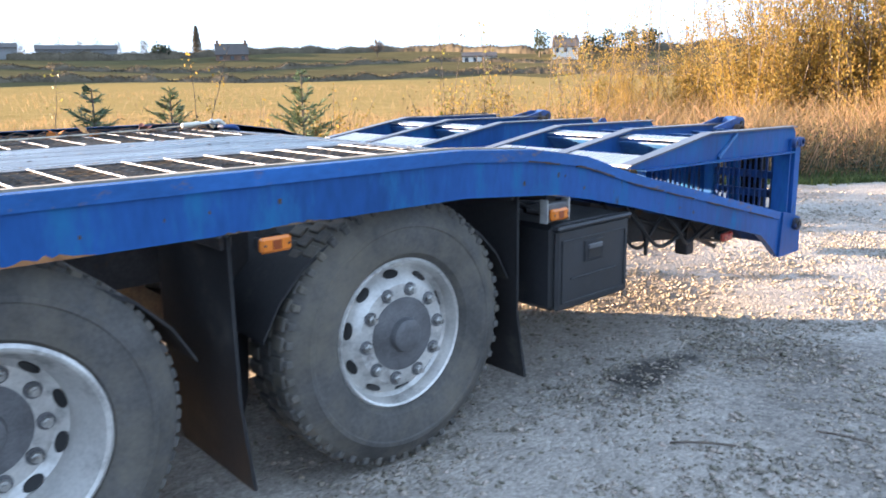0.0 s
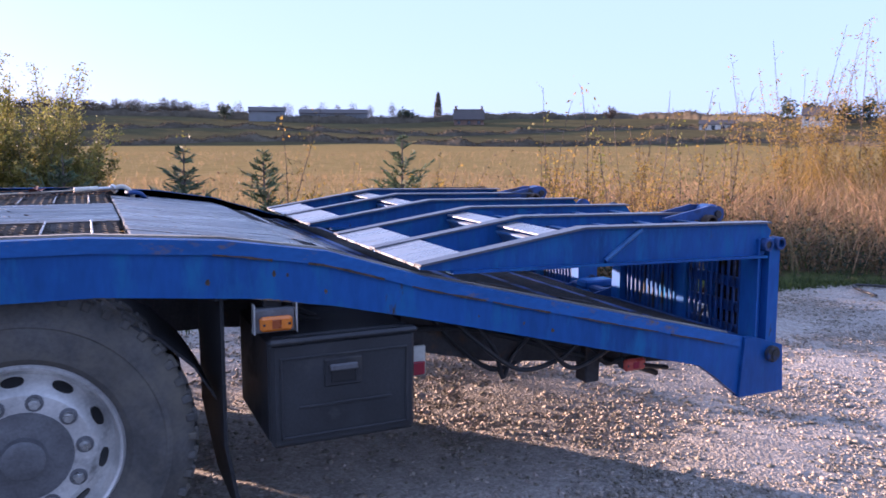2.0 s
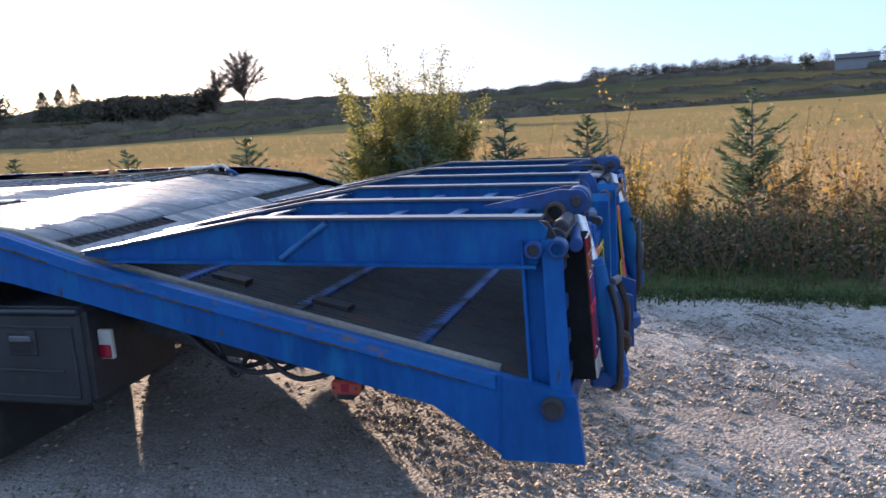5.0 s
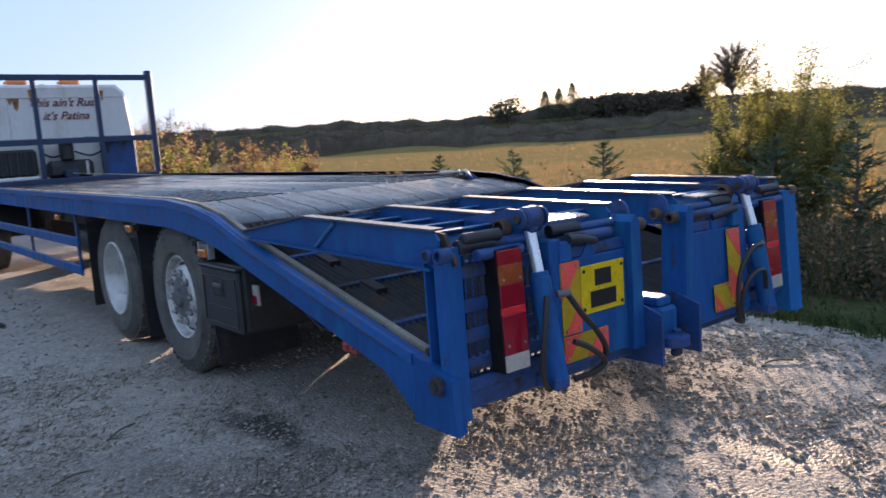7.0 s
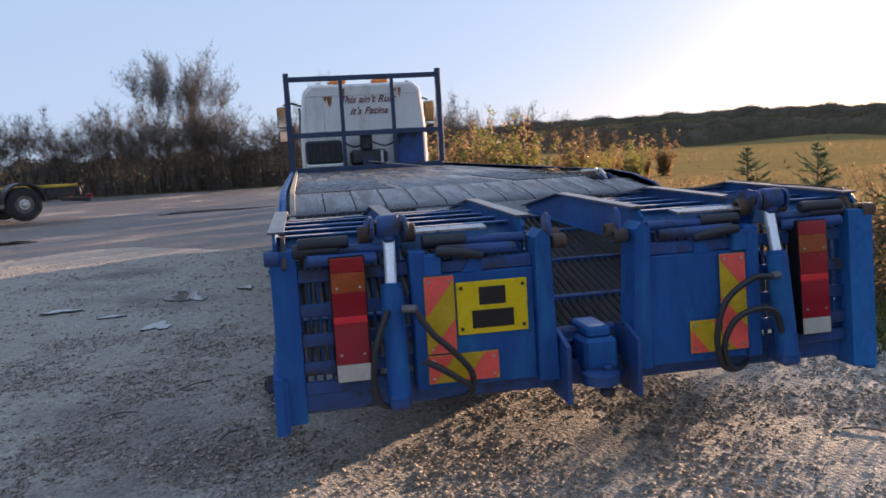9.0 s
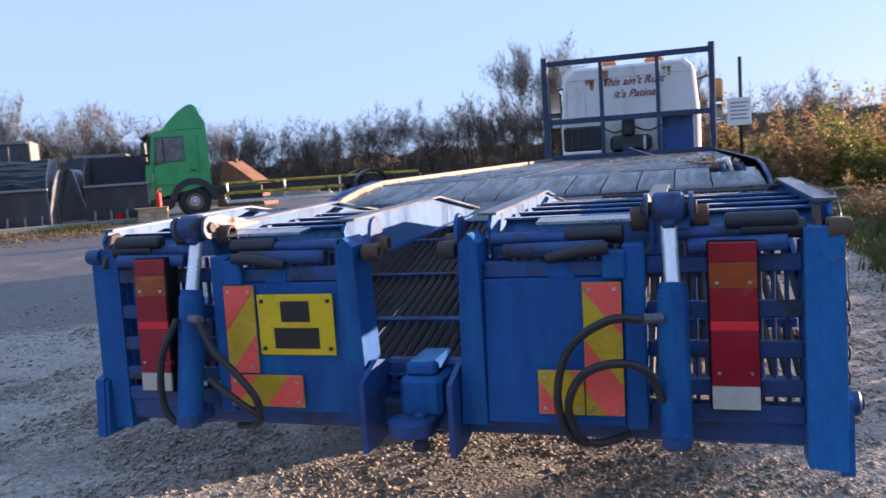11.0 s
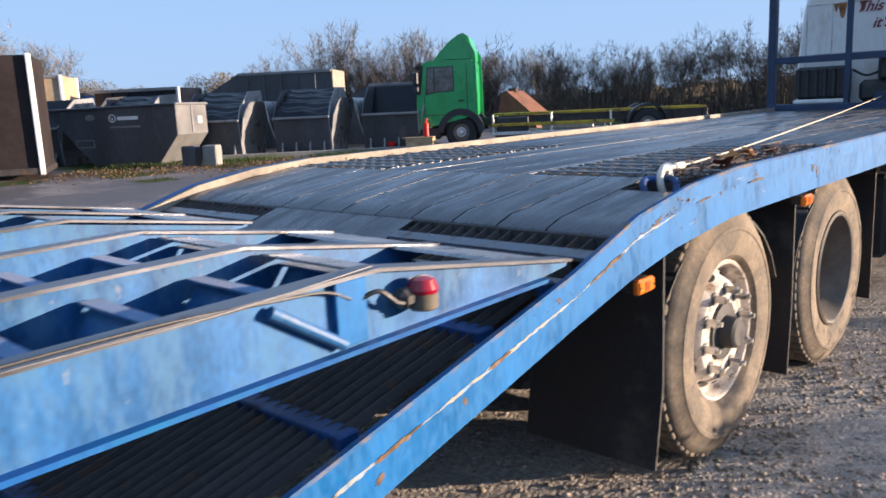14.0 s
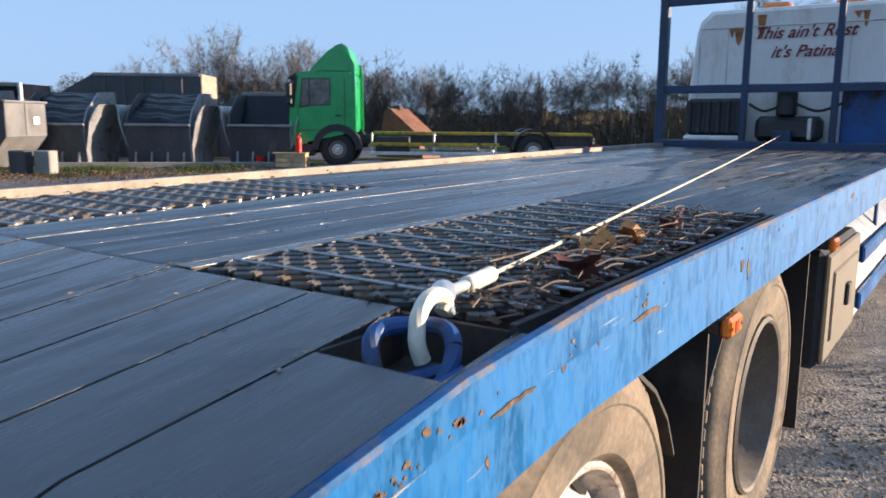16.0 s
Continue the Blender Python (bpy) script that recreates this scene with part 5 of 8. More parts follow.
marker(-1, 2.245, 0.868, True)
marker(-1, 3.55, 0.95, False)
marker(-1, 5.6, 0.96, False)
marker(1, 2.18, 0.857, False, AMBER, 1.195)
marker(1, 3.54, 0.962, False)
marker(1, 5.0, 0.97, False)
marker(1, 0.81, 0.542, False, AMBER, 1.21)
marker(-1, 0.78, 0.545, False, RED_DULL, 1.19)
side = empty("side_reflector", truck, label="red and white reflector on a bracket")
part("plate", Mesh().box(-1.19, -1.17, 1.70, 1.76, 0.61, 0.72, 0.004), WHITE_LENS, side)
part("red_lens", Mesh().box(-1.198, -1.188, 1.705, 1.755, 0.615, 0.665, 0.004), RED_LENS, side)

# cables and air lines below the beavertail
for k, (x, sag) in enumerate(((-1.02, 0.05), (-0.95, 0.09), (-0.80, 0.07), (-0.60, 0.10), (0.7, 0.06))):
    pts = [(x, y, 0.53 + 0.235 * (y - 0.1) - 0.12 - 1.2 * sag * abs(math.sin(2.3 * y + k))) for y in np.arange(0.45, 2.2, 0.25)]
    part("air_line", Mesh().tube(pts, 0.011 + 0.003 * (k % 2)), HOSE, truck)
for k, (y0, y1, drop, x) in enumerate(((0.95, 1.55, 0.17, -1.08), (1.05, 1.62, 0.20, -1.0), (0.62, 1.0, 0.10, -1.05), (1.3, 1.5, 0.18, -0.9), (0.55, 1.2, 0.12, -0.7), (1.15, 1.45, 0.22, -1.04), (0.8, 1.25, 0.13, -1.1))):
    za, zb = 0.44 + 0.24 * (y0 - 0.1), 0.44 + 0.24 * (y1 - 0.1)
    part("cable", Mesh().tube([(x, y0, za), (x + 0.02, y0 + 0.1, za - 0.5 * drop), (x, 0.5 * (y0 + y1), 0.5 * (za + zb) - drop), (x - 0.02, y1 - 0.1, zb - 0.6 * drop), (x, y1, zb)], 0.010, 7), HOSE, truck)
for y in (0.9, 1.3):
    z = 0.47 + 0.24 * (y - 0.1)
    part("spring_hanger", Mesh().prism([(y - 0.06, z + 0.10), (y + 0.08, z + 0.13), (y + 0.05, z - 0.03), (y - 0.02, z - 0.04)], "x", -1.0, -0.94), DARK_IRON, truck)


# ---- folding ramps, rear lamps and rams ----
def clip_stripe(rect, c0, c1, slope):
    """The part of a rectangle (u0, u1, w0, w1) between two slanting lines w = slope * u + c."""
    u0, u1, w0, w1 = rect
    poly = [(u0, w0), (u1, w0), (u1, w1), (u0, w1)]
    for c, keep in ((c0, 1), (c1, -1)):
        out = []
        for i, p in enumerate(poly):
            q = poly[(i + 1) % len(poly)]
            dp, dq = keep * (p[1] - slope * p[0] - c), keep * (q[1] - slope * q[0] - c)
            if dp >= 0:
                out.append(p)
            if dp * dq < 0:
                t = dp / (dp - dq)
                out.append((p[0] + t * (q[0] - p[0]), p[1] + t * (q[1] - p[1])))
        poly = out
        if len(poly) < 3:
            return None
    return poly


def marker_board(parent, rect, slope, phase, y):
    """A red and amber striped reflective board on the ramp's back."""
    u0, u1, w0, w1 = rect
    bd = part("marker_board", Mesh().box(u0, u1, y, y + 0.006, w0, w1, 0.001), CHEV_AMB, parent, "red and amber striped reflective board")
    step = 0.15
    c = -3.0 + phase
    red = Mesh()
    while c < 3:
        p = clip_stripe((u0 + 0.002, u1 - 0.002, w0 + 0.002, w1 - 0.002), c, c + step, slope)
        if p:
            red.prism(p, "y", y - 0.002, y + 0.001)
        c += 2 * step
    part("red_stripe", red, CHEV_RED, bd)
    for u in (u0 + 0.02, u1 - 0.02):
        for w in (w0 + 0.02, w1 - 0.02):
            part("screw", Mesh().rod((u, y - 0.006, w), (u, y, w), 0.006, 8), NUT, bd)


def slant(ob, k, z0, dy=0.0):
    """Leans a thing with its parts: its foot goes back as its top goes forward."""
    m = Matrix(((1, 0, 0, 0), (0, 1, k, dy - k * z0), (0, 0, 1, 0), (0, 0, 0, 1)))
    for o in [ob, *ob.children_recursive]:
        if o.type == "MESH":
            o.data.transform(m)


def rear_lamp(parent, x0, x1, z0, z1, dy, lean):
    lamp = empty("rear_lamp", parent, label="tall rear lamp cluster with red, amber and clear lenses")
    part("housing", Mesh().box(x0 - 0.004, x1 + 0.004, -0.049, 0.028, z0 - 0.004, z1 + 0.004, 0.004), LAMP_BLACK, lamp)
    h = z1 - z0
    for a, b, m, nm in ((0, 0.12, RED_LENS, "red_lens"), (0.12, 0.28, AMBER_DULL, "amber_lens"), (0.28, 0.47, RED_LENS, "red_lens"), (0.47, 0.53, RED_BRIGHT, "reflector"), (0.53, 0.86, RED_LENS, "red_lens"),
                        (0.86, 1.0, WHITE_LENS, "clear_lens")):
        part(nm, Mesh().box(x0, x1, -0.055, -0.018, z1 - b * h + 0.0003, z1 - a * h - 0.0003, 0.002), m, lamp)
    for f in (0.24, 0.78):
        for x in (x0 + 0.02, x1 - 0.02):
            part("screw", Mesh().rod((x, -0.059, z1 - f * h), (x, -0.05, z1 - f * h), 0.005, 8), NUT, lamp)
    slant(lamp, lean, z1, dy)


for s in (-1, 1):
    ramp = empty("loading_ramp", truck, label="blue steel loading ramp, folded up over the beavertail")
    face = [(1.735, 1.000), (1.735, 1.018), (1.06, 1.118), (0.12, 1.100), (0.085, 1.06), (0.12, 0.955), (1.62, 0.988)]
    for xc in (1.215, 0.75, 0.25):
        part("ramp_rail", Mesh().prism(face, "x", s * xc - 0.006, s * xc + 0.003), BLUE, ramp)
        # +x faces only: worn paint, made paler because the sun strikes this side
        part("worn_face", Mesh().prism(face, "x", s * xc + 0.003, s * xc + 0.006), BLUE_WORN, ramp, "worn blue face, coloured paler for the sun on it")
        top = [(1.74, 1.020), (1.06, 1.121), (0.10, 1.102), (0.10, 1.094), (1.06, 1.113), (1.74, 1.012)]
        part("rail_cap", Mesh().prism(top, "x", s * (xc - 0.038), s * (xc + 0.022)), STEEL, ramp, "bare worn steel top edge")
        low = [(1.62, 0.990), (0.12, 0.957), (0.12, 0.947), (1.62, 0.980)]
        part("rail_foot", Mesh().prism(low, "x", s * (xc - 0.03), s * (xc + 0.03)), BLUE, ramp)
    for a, b in ((1.22, 0.765), (0.735, 0.265)):
        part("tread_plate", Mesh().prism([(1.74, 1.006), (1.74, 1.014), (1.55, 1.043), (1.54, 1.036)], "x", s * a, s * b), PLATE, ramp, "bare worn steel tread plate")
        part("cross_plate", Mesh().prism([(1.10, 1.098), (1.19, 1.086), (1.19, 1.080), (1.10, 1.092)], "x", s * (a - 0.008), s * (b + 0.008)), PLATE, ramp, "bare cross plate at the bend")
        for y in (0.20, 0.43, 0.66, 0.90, 1.15):
            zt = 1.068 if y < 1.0 else 1.058
            part("rung", Mesh().prism([(y + 0.035, zt), (y + 0.043, zt), (y - 0.015, 0.985), (y - 0.025, 0.985)], "x", s * (a - 0.008), s * (b + 0.008))
                 .prism([(y + 0.005, zt), (y + 0.045, zt), (y + 0.045, zt + 0.006), (y + 0.005, zt + 0.006)], "x", s * (a - 0.008), s * (b + 0.008)), BLUE_WORN, ramp)
    # upright lower half
    channel = [(1.14, 0.018), (1.236, 0.0), (1.236, 0.062), (1.195, 0.062), (1.195, 0.117), (1.236, 0.117), (1.236, 0.126), (1.14, 0.126)]
    post = Mesh().prism([(s * u, w + (0.04 if s < 0 else 0.0)) for u, w in channel], "z", 0.37, 1.03)
    if s > 0:
        part("scraped_face", Mesh().prism([(0.006, 0.99), (0.058, 0.99), (0.056, 0.90), (0.044, 0.885), (0.040, 0.83), (0.010, 0.80), (0.004, 0.86)], "x", 1.2355, 1.238), PRIMER, ramp, "strip scraped to pale primer")
        part("scraped_face", Mesh().prism([(0.004, 0.78), (0.03, 0.78), (0.05, 0.66), (0.05, 0.50), (0.02, 0.45), (0.004, 0.5)], "x", 1.2355, 1.238), PRIMER, ramp)
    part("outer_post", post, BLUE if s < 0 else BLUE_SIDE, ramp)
    part("middle_post", Mesh().box(s * 0.655, s * 0.72, 0.01, 0.10, 0.46, 1.0, 0.006), BLUE, ramp)
    part("inner_post", Mesh().prism([(0.155, 0.455), (0.235, 0.455), (0.235, 1.02), (0.205, 1.05), (0.175, 1.02)] if s > 0 else [(-0.155, 0.455), (-0.235, 0.455), (-0.235, 1.02), (-0.205, 1.05), (-0.175, 1.02)], "y", -0.015, 0.12), BLUE, ramp)
    for z in (0.50, 0.575, 0.685, 0.80, 0.93):
        part("cross_bar", Mesh().box(s * 0.72, s * 1.14, 0.06, 0.085, z - 0.024, z + 0.024, 0.004), BLUE_DARK, ramp)
    for k in range(12):
        x = 0.745 + 0.035 * k
        part("slat", Mesh().box(s * x, s * (x + 0.012), 0.087, 0.099, 0.49, 0.99, 0.002), BLUE_DARK, ramp)
    for k in range(11):
        x = 0.26 + 0.035 * k
        part("slat", Mesh().box(s * x, s * (x + 0.012), 0.087, 0.099, 0.49, 0.99, 0.002), BLUE_DARK, ramp)
    part("back_panel", Mesh().box(s * 0.235, s * 0.655, 0.02, 0.034, 0.462, 0.905, 0.006), BLUE, ramp)
    part("cross_bar", Mesh().box(s * 0.235, s * 0.655, 0.03, 0.06, 0.905, 0.955, 0.005), BLUE_DARK, ramp)
    part("gusset", Mesh().prism([(s * 0.44, 0.905), (s * 0.52, 0.905), (s * 0.45, 1.0), (s * 0.44, 1.0)], "y", 0.025, 0.035), BLUE, ramp)
    for a, b in ((0.26, 0.66), (0.80, 1.15)):
        part("hinge_tube", Mesh().rod((s * (b - 0.17), 0.07, 1.025), (s * b, 0.07, 1.025), 0.028, 16, bevel=0.004), GREASY, ramp, "dark rusted hinge tube")
        part("hinge_rod", Mesh().rod((s * a, 0.07, 1.02), (s * (b - 0.17), 0.07, 1.02), 0.020, 14), BLUE_DARK, ramp)
        part("hinge_tube", Mesh().rod((s * (a + 0.04), 0.05, 0.985), (s * (b - 0.05), 0.02, 0.992), 0.023, 14, bevel=0.004), BLUE_DARK, ramp)
    # pivot bosses at the outer edge and beside the ram
    for xx, pts in ((1.20, ((0.055, 0.995), (0.125, 0.992)) if s < 0 else ((0.027, 1.014), (0.085, 1.010))), (0.155, ((0.03, 0.985), (0.115, 1.0)))):
        for yy, zz in pts:
            m = Matrix.Translation((s * xx, yy, zz)) @ pose(0, 0, 0, 0, (s if xx > 1 else -s) * 90, 0)
            if xx > 0:
                m = Matrix.Translation((0, 0, 0.012)) @ m @ Matrix.Diagonal((0.72, 0.72, 1, 1))
            part("pivot_boss", Mesh().lathe([(0.022, 0.0), (0.036, 0.0), (0.04, 0.004), (0.04, 0.05), (0.036, 0.055), (0.024, 0.055), (0.022, 0.045), (0.022, 0.02)], m, 20, closed=True), RUSTY if s > 0 or xx < 1 else BLUE_DARK, ramp)
            # the black ones stand in for shade inside hollow bosses; others are pins
            part("pivot_pin", Mesh().lathe([(0.0225, 0.005), (0.0225, 0.03 if yy < 0.1 else 0.05)], m, 16), INK if yy < 0.1 else ZINC if s > 0 and xx > 1 else GREASY, ramp)
    part("link_plate", Mesh().prism([(0.03, 0.97), (0.07, 0.955), (0.15, 1.05), (0.13, 1.085), (0.09, 1.08)], "x", s * 1.175, s * 1.19), RUSTY, ramp)
    ear = [(0.115 + 0.05 * math.cos(radians(a)), 1.055 + 0.05 * math.sin(radians(a))) for a in range(-30, 181, 30)] + [(0.05, 1.0), (0.15, 0.985)]
    part("ear_plate", Mesh().prism(ear, "x", s * 0.140, s * 0.152), BLUE_DARK, ramp, "pivot ear")
    part("stop_block", Mesh().box(s * 0.60, s * 0.668, 0.0, 0.035, 0.90, 0.985, 0.006), BLUE, ramp)
    part("handle_rod", Mesh().tube([(s * 0.44, 0.02, 0.965), (s * 0.54, 0.0, 0.985), (s * 0.62, 0.0, 0.992)], 0.018, 12), GREASY, ramp)
    part("end_plate", Mesh().prism([(0.075, 1.06), (0.155, 1.068), (0.155, 1.076), (0.075, 1.068)], "x", s * 0.40, s * 0.70), PLATE, ramp, "bare scraped plate at the ramp's hinge")
    part("rubber_sleeve", Mesh().rod((s * 0.94, 0.06, 1.052), (s * 1.13, 0.06, 1.052), 0.024, 16, bevel=0.006), GREASY, ramp)
    # hydraulic ram
    ram = empty("hydraulic_ram", truck, label="blue hydraulic ram with a chrome rod")
    part("barrel", Mesh().rod((s * 0.795, -0.075, 0.46), (s * 0.795, 0.0, 0.87), 0.043, 20, bevel=0.005).rod((s * 0.795, -0.002, 0.865), (s * 0.795, 0.003, 0.888), 0.038, 20, bevel=0.003), BLUE, ram)
    part("rod", Mesh().rod((s * 0.795, 0.002, 0.88), (s * 0.788, 0.05, 1.06), 0.023, 16), CHROME, ram, "bright chrome rod")
    part("knuckle", Mesh().rod((s * 0.745, 0.042, 1.098), (s * 0.835, 0.042, 1.098), 0.045, 22, bevel=0.010).box(s * 0.765, s * 0.815, 0.01, 0.07, 1.04, 1.09, 0.012), BLUE_DARK, ram)
    head = [(0.042 + 0.040 * math.cos(radians(a)), 1.098 + 0.040 * math.sin(radians(a))) for a in range(75, 301, 15)]
    lever = head + [(0.085, 1.036), (0.11, 1.026), (0.145, 1.042), (0.155, 1.075), (0.36, 1.084), (0.36, 1.092), (0.12, 1.134), (0.10, 1.139)]
    for xa, xb in ((0.722, 0.734), (0.846, 0.858)):
        low, high = sorted((s * xa, s * xb))
        part("lever_plate", Mesh().prism(lever, "x", low, high - 0.002), BLUE_DARK, ram)
        # scraped skin on the sunlit side alone; its paleness includes the sunlight
        part("scraped_face", Mesh().prism(lever, "x", high - 0.002, high), SCRAPED, ram, "scraped, rusty face, coloured paler for the sun on it")
    part("lever_pin", Mesh().rod((s * 0.712, 0.042, 1.098), (s * 0.868, 0.042, 1.098), 0.019, 14, bevel=0.003), DARK_IRON, ram)
    for d in (-1, 1):
        m = Matrix.Translation((s * 0.79 + d * 0.06, 0.11, 1.064)) @ pose(0, 0, 0, 0, d * 90, 0)
        part("pivot_tube", Mesh().lathe([(0.024, 0.0), (0.034, 0.0), (0.036, 0.004), (0.036, 0.046), (0.033, 0.05), (0.026, 0.05), (0.024, 0.045)], m, 20, closed=True), RUSTY, ram, "rusty end of a pivot tube")
        # black plug in place of the shade inside the hollow tube
        part("tube_end", Mesh().lathe([(0.0245, 0.004), (0.0245, 0.018)], m, 16), INK, ram)
    part("foot", Mesh().box(s * 0.755, s * 0.835, -0.11, 0.02, 0.43, 0.49, 0.012), BLUE_DARK, ram)
    part("inlet", Mesh().rod((s * 0.765, -0.06, 0.80), (s * 0.715, -0.08, 0.80), 0.015, 10), HUB, ram)
    part("inlet", Mesh().rod((s * 0.79, -0.06, 0.56), (s * 0.765, -0.08, 0.57), 0.014, 10), HUB, ram)
    # looping hoses
    if s > 0:
        loops = ([(0.71, -0.085, 0.80), (0.62, -0.10, 0.80), (0.51, -0.10, 0.72), (0.47, -0.10, 0.58), (0.50, -0.09, 0.46), (0.58, -0.06, 0.43), (0.66, 0.0, 0.44)],
                 [(0.76, -0.085, 0.57), (0.72, -0.10, 0.66), (0.63, -0.11, 0.68), (0.54, -0.11, 0.64), (0.50, -0.10, 0.54), (0.54, -0.08, 0.44), (0.62, 0.0, 0.42)])
    else:
        loops = ([(-0.72, -0.08, 0.79), (-0.66, -0.10, 0.70), (-0.58, -0.10, 0.62), (-0.52, -0.09, 0.53), (-0.54, -0.07, 0.45), (-0.64, -0.02, 0.42)],
                 [(-0.70, -0.08, 0.60), (-0.64, -0.10, 0.57), (-0.57, -0.10, 0.52), (-0.52, -0.08, 0.47), (-0.58, -0.03, 0.42)],
                 [(-0.82, -0.06, 0.80), (-0.87, -0.09, 0.68), (-0.89, -0.09, 0.54), (-0.86, -0.08, 0.45), (-0.78, -0.04, 0.43)])
    for pts in loops:
        part("hose", Mesh().tube(pts, 0.0125, 8), HOSE, truck, "black hydraulic hose in a loop")
    rear_lamp(truck, *sorted((s * 0.893, s * 1.018)), 0.535, 0.999, 0.054 if s > 0 else 0.05, 0.085 if s > 0 else 0.05)
    if s < 0:
        marker_board(ramp, (-0.672, -0.556, 0.60, 0.90), 1.25, 0.08, 0.005)
        marker_board(ramp, (-0.672, -0.395, 0.485, 0.594), 1.25, 0.10, 0.005)
    else:
        marker_board(ramp, (0.54, 0.652, 0.50, 0.893), -1.25, 0.05, 0.005)
        marker_board(ramp, (0.40, 0.536, 0.50, 0.632), -1.25, 0.05, 0.005)
    for ob in ramp.children:
        if ob.name.split(".")[0] in ("outer_post", "scraped_face", "middle_post", "slat", "back_panel", "gusset", "stop_block", "marker_board", "cross_bar"):
            slant(ob, 0.065 if s > 0 else 0.02, 0.95)
    # cheek plates beside the hitch
    part("cheek_plate", Mesh().prism([(-0.10, 0.375), (0.22, 0.375), (0.22, 0.60), (0.03, 0.645), (-0.10, 0.60)], "x", s * 0.135, s * 0.152), BLUE_DARK, truck)

# number plate with its lettering as plain bars
plate = empty("number_plate", truck, label="yellow rear plate with black characters")
part("sheet", Mesh().box(-0.548, -0.268, 0.006, 0.012, 0.662, 0.868, 0.002), YELLOW, plate)
part("bar", Mesh().box(-0.46, -0.355, 0.003, 0.0065, 0.775, 0.845, 0.001), INK, plate)
part("bar", Mesh().box(-0.49, -0.325, 0.003, 0.0065, 0.685, 0.755, 0.001), INK, plate)
for x in (-0.53, -0.286):
    for z in (0.685, 0.845):
        part("screw", Mesh().rod((x, 0.001, z), (x, 0.007, z), 0.007, 10), INK, plate)

# towing hitch
hitch = empty("tow_hitch", truck, label="blue towing jaw between the ramps")
part("body", Mesh().box(-0.05, 0.09, -0.02, 0.2, 0.47, 0.60, 0.015).box(-0.03, 0.07, 0.0, 0.2, 0.60, 0.645, 0.01), BLUE, hitch)
part("jaw", Mesh().lathe([(0.05, -0.03), (0.075, -0.02), (0.075, 0.02), (0.05, 0.03)], pose(0.0, -0.05, 0.455), 18).box(-0.02, 0.07, -0.06, 0.05, 0.43, 0.48, 0.012), BLUE_DARK, hitch)
part("pin", Mesh().rod((0.03, -0.05, 0.39), (0.03, -0.05, 0.5), 0.02, 12, bevel=0.004).box(0.0, 0.05, -0.07, -0.03, 0.375, 0.41, 0.008), BLUE_DARK, hitch)
part("centre_beam", Mesh().box(-0.15, 0.15, 0.12, 0.18, 0.50, 0.62, 0.01), BLUE_DARK, truck)

# chain and wire on the outer post
for k in range(11):
    z = 0.844 - 0.034 * k
    pts = []
    for a in range(0, 361, 40):
        u, w = 0.0095 * math.cos(radians(a)), 0.024 * math.sin(radians(a))
        pts.append((1.247 + (u if k % 2 else 0), 0.061 + (0 if k % 2 else u), z + w))
    part("chain_link", Mesh().tube(pts, 0.0034, 6), DARK_IRON, truck, "short steel chain on the ramp post" if k == 0 else "")
part("wire", Mesh().tube([(1.22, 0.30, 1.115), (1.245, 0.16, 1.10), (1.252, 0.10, 0.95), (1.252, 0.091, 0.929), (1.248, 0.071, 0.849)], 0.0012, 6)
     .tube([(1.20, 0.0, 0.93), (1.235, -0.012, 0.949), (1.246, 0.01, 0.849), (1.25, 0.051, 0.829), (1.25, 0.071, 0.839)], 0.0012, 6)
     .tube([(1.24, 0.146, 0.970), (1.24, 0.132, 0.692)], 0.0012, 6).tube([(1.225, 1.05, 1.125), (1.24, 0.7, 1.11), (1.235, 0.35, 1.105), (1.23, 0.15, 1.09)], 0.0018, 6), HUB, truck, "thin steel wire")
# round lamp on the right ramp's outer face
lamp = empty("ramp_lamp", truck, label="round red and amber marker lamp on a rubber stalk")
part("stalk", Mesh().box(1.225, 1.27, 1.09, 1.155, 1.03, 1.07, 0.012), BLACK, lamp)
part("body", Mesh().rod((1.262, 1.152, 1.022), (1.262, 1.152, 1.058), 0.031, 16, bevel=0.004), TAN_BOX, lamp)
part("red_cap", Mesh().lathe([(0.031, 0), (0.033, 0.008), (0.026, 0.028), (0.01, 0.034)], pose(1.262, 1.152, 1.057), 18), RED_LENS, lamp)
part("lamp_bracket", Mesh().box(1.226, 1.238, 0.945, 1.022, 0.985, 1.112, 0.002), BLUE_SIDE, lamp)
# bolt holes drawn as black discs, their inner shade as colour
for z in (1.02, 1.05, 1.075):
    part("bolt_hole", Mesh().rod((1.2355, 0.985, z), (1.237, 0.985, z), 0.006, 10), INK, lamp)
part("cable", Mesh().tube([(1.225, 1.0, 1.06), (1.25, 1.04, 1.08), (1.26, 1.08, 1.05), (1.26, 1.12, 1.04)], 0.005), HOSE, lamp)
part("ramp_cable", Mesh().tube([(1.236, 0.095, 1.03), (1.242, 0.11, 1.06), (1.238, 0.15, 1.095), (1.236, 0.22, 1.108), (1.232, 0.40, 1.113), (1.232, 0.62, 1.115), (1.236, 0.80, 1.108), (1.236, 0.92, 1.10), (1.238, 0.98, 1.075)], 0.0030, 7), HOSE, truck, "thin black cable along the ramp's top edge")
part("ramp_cable", Mesh().tube([(1.243, 0.105, 0.96), (1.246, 0.12, 1.03), (1.243, 0.165, 1.085), (1.236, 0.20, 1.115), (1.225, 0.24, 1.112)], 0.0026, 7), HOSE, truck)
part("ramp_brace", Mesh().rod((-1.226, 0.96, 0.985), (-1.226, 0.79, 1.098), 0.010, 10), BLUE_WORN, truck)
part("ramp_brace", Mesh().rod((1.235, 0.96, 0.99), (1.235, 0.80, 1.09), 0.012, 10), BLUE_WORN, truck)

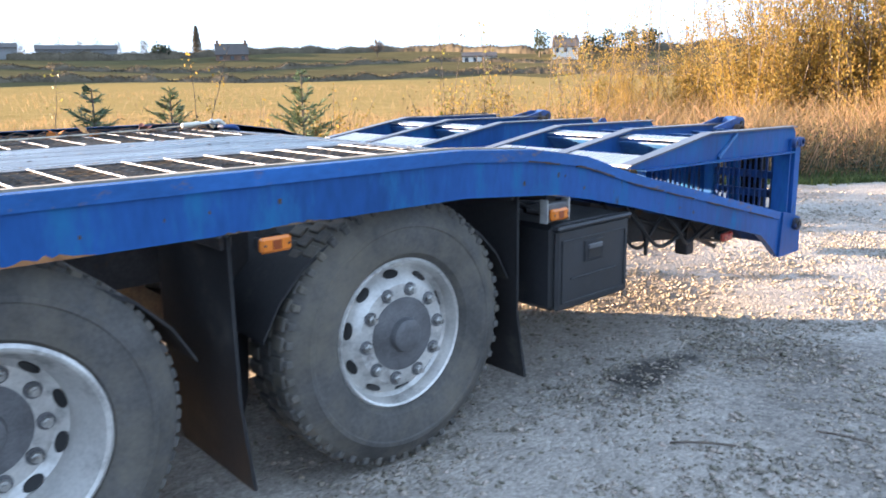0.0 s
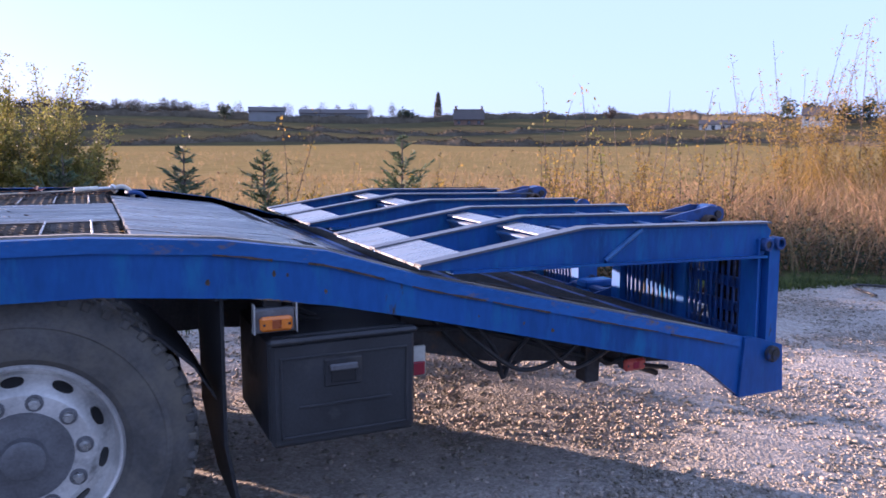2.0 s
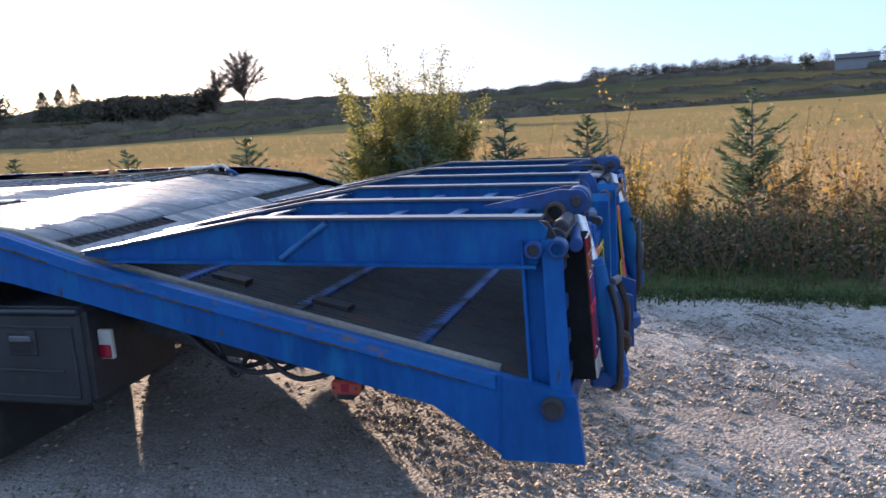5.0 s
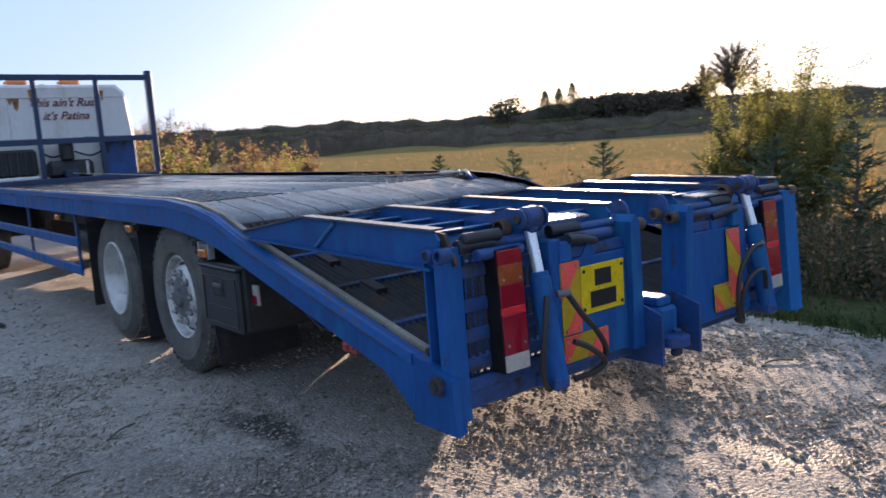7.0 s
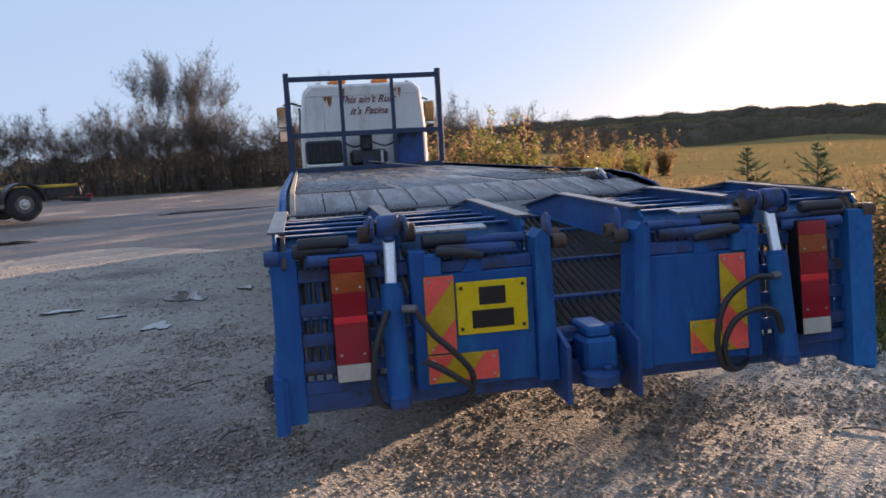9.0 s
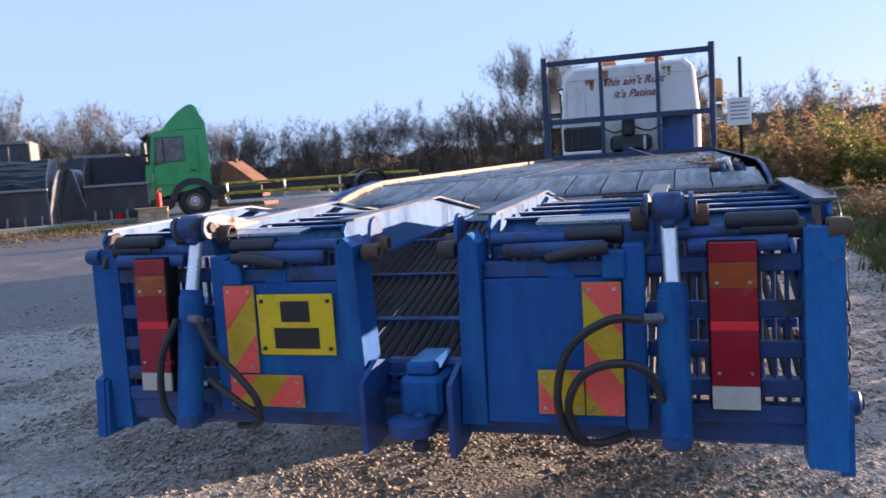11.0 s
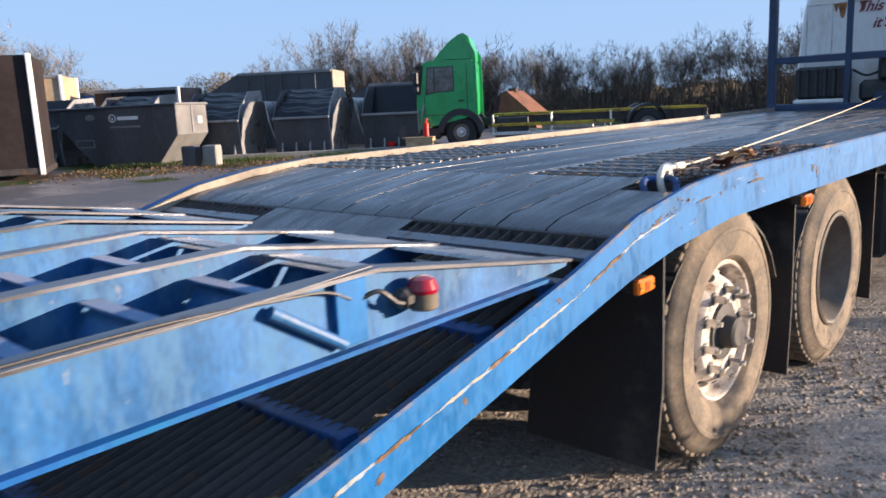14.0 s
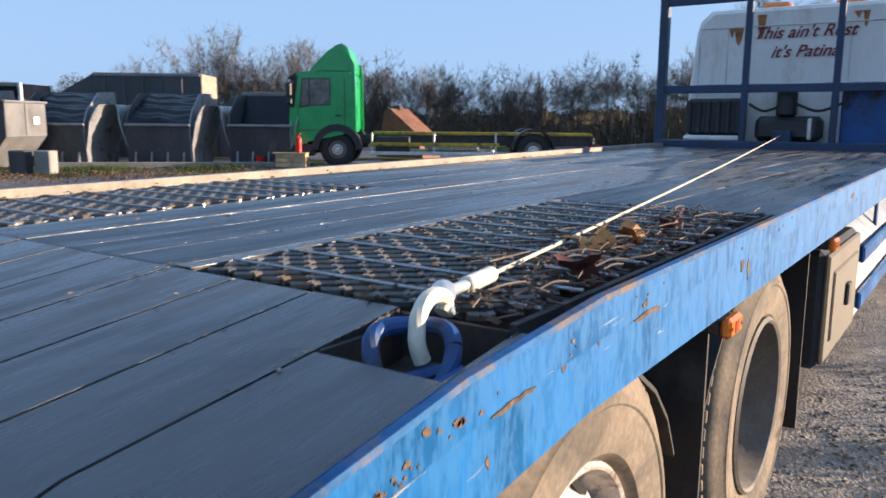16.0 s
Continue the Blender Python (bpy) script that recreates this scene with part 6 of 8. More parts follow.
# headboard
head = empty("headboard", truck, label="navy steel headboard frame behind the cab")
for s in (-1, 1):
    part("post", Mesh().box(s * 1.18, s * 1.27, 9.93, 10.03, 1.10, 2.76, 0.01), NAVY, head)
for x in (-0.37, 0.46):
    part("bar", Mesh().box(x - 0.03, x + 0.03, 9.94, 10.0, 1.2, 2.67, 0.006), NAVY, head)
for z in (1.77, 2.66):
    part("rail", Mesh().box(-1.18, 1.18, 9.945, 9.995, z - 0.04, z + 0.04, 0.006), NAVY, head)
part("sill", Mesh().box(-1.24, 1.24, 9.9, 10.04, 1.12, 1.25, 0.01), NAVY, head)

# cab
cab = empty("cab", truck, label="white lorry cab with rust streaks and maroon lettering")
g = Mesh()
secs = []
for y, inset in ((10.30, 0.05), (10.34, 0.012), (10.40, 0.0), (11.9, 0.0), (12.15, 0.03), (12.25, 0.10)):
    i = inset
    secs.append([(x, y, z) for x, z in ((-1.06 + i, 1.05), (-1.06 + i, 1.75), (-1.0 + i, 2.38), (-0.97 + i, 2.50 - i), (-0.86 + i, 2.60 - i), (0.86 - i, 2.60 - i), (0.97 - i, 2.50 - i), (1.0 - i, 2.38), (1.06 - i, 1.75), (1.06 - i, 1.05))])
k = len(secs[0])
g.add([p for sct in secs for p in sct], [[j * k + a, j * k + (a + 1) % k, (j + 1) * k + (a + 1) % k, (j + 1) * k + a] for j in range(len(secs) - 1) for a in range(k)] + [list(range(k)), list(range((len(secs) - 1) * k, len(secs) * k))])
part("shell", g, WHITE_CAB, cab)
for x0, x1, z0, z1 in ((-0.95, 0.95, 2.40, 2.412), (-0.95, 0.95, 1.82, 1.834), (-0.66, -0.648, 1.83, 2.40), (0.50, 0.512, 1.83, 2.40), (-0.95, -0.938, 1.2, 2.4)):
    part("back_seam", Mesh().box(x0, x1, 10.292, 10.31, z0, z1, 0.003), RIM, cab)
for x, z0, z1, w in ((-0.55, 2.22, 2.40, 0.05), (-0.33, 2.28, 2.52, 0.045), (0.62, 2.34, 2.5, 0.03), (-0.62, 2.30, 2.40, 0.03), (0.55, 2.43, 2.5, 0.04)):
    part("rust_streak", Mesh().prism([(x - w, z1), (x + w, z1), (x + 0.6 * w, z0 + 0.05), (x + 0.15 * w, z0), (x - 0.4 * w, z0 + 0.03)], "y", 10.2955, 10.303), RUST_STREAK, cab)
for text, x, z, size in (("This ain't Rust", 0.07, 2.28, 0.165), ("it's Patina", 0.09, 2.09, 0.165)):
    fc = bpy.data.curves.new("lettering", "FONT")
    fc.body, fc.size, fc.align_x, fc.extrude, fc.shear, fc.offset = text, size, "CENTER", 0.002, 0.38, 0.002
    fo = bpy.data.objects.new("lettering", fc)
    scene.collection.objects.link(fo)
    bpy.context.view_layer.update()
    me = bpy.data.meshes.new_from_object(fo)
    bpy.data.objects.remove(fo)
    me.materials.clear()
    me.materials.append(MAROON)
    lt = new("lettering", me)
    lt.parent = cab
    lt.matrix_basis = Matrix.Translation((x, 10.290, z)) @ pose(0, 0, 0, 90, 0, 0)
for s in (-1, 1):
    part("side_window", Mesh().prism([(11.3, 1.75), (12.0, 1.75), (11.95, 2.3), (11.3, 2.3)], "x", s * 1.02, s * 1.065), GLASS, cab)
    arm = part("mirror_arm", Mesh().tube([(s * 1.0, 11.7, 2.35), (s * 1.2, 11.75, 2.42), (s * 1.33, 11.75, 2.38)], 0.018), BLACK, cab)
    part("mirror_housing", Mesh().box(s * 1.25, s * 1.45, 11.72, 11.80, 1.98, 2.36, 0.03).box(s * 1.26, s * 1.44, 11.72, 11.80, 1.72, 1.94, 0.03), BLACK, cab)
    part("mirror", Mesh().prism([(11.69, 2.34), (11.716, 2.0), (11.722, 2.0), (11.722, 2.34)], "x", s * 1.268, s * 1.432), MIRROR, cab)
    part("mirror", Mesh().prism([(11.70, 1.92), (11.716, 1.74), (11.722, 1.74), (11.722, 1.92)], "x", s * 1.278, s * 1.422), MIRROR, cab)
part("windscreen", Mesh().prism([(-0.92, 1.75), (0.92, 1.75), (0.86, 2.4), (-0.86, 2.4)], "y", 12.22, 12.262), GLASS, cab)
part("light_bar", Mesh().box(-0.5, 0.5, 11.0, 11.2, 2.60, 2.65, 0.02), WHITE_CAB, cab)
for x in (-0.36, 0.38):
    part("beacon", Mesh().box(x - 0.15, x + 0.15, 11.0, 11.2, 2.65, 2.735, 0.03), AMBER, cab, "amber roof beacon")
# unseen engine, front guards and wings, added to block sun beneath the cab
part("engine", Mesh().box(-0.40, 0.40, 10.1, 12.0, 0.48, 0.95, 0.06), DARK_IRON, cab)
for s in (-1, 1):
    arch = [(0.66 * math.cos(radians(a)) + 10.75, 0.46 + 0.58 * math.sin(radians(a))) for a in range(10, 171, 16)]
    part("mudguard", Mesh().prism(arch + [(yy, zz - 0.015) for yy, zz in reversed(arch)], "x", s * 0.62, s * 1.12), RUBBER, cab)
    part("inner_wing", Mesh().prism(arch, "x", s * 0.60, s * 0.62), RUBBER, cab)
part("front_bumper", Mesh().box(-1.1, 1.1, 11.9, 12.3, 0.4, 1.05, 0.06), WHITE_CAB, cab)
part("side_step", Mesh().box(-1.08, 1.08, 11.3, 11.9, 0.45, 1.04, 0.04), WHITE_CAB, cab)
part("air_intake", Mesh().box(-1.0, -0.4, 10.10, 10.28, 1.30, 1.68, 0.04), BLACK, cab, "black ribbed air intake")
for i in range(6):
    part("intake_rib", Mesh().box(-0.985 + 0.1 * i, -0.925 + 0.1 * i, 10.075, 10.12, 1.32, 1.66, 0.012), BLACK, cab)
part("intake_tray", Mesh().box(-1.0, -0.4, 10.05, 10.28, 1.24, 1.30, 0.02), WHITE_CAB, cab)
part("oil_tank", Mesh().box(-0.28, 0.34, 10.06, 10.28, 1.25, 1.50, 0.05).rod((0.0, 10.15, 1.5), (0.0, 10.15, 1.75), 0.10, 16, bevel=0.02), BLACK, cab)
part("tank_strap", Mesh().box(0.22, 0.26, 10.045, 10.07, 1.27, 1.48, 0.008), ZINC, cab)
part("stack_box", Mesh().box(0.50, 0.97, 10.08, 10.28, 1.20, 1.80, 0.02), BLUE_DARK, cab)
part("chassis_cover", Mesh().box(-1.0, 1.0, 10.05, 12.0, 0.95, 1.06, 0.02), BLACK, cab)
for k, pts in enumerate(([(-0.35, 10.1, 1.62), (-0.2, 10.08, 1.55), (-0.05, 10.1, 1.6)], [(0.1, 10.1, 1.62), (0.3, 10.08, 1.55), (0.5, 10.1, 1.62)])):
    part("air_line", Mesh().tube(pts, 0.014), HOSE, cab)

# ---- things lying on the deck ----
HOOK_U, HOOK_W = Vector((0.81, 0.59, 0)), Vector((-0.59, 0.81, 0))


def hook_at(u, w, z):
    return Vector((1.07, 2.52, z)) + u * HOOK_U + w * HOOK_W


part("pocket_edge", Mesh().prism([(2.37, 1.09), (2.66, 1.125), (2.66, 1.085), (2.37, 1.05)], "x", 1.168, 1.228), BOARD, truck)
part("hook_pocket", Mesh().prism([(2.46, 1.03), (2.648, 1.055), (2.648, 1.047), (2.46, 1.022)], "x", 0.97, 1.165).box(0.967, 0.973, 2.46, 2.648, 1.03, 1.112, 0.002).box(0.967, 1.165, 2.642, 2.648, 1.06, 1.13, 0.002), DARK_IRON, truck, "dark pocket sunk into the deck")
hook = empty("tow_hook", None, label="white painted winch hook caught in a blue steel ring", category="hook")
HOOK_WHITE = mat("white_hook_paint", (0.62, 0.58, 0.48), 0.45, var=0.1, scale=20, second=(0.3, 0.25, 0.2), amount=0.36)
part("hook_bow", Mesh().tube([hook_at(*p) for p in ((0.026, 0.0, 1.098), (0.018, 0.0, 1.125), (0.020, 0.02, 1.156), (0.033, 0.045, 1.176), (0.048, 0.07, 1.176), (0.060, 0.09, 1.163), (0.054, 0.08, 1.147))], 0.0125, 10), HOOK_WHITE, hook)
part("hook_eye", Mesh().lathe([(0.008, -0.011), (0.020, -0.007), (0.020, 0.007), (0.008, 0.011)], Matrix.Translation(hook_at(0.055, 0.10, 1.172)) @ pose(0, 0, 0, 70, 0, 40), 16), ZINC, hook)
part("shank", Mesh().rod(hook_at(0.055, 0.10, 1.172), (1.045, 2.72, 1.170), 0.009, 10, bevel=0.002), ZINC, hook)
part("sleeve", Mesh().rod((1.047, 2.71, 1.170), (1.02, 2.83, 1.166), 0.0145, 14, bevel=0.003), HOOK_WHITE, hook, "cream rope sleeve")
part("safety_latch", Mesh().box(-0.004, 0.004, -0.022, 0.022, -0.006, 0.006, 0.002, Matrix.Translation(hook_at(0.066, 0.09, 1.158)) @ pose(0, 0, 0, 40, 20, 60)), ZINC, hook)
ring = [hook_at(0.012 + 0.056 * math.cos(radians(a)), -0.02 + 0.045 * math.sin(radians(a)), 1.113 + 0.042 * math.sin(radians(a)) + 0.012 * math.cos(radians(2 * a))) for a in range(0, 361, 20)]
part("steel_ring", Mesh().tube(ring, 0.0125, 10), BLUE_DARK, hook, "blue steel ring")
link = [hook_at(0.03 + 0.046 * math.cos(radians(a)), -0.045 + 0.03 * math.sin(radians(a)), 1.083 + 0.012 * math.cos(radians(a))) for a in range(0, 361, 20)]
part("chain_link", Mesh().tube(link, 0.0115, 8), BLUE_DARK, hook)
rope_pts = [(1.03, 2.79, 1.167), (0.955, 3.14, 1.158), (0.82, 3.95, 1.159), (0.65, 5.2, 1.185), (0.40, 7.0, 1.225), (0.05, 9.6, 1.30), (0.0, 9.95, 1.31)]
tagged(part("winch_rope", Mesh().tube(rope_pts, 0.0042, 8), ROPE), "pale winch rope stretched along the deck", "rope")
part("rope_fairlead", Mesh().box(-0.09, 0.09, 9.96, 10.06, 1.20, 1.36, 0.01), NAVY, truck)

# grit, straw and crumbs of dead leaf blown along the deck
r = np.random.default_rng(91)
n_ = 2600
seam = -1.16 + board_w * r.integers(1, 12, n_)
gy_ = 2.2 + 7.5 * r.random(n_)
held = np.sin(5.3 * gy_ + 9.0 * seam) * np.sin(2.1 * gy_ - 4.0 * seam) + 0.5 * np.sin(13.0 * gy_ + seam) > 0.25
gx_, gy_ = seam[held] + r.normal(0, 0.005, held.sum()), gy_[held]
loose = 170
gx_, gy_ = np.concatenate([gx_, r.uniform(-1.1, 1.1, loose)]), np.concatenate([gy_, 4.2 + 5.4 * r.random(loose)])
ok = ~((np.abs(gx_) > 0.43) & (gy_ > 2.65) & (gy_ < 4.28))
gx_, gy_ = gx_[ok], gy_[ok]
gz_ = np.where(gy_ < 2.65, 1.062 + (gy_ - 2.06) * 0.1237, deck_z(gy_)) + 0.003
lv, lf = leaf_cloud(np.stack([gx_, gy_, gz_], -1), 0.014, r)
lv = lv.reshape(-1, 4, 3)
lv[:, :, 2] = lv[:, :1, 2] + 0.25 * np.abs(lv[:, :, 2] - lv[:, :1, 2])
STRAW_BIT = mat("straw_crumb", (0.26, 0.19, 0.12), 0.8, var=0.3, scale=8, fine=60, bump=0, island=0.55)
tagged(new("deck_litter", quick_mesh("deck_litter", lv.reshape(-1, 3), lf, STRAW_BIT)), "straw and crumbs of dead leaf lodged in the deck's seams", "litter", kind="stuff")


# ---- hedges, trees and the far side ----
bare = [leafy("hedge_shrub", 4.1, 5, 3, 200 + i, stand(-2.0 - 2.6 * i, 46.6 - 0.3 * i), TWIG, DARK_LEAF, 0.1, 0, 0.1, "bare leafless hawthorn in the boundary hedge", "bare boundary hedge", spray=5, spray_len=0.5, base_r=0.045, flare=0.5, spread_=0.5, kids=2, up=0.25) for i in range(4)]
HEDGE = [(1.5, 47.5), (-4, 47), (-16, 44), (-28, 37), (-35.5, 27)]
spots = []
for (xa, ya), (xb, yb) in zip(HEDGE, HEDGE[1:]):
    ln_ = math.hypot(xb - xa, yb - ya)
    for j in range(int(ln_ / 1.25)):
        t = (j + random.random() * 0.6) * 1.25 / ln_
        tall = 1.25 if xa < -45 else 1.0
        spots.append((xa + (xb - xa) * t + random.uniform(-0.5, 0.5), ya + (yb - ya) * t + random.uniform(-0.7, 0.7), tall * random.uniform(0.66, 1.08)))
rows_of(bare, spots)
# tangled foot of the hedge
r = np.random.default_rng(5)
pts = []
for (xa, ya), (xb, yb) in zip(HEDGE, HEDGE[1:]):
    k = int(170 * math.hypot(xb - xa, yb - ya) / 10)
    t = r.random(k)
    x, y = xa + (xb - xa) * t + r.normal(0, 0.5, k), ya + (yb - ya) * t + r.normal(0, 0.5, k)
    pts.append(np.stack([x, y, land(x, y) + np.abs(r.normal(0, 0.45, k))], -1))
tangle = []
for (xa, ya), (xb, yb) in zip(HEDGE, HEDGE[1:]):
    k = int(1400 * math.hypot(xb - xa, yb - ya) / 10)
    t = r.random(k)
    x, y = xa + (xb - xa) * t + r.normal(0, 0.6, k), ya + (yb - ya) * t + r.normal(0, 0.6, k)
    thick = 0.5 + 0.5 * np.sin(0.9 * x + 1.3 * y) * np.sin(0.37 * x - 0.6 * y)
    ok = r.random(k) < 0.25 + 0.75 * thick
    tangle.append(np.stack([x, y, land(x, y) + 0.1 + np.abs(r.normal(0, 1.0, k))], -1)[ok])
stems = []
for (xa, ya), (xb, yb) in zip(HEDGE, HEDGE[1:]):
    k = int(1500 * math.hypot(xb - xa, yb - ya) / 10)
    t = r.random(k)
    stems.append((xa + (xb - xa) * t + r.normal(0, 0.45, k), ya + (yb - ya) * t + r.normal(0, 0.45, k)))
hx, hy = np.concatenate([a for a, _ in stems]), np.concatenate([b for _, b in stems])
hh = (2.2 + 0.5 * np.sin(0.7 * hx + 0.4 * hy)) * r.uniform(0.55, 1.25, len(hx))
tagged(new("hedge_stems", quick_mesh("hedge_stems", *blades(hx, hy, land(hx, hy) - 0.05, hh, 0.045, r.uniform(0.0, 0.28, len(hx)), r, 3), TWIG)), "close upright bare stems of the boundary hedge", "hedge", kind="stuff")
tagged(new("hedge_tangle", quick_mesh("hedge_tangle", *leaf_cloud(np.concatenate(tangle), 0.2, r), TWIG)), "dark tangle of twigs in the hedge", "hedge", kind="stuff")
tagged(new("hedge_foot", quick_mesh("hedge_foot", *leaf_cloud(np.concatenate(pts), 0.32, r), OCHRE_LEAF)), "dark bramble tangle at the foot of the hedge", "hedge", kind="stuff")

for i, (x, y, h) in enumerate(((-9.9, 51.5, 6.6), (-7.9, 52.0, 6.3), (0.6, 60, 5.6))):
    leafy("birch", h, 5, 4, 300 + i, stand(x, y), BIRCH_TWIG, None, 0.1, 0, 0.1, "leafless silver birch behind the hedge", "birches", spray=4, spray_len=0.55, base_r=0.05, flare=0.22, spread_=0.26, kids=2, up=0.4)
big_bare = [leafy("bare_tree", 5.4, 5, 3, 320 + i, stand(-33 - 2.5 * i, 36 - 3.5 * i), BIRCH_TWIG, None, 0.1, 0, 0.1, "leafless broad tree behind the skips", "bare trees behind the yard", spray=7, spray_len=0.65, base_r=0.075, flare=0.5, spread_=0.42, kids=2, up=0.3) for i in range(2)]
rows_of(big_bare, [(-30, 40, 0.75), (-35.5, 31.0, 0.7), (-37, 14.8, 0.85), (-39, 12.5, 0.95), (-41, 17.0, 0.75), (-27, 42, 0.7), (-32.5, 37.5, 0.66), (-33.5, 33.8, 0.7)])

# autumn hedge and shrubs beside the cab
rows_of(bare, [(4.6, 29.0, 0.75), (8.2, 31.0, 0.7), (11.5, 33.0, 0.6), (6.0, 33.0, 0.8), (14.5, 36.0, 0.6), (3.0, 31.0, 0.7)])
autumn = [wand_shrub("autumn_shrub", 2.3, 14, 340 + i, stand(3.4 + 1.6 * i, 17.5 + 0.8 * i), (OCHRE_LEAF, WILLOW_LEAF, OCHRE_LEAF)[i], 0.08, 22, "shrub with brown and ochre autumn leaves", "autumn hedge beside the cab", 0.25, 0.5, 0.1, 11) for i in range(3)]
rows_of(autumn, [(2.9, 19.0, 0.62), (4.3, 20.2, 1.2), (5.6, 20.6, 1.3), (7.0, 19.0, 0.9), (6.4, 16.5, 0.7), (8.6, 21.0, 1.0), (3.6, 23.0, 1.15), (2.7, 22.6, 0.9), (5.0, 23.5, 1.35), (1.8, 24.0, 1.4), (10.5, 23.5, 0.9), (12.5, 27, 1.0), (15, 30, 1.0)])
rows_of(gold, [(7.6, 18.8, 0.5)])


def far_clump(name, spots, size, material, label, seed, leaf, per):
    """Distant trees or hedges as many small clumps with an uneven outline."""
    r = np.random.default_rng(seed)
    allp = []
    for x, y, rad, h in spots:
        k = per
        a = r.normal(size=(k, 3))
        a /= np.linalg.norm(a, axis=1)[:, None]
        d = r.random((k, 1)) ** 0.45
        p = a * d * np.array([rad, rad, h / 2]) + (x, y, land1(x, y) + h / 2)
        allp.append(p)
    v, f = leaf_cloud(np.concatenate(allp), leaf, r)
    return tagged(new(name, quick_mesh(name, v, f, material)), label, "wood", kind="stuff")


def polar(az, d, ex=-3.0, ey=0.0):
    return ex + d * math.sin(radians(az)), ey + d * math.cos(radians(az))


def far_bank(name, d0, h0, wide, wobble, seed, label, low, high, extra=lambda az: 0.0):
    """A distant hedge or wood as one lumpy body with an uneven top."""
    r = np.random.default_rng(seed)
    az = np.arange(low, high, 0.11)
    n_ = len(az)
    h = h0 * (0.75 + 0.25 * np.sin(az * 1.9) * np.sin(az * 0.63 + seed)) + r.normal(0, 0.035 * h0, n_) + np.array([extra(a) for a in az])
    d = d0 + wobble * np.sin(az * 0.19 + seed)
    sec = []
    for off_, k in ((-wide, 0.0), (-wide * 0.9, 0.55), (-wide * 0.4, 0.92), (0.0, 1.0), (wide * 0.6, 0.8), (wide, 0.0)):
        dd = d + off_ + r.normal(0, 0.06 * wide, n_)
        x, y = -3.0 + dd * np.sin(np.radians(az)), dd * np.cos(np.radians(az))
        sec.append(np.stack([x, y, land(x, y) - 0.4 + (h + 0.4) * k * (1 + r.normal(0, 0.025, n_))], -1))
    v = np.stack(sec, 1)
    k = v.shape[1]
    i, j = np.meshgrid(np.arange(n_ - 1), np.arange(k - 1), indexing="ij")
    q = np.stack([i * k + j, (i + 1) * k + j, (i + 1) * k + j + 1, i * k + j + 1], -1).reshape(-1, 4)
    bank = new(name, quick_mesh(name, v.reshape(-1, 3), q, FAR_TWIG))
    bank.data.polygons.foreach_set("use_smooth", [True] * len(bank.data.polygons))
    # loose twiggy outline over the body
    m = 30
    i = np.repeat(np.arange(n_), m)
    u = r.random(len(i)) ** 0.6
    dd = d[i] + r.normal(0, 0.5 * wide, len(i))
    x, y = -3.0 + dd * np.sin(np.radians(az[i])) + r.normal(0, 0.3, len(i)), dd * np.cos(np.radians(az[i])) + r.normal(0, 0.3, len(i))
    top = land(x, y) + h[i] * (0.15 + 1.05 * u)
    fuzz = new(name, quick_mesh(name, *leaf_cloud(np.stack([x, y, top], -1), 0.36, r), FAR_TWIG))
    tagged(fuzz, "loose twigs over a distant winter hedge", "hedge", kind="stuff")
    return tagged(bank, label, "hedge", kind="stuff")


far_bank("far_hedge", 180, 2.4, 2.5, 9, 1, "dark winter hedge along the far side of the field", 5, 152, lambda az: 1.6 if 8 < az < 42 else -0.7 if az > 82 else 0.0)
far_bank("far_hedge", 214, 2.6, 3.0, 10, 2, "dark hedge part way up the hill", 5, 152, lambda az: -1.3 * smoothstep(75, 85, az))
far_bank("far_hedge", 258, 2.4, 3.0, 16, 3, "dark winter hedge along the ridge", 5, 152, lambda az: 3.0 * math.exp(-((az - 52) / 6) ** 2))
spots = [(*polar(az, 235 + random.uniform(-6, 6)), 2.6, h) for az, h in [(49.7 + 0.32 * i, 5.6 + 0.055 * i + 1.0 * random.random()) for i in range(26)]]
far_clump("ridge_wood", spots, 1.0, FAR_TWIG, "dark wood on the ridge", 23, 1.0, 320)
spots = [(*polar(az + random.uniform(-0.15, 0.15), 292 + random.uniform(-8, 8)), random.uniform(1.8, 2.8), random.uniform(4.5, 7.0)) for az in np.arange(84.5, 96.5, 0.42)]
far_clump("hilltop_wood", spots, 1.0, FAR_TWIG, "row of winter trees along the hilltop", 24, 0.45, 900)
spots = [(*polar(az + random.uniform(-0.3, 0.3), 330), random.uniform(1.7, 2.6), random.uniform(6.0, 8.0)) for az in np.arange(96.5, 111, 1.15)]
far_clump("hilltop_wood", spots, 1.0, FAR_TWIG, "scattered pale winter trees beyond the sheds", 25, 0.4, 650)
far_bank("far_hedge", 130, 2.6, 3.0, 12, 4, "dark hedges beyond the yard", -118, 5, lambda az: 2.0 * math.exp(-((az + 60) / 7) ** 2))
spots = [(*polar(-56 - 0.85 * i + random.uniform(-0.4, 0.4), 120 + random.uniform(-8, 8)), random.uniform(2.4, 4.2), random.uniform(5.0, 8.0)) for i in range(29)]
far_clump("brown_wood", spots, 1.0, mat("brown_far_wood", (0.17, 0.125, 0.065), 0.9, var=0.2, scale=0.3, fine=3, bump=0, island=0.2, translucent=0.3), "brown autumn wood beyond the skips", 26, 0.22, 4200)

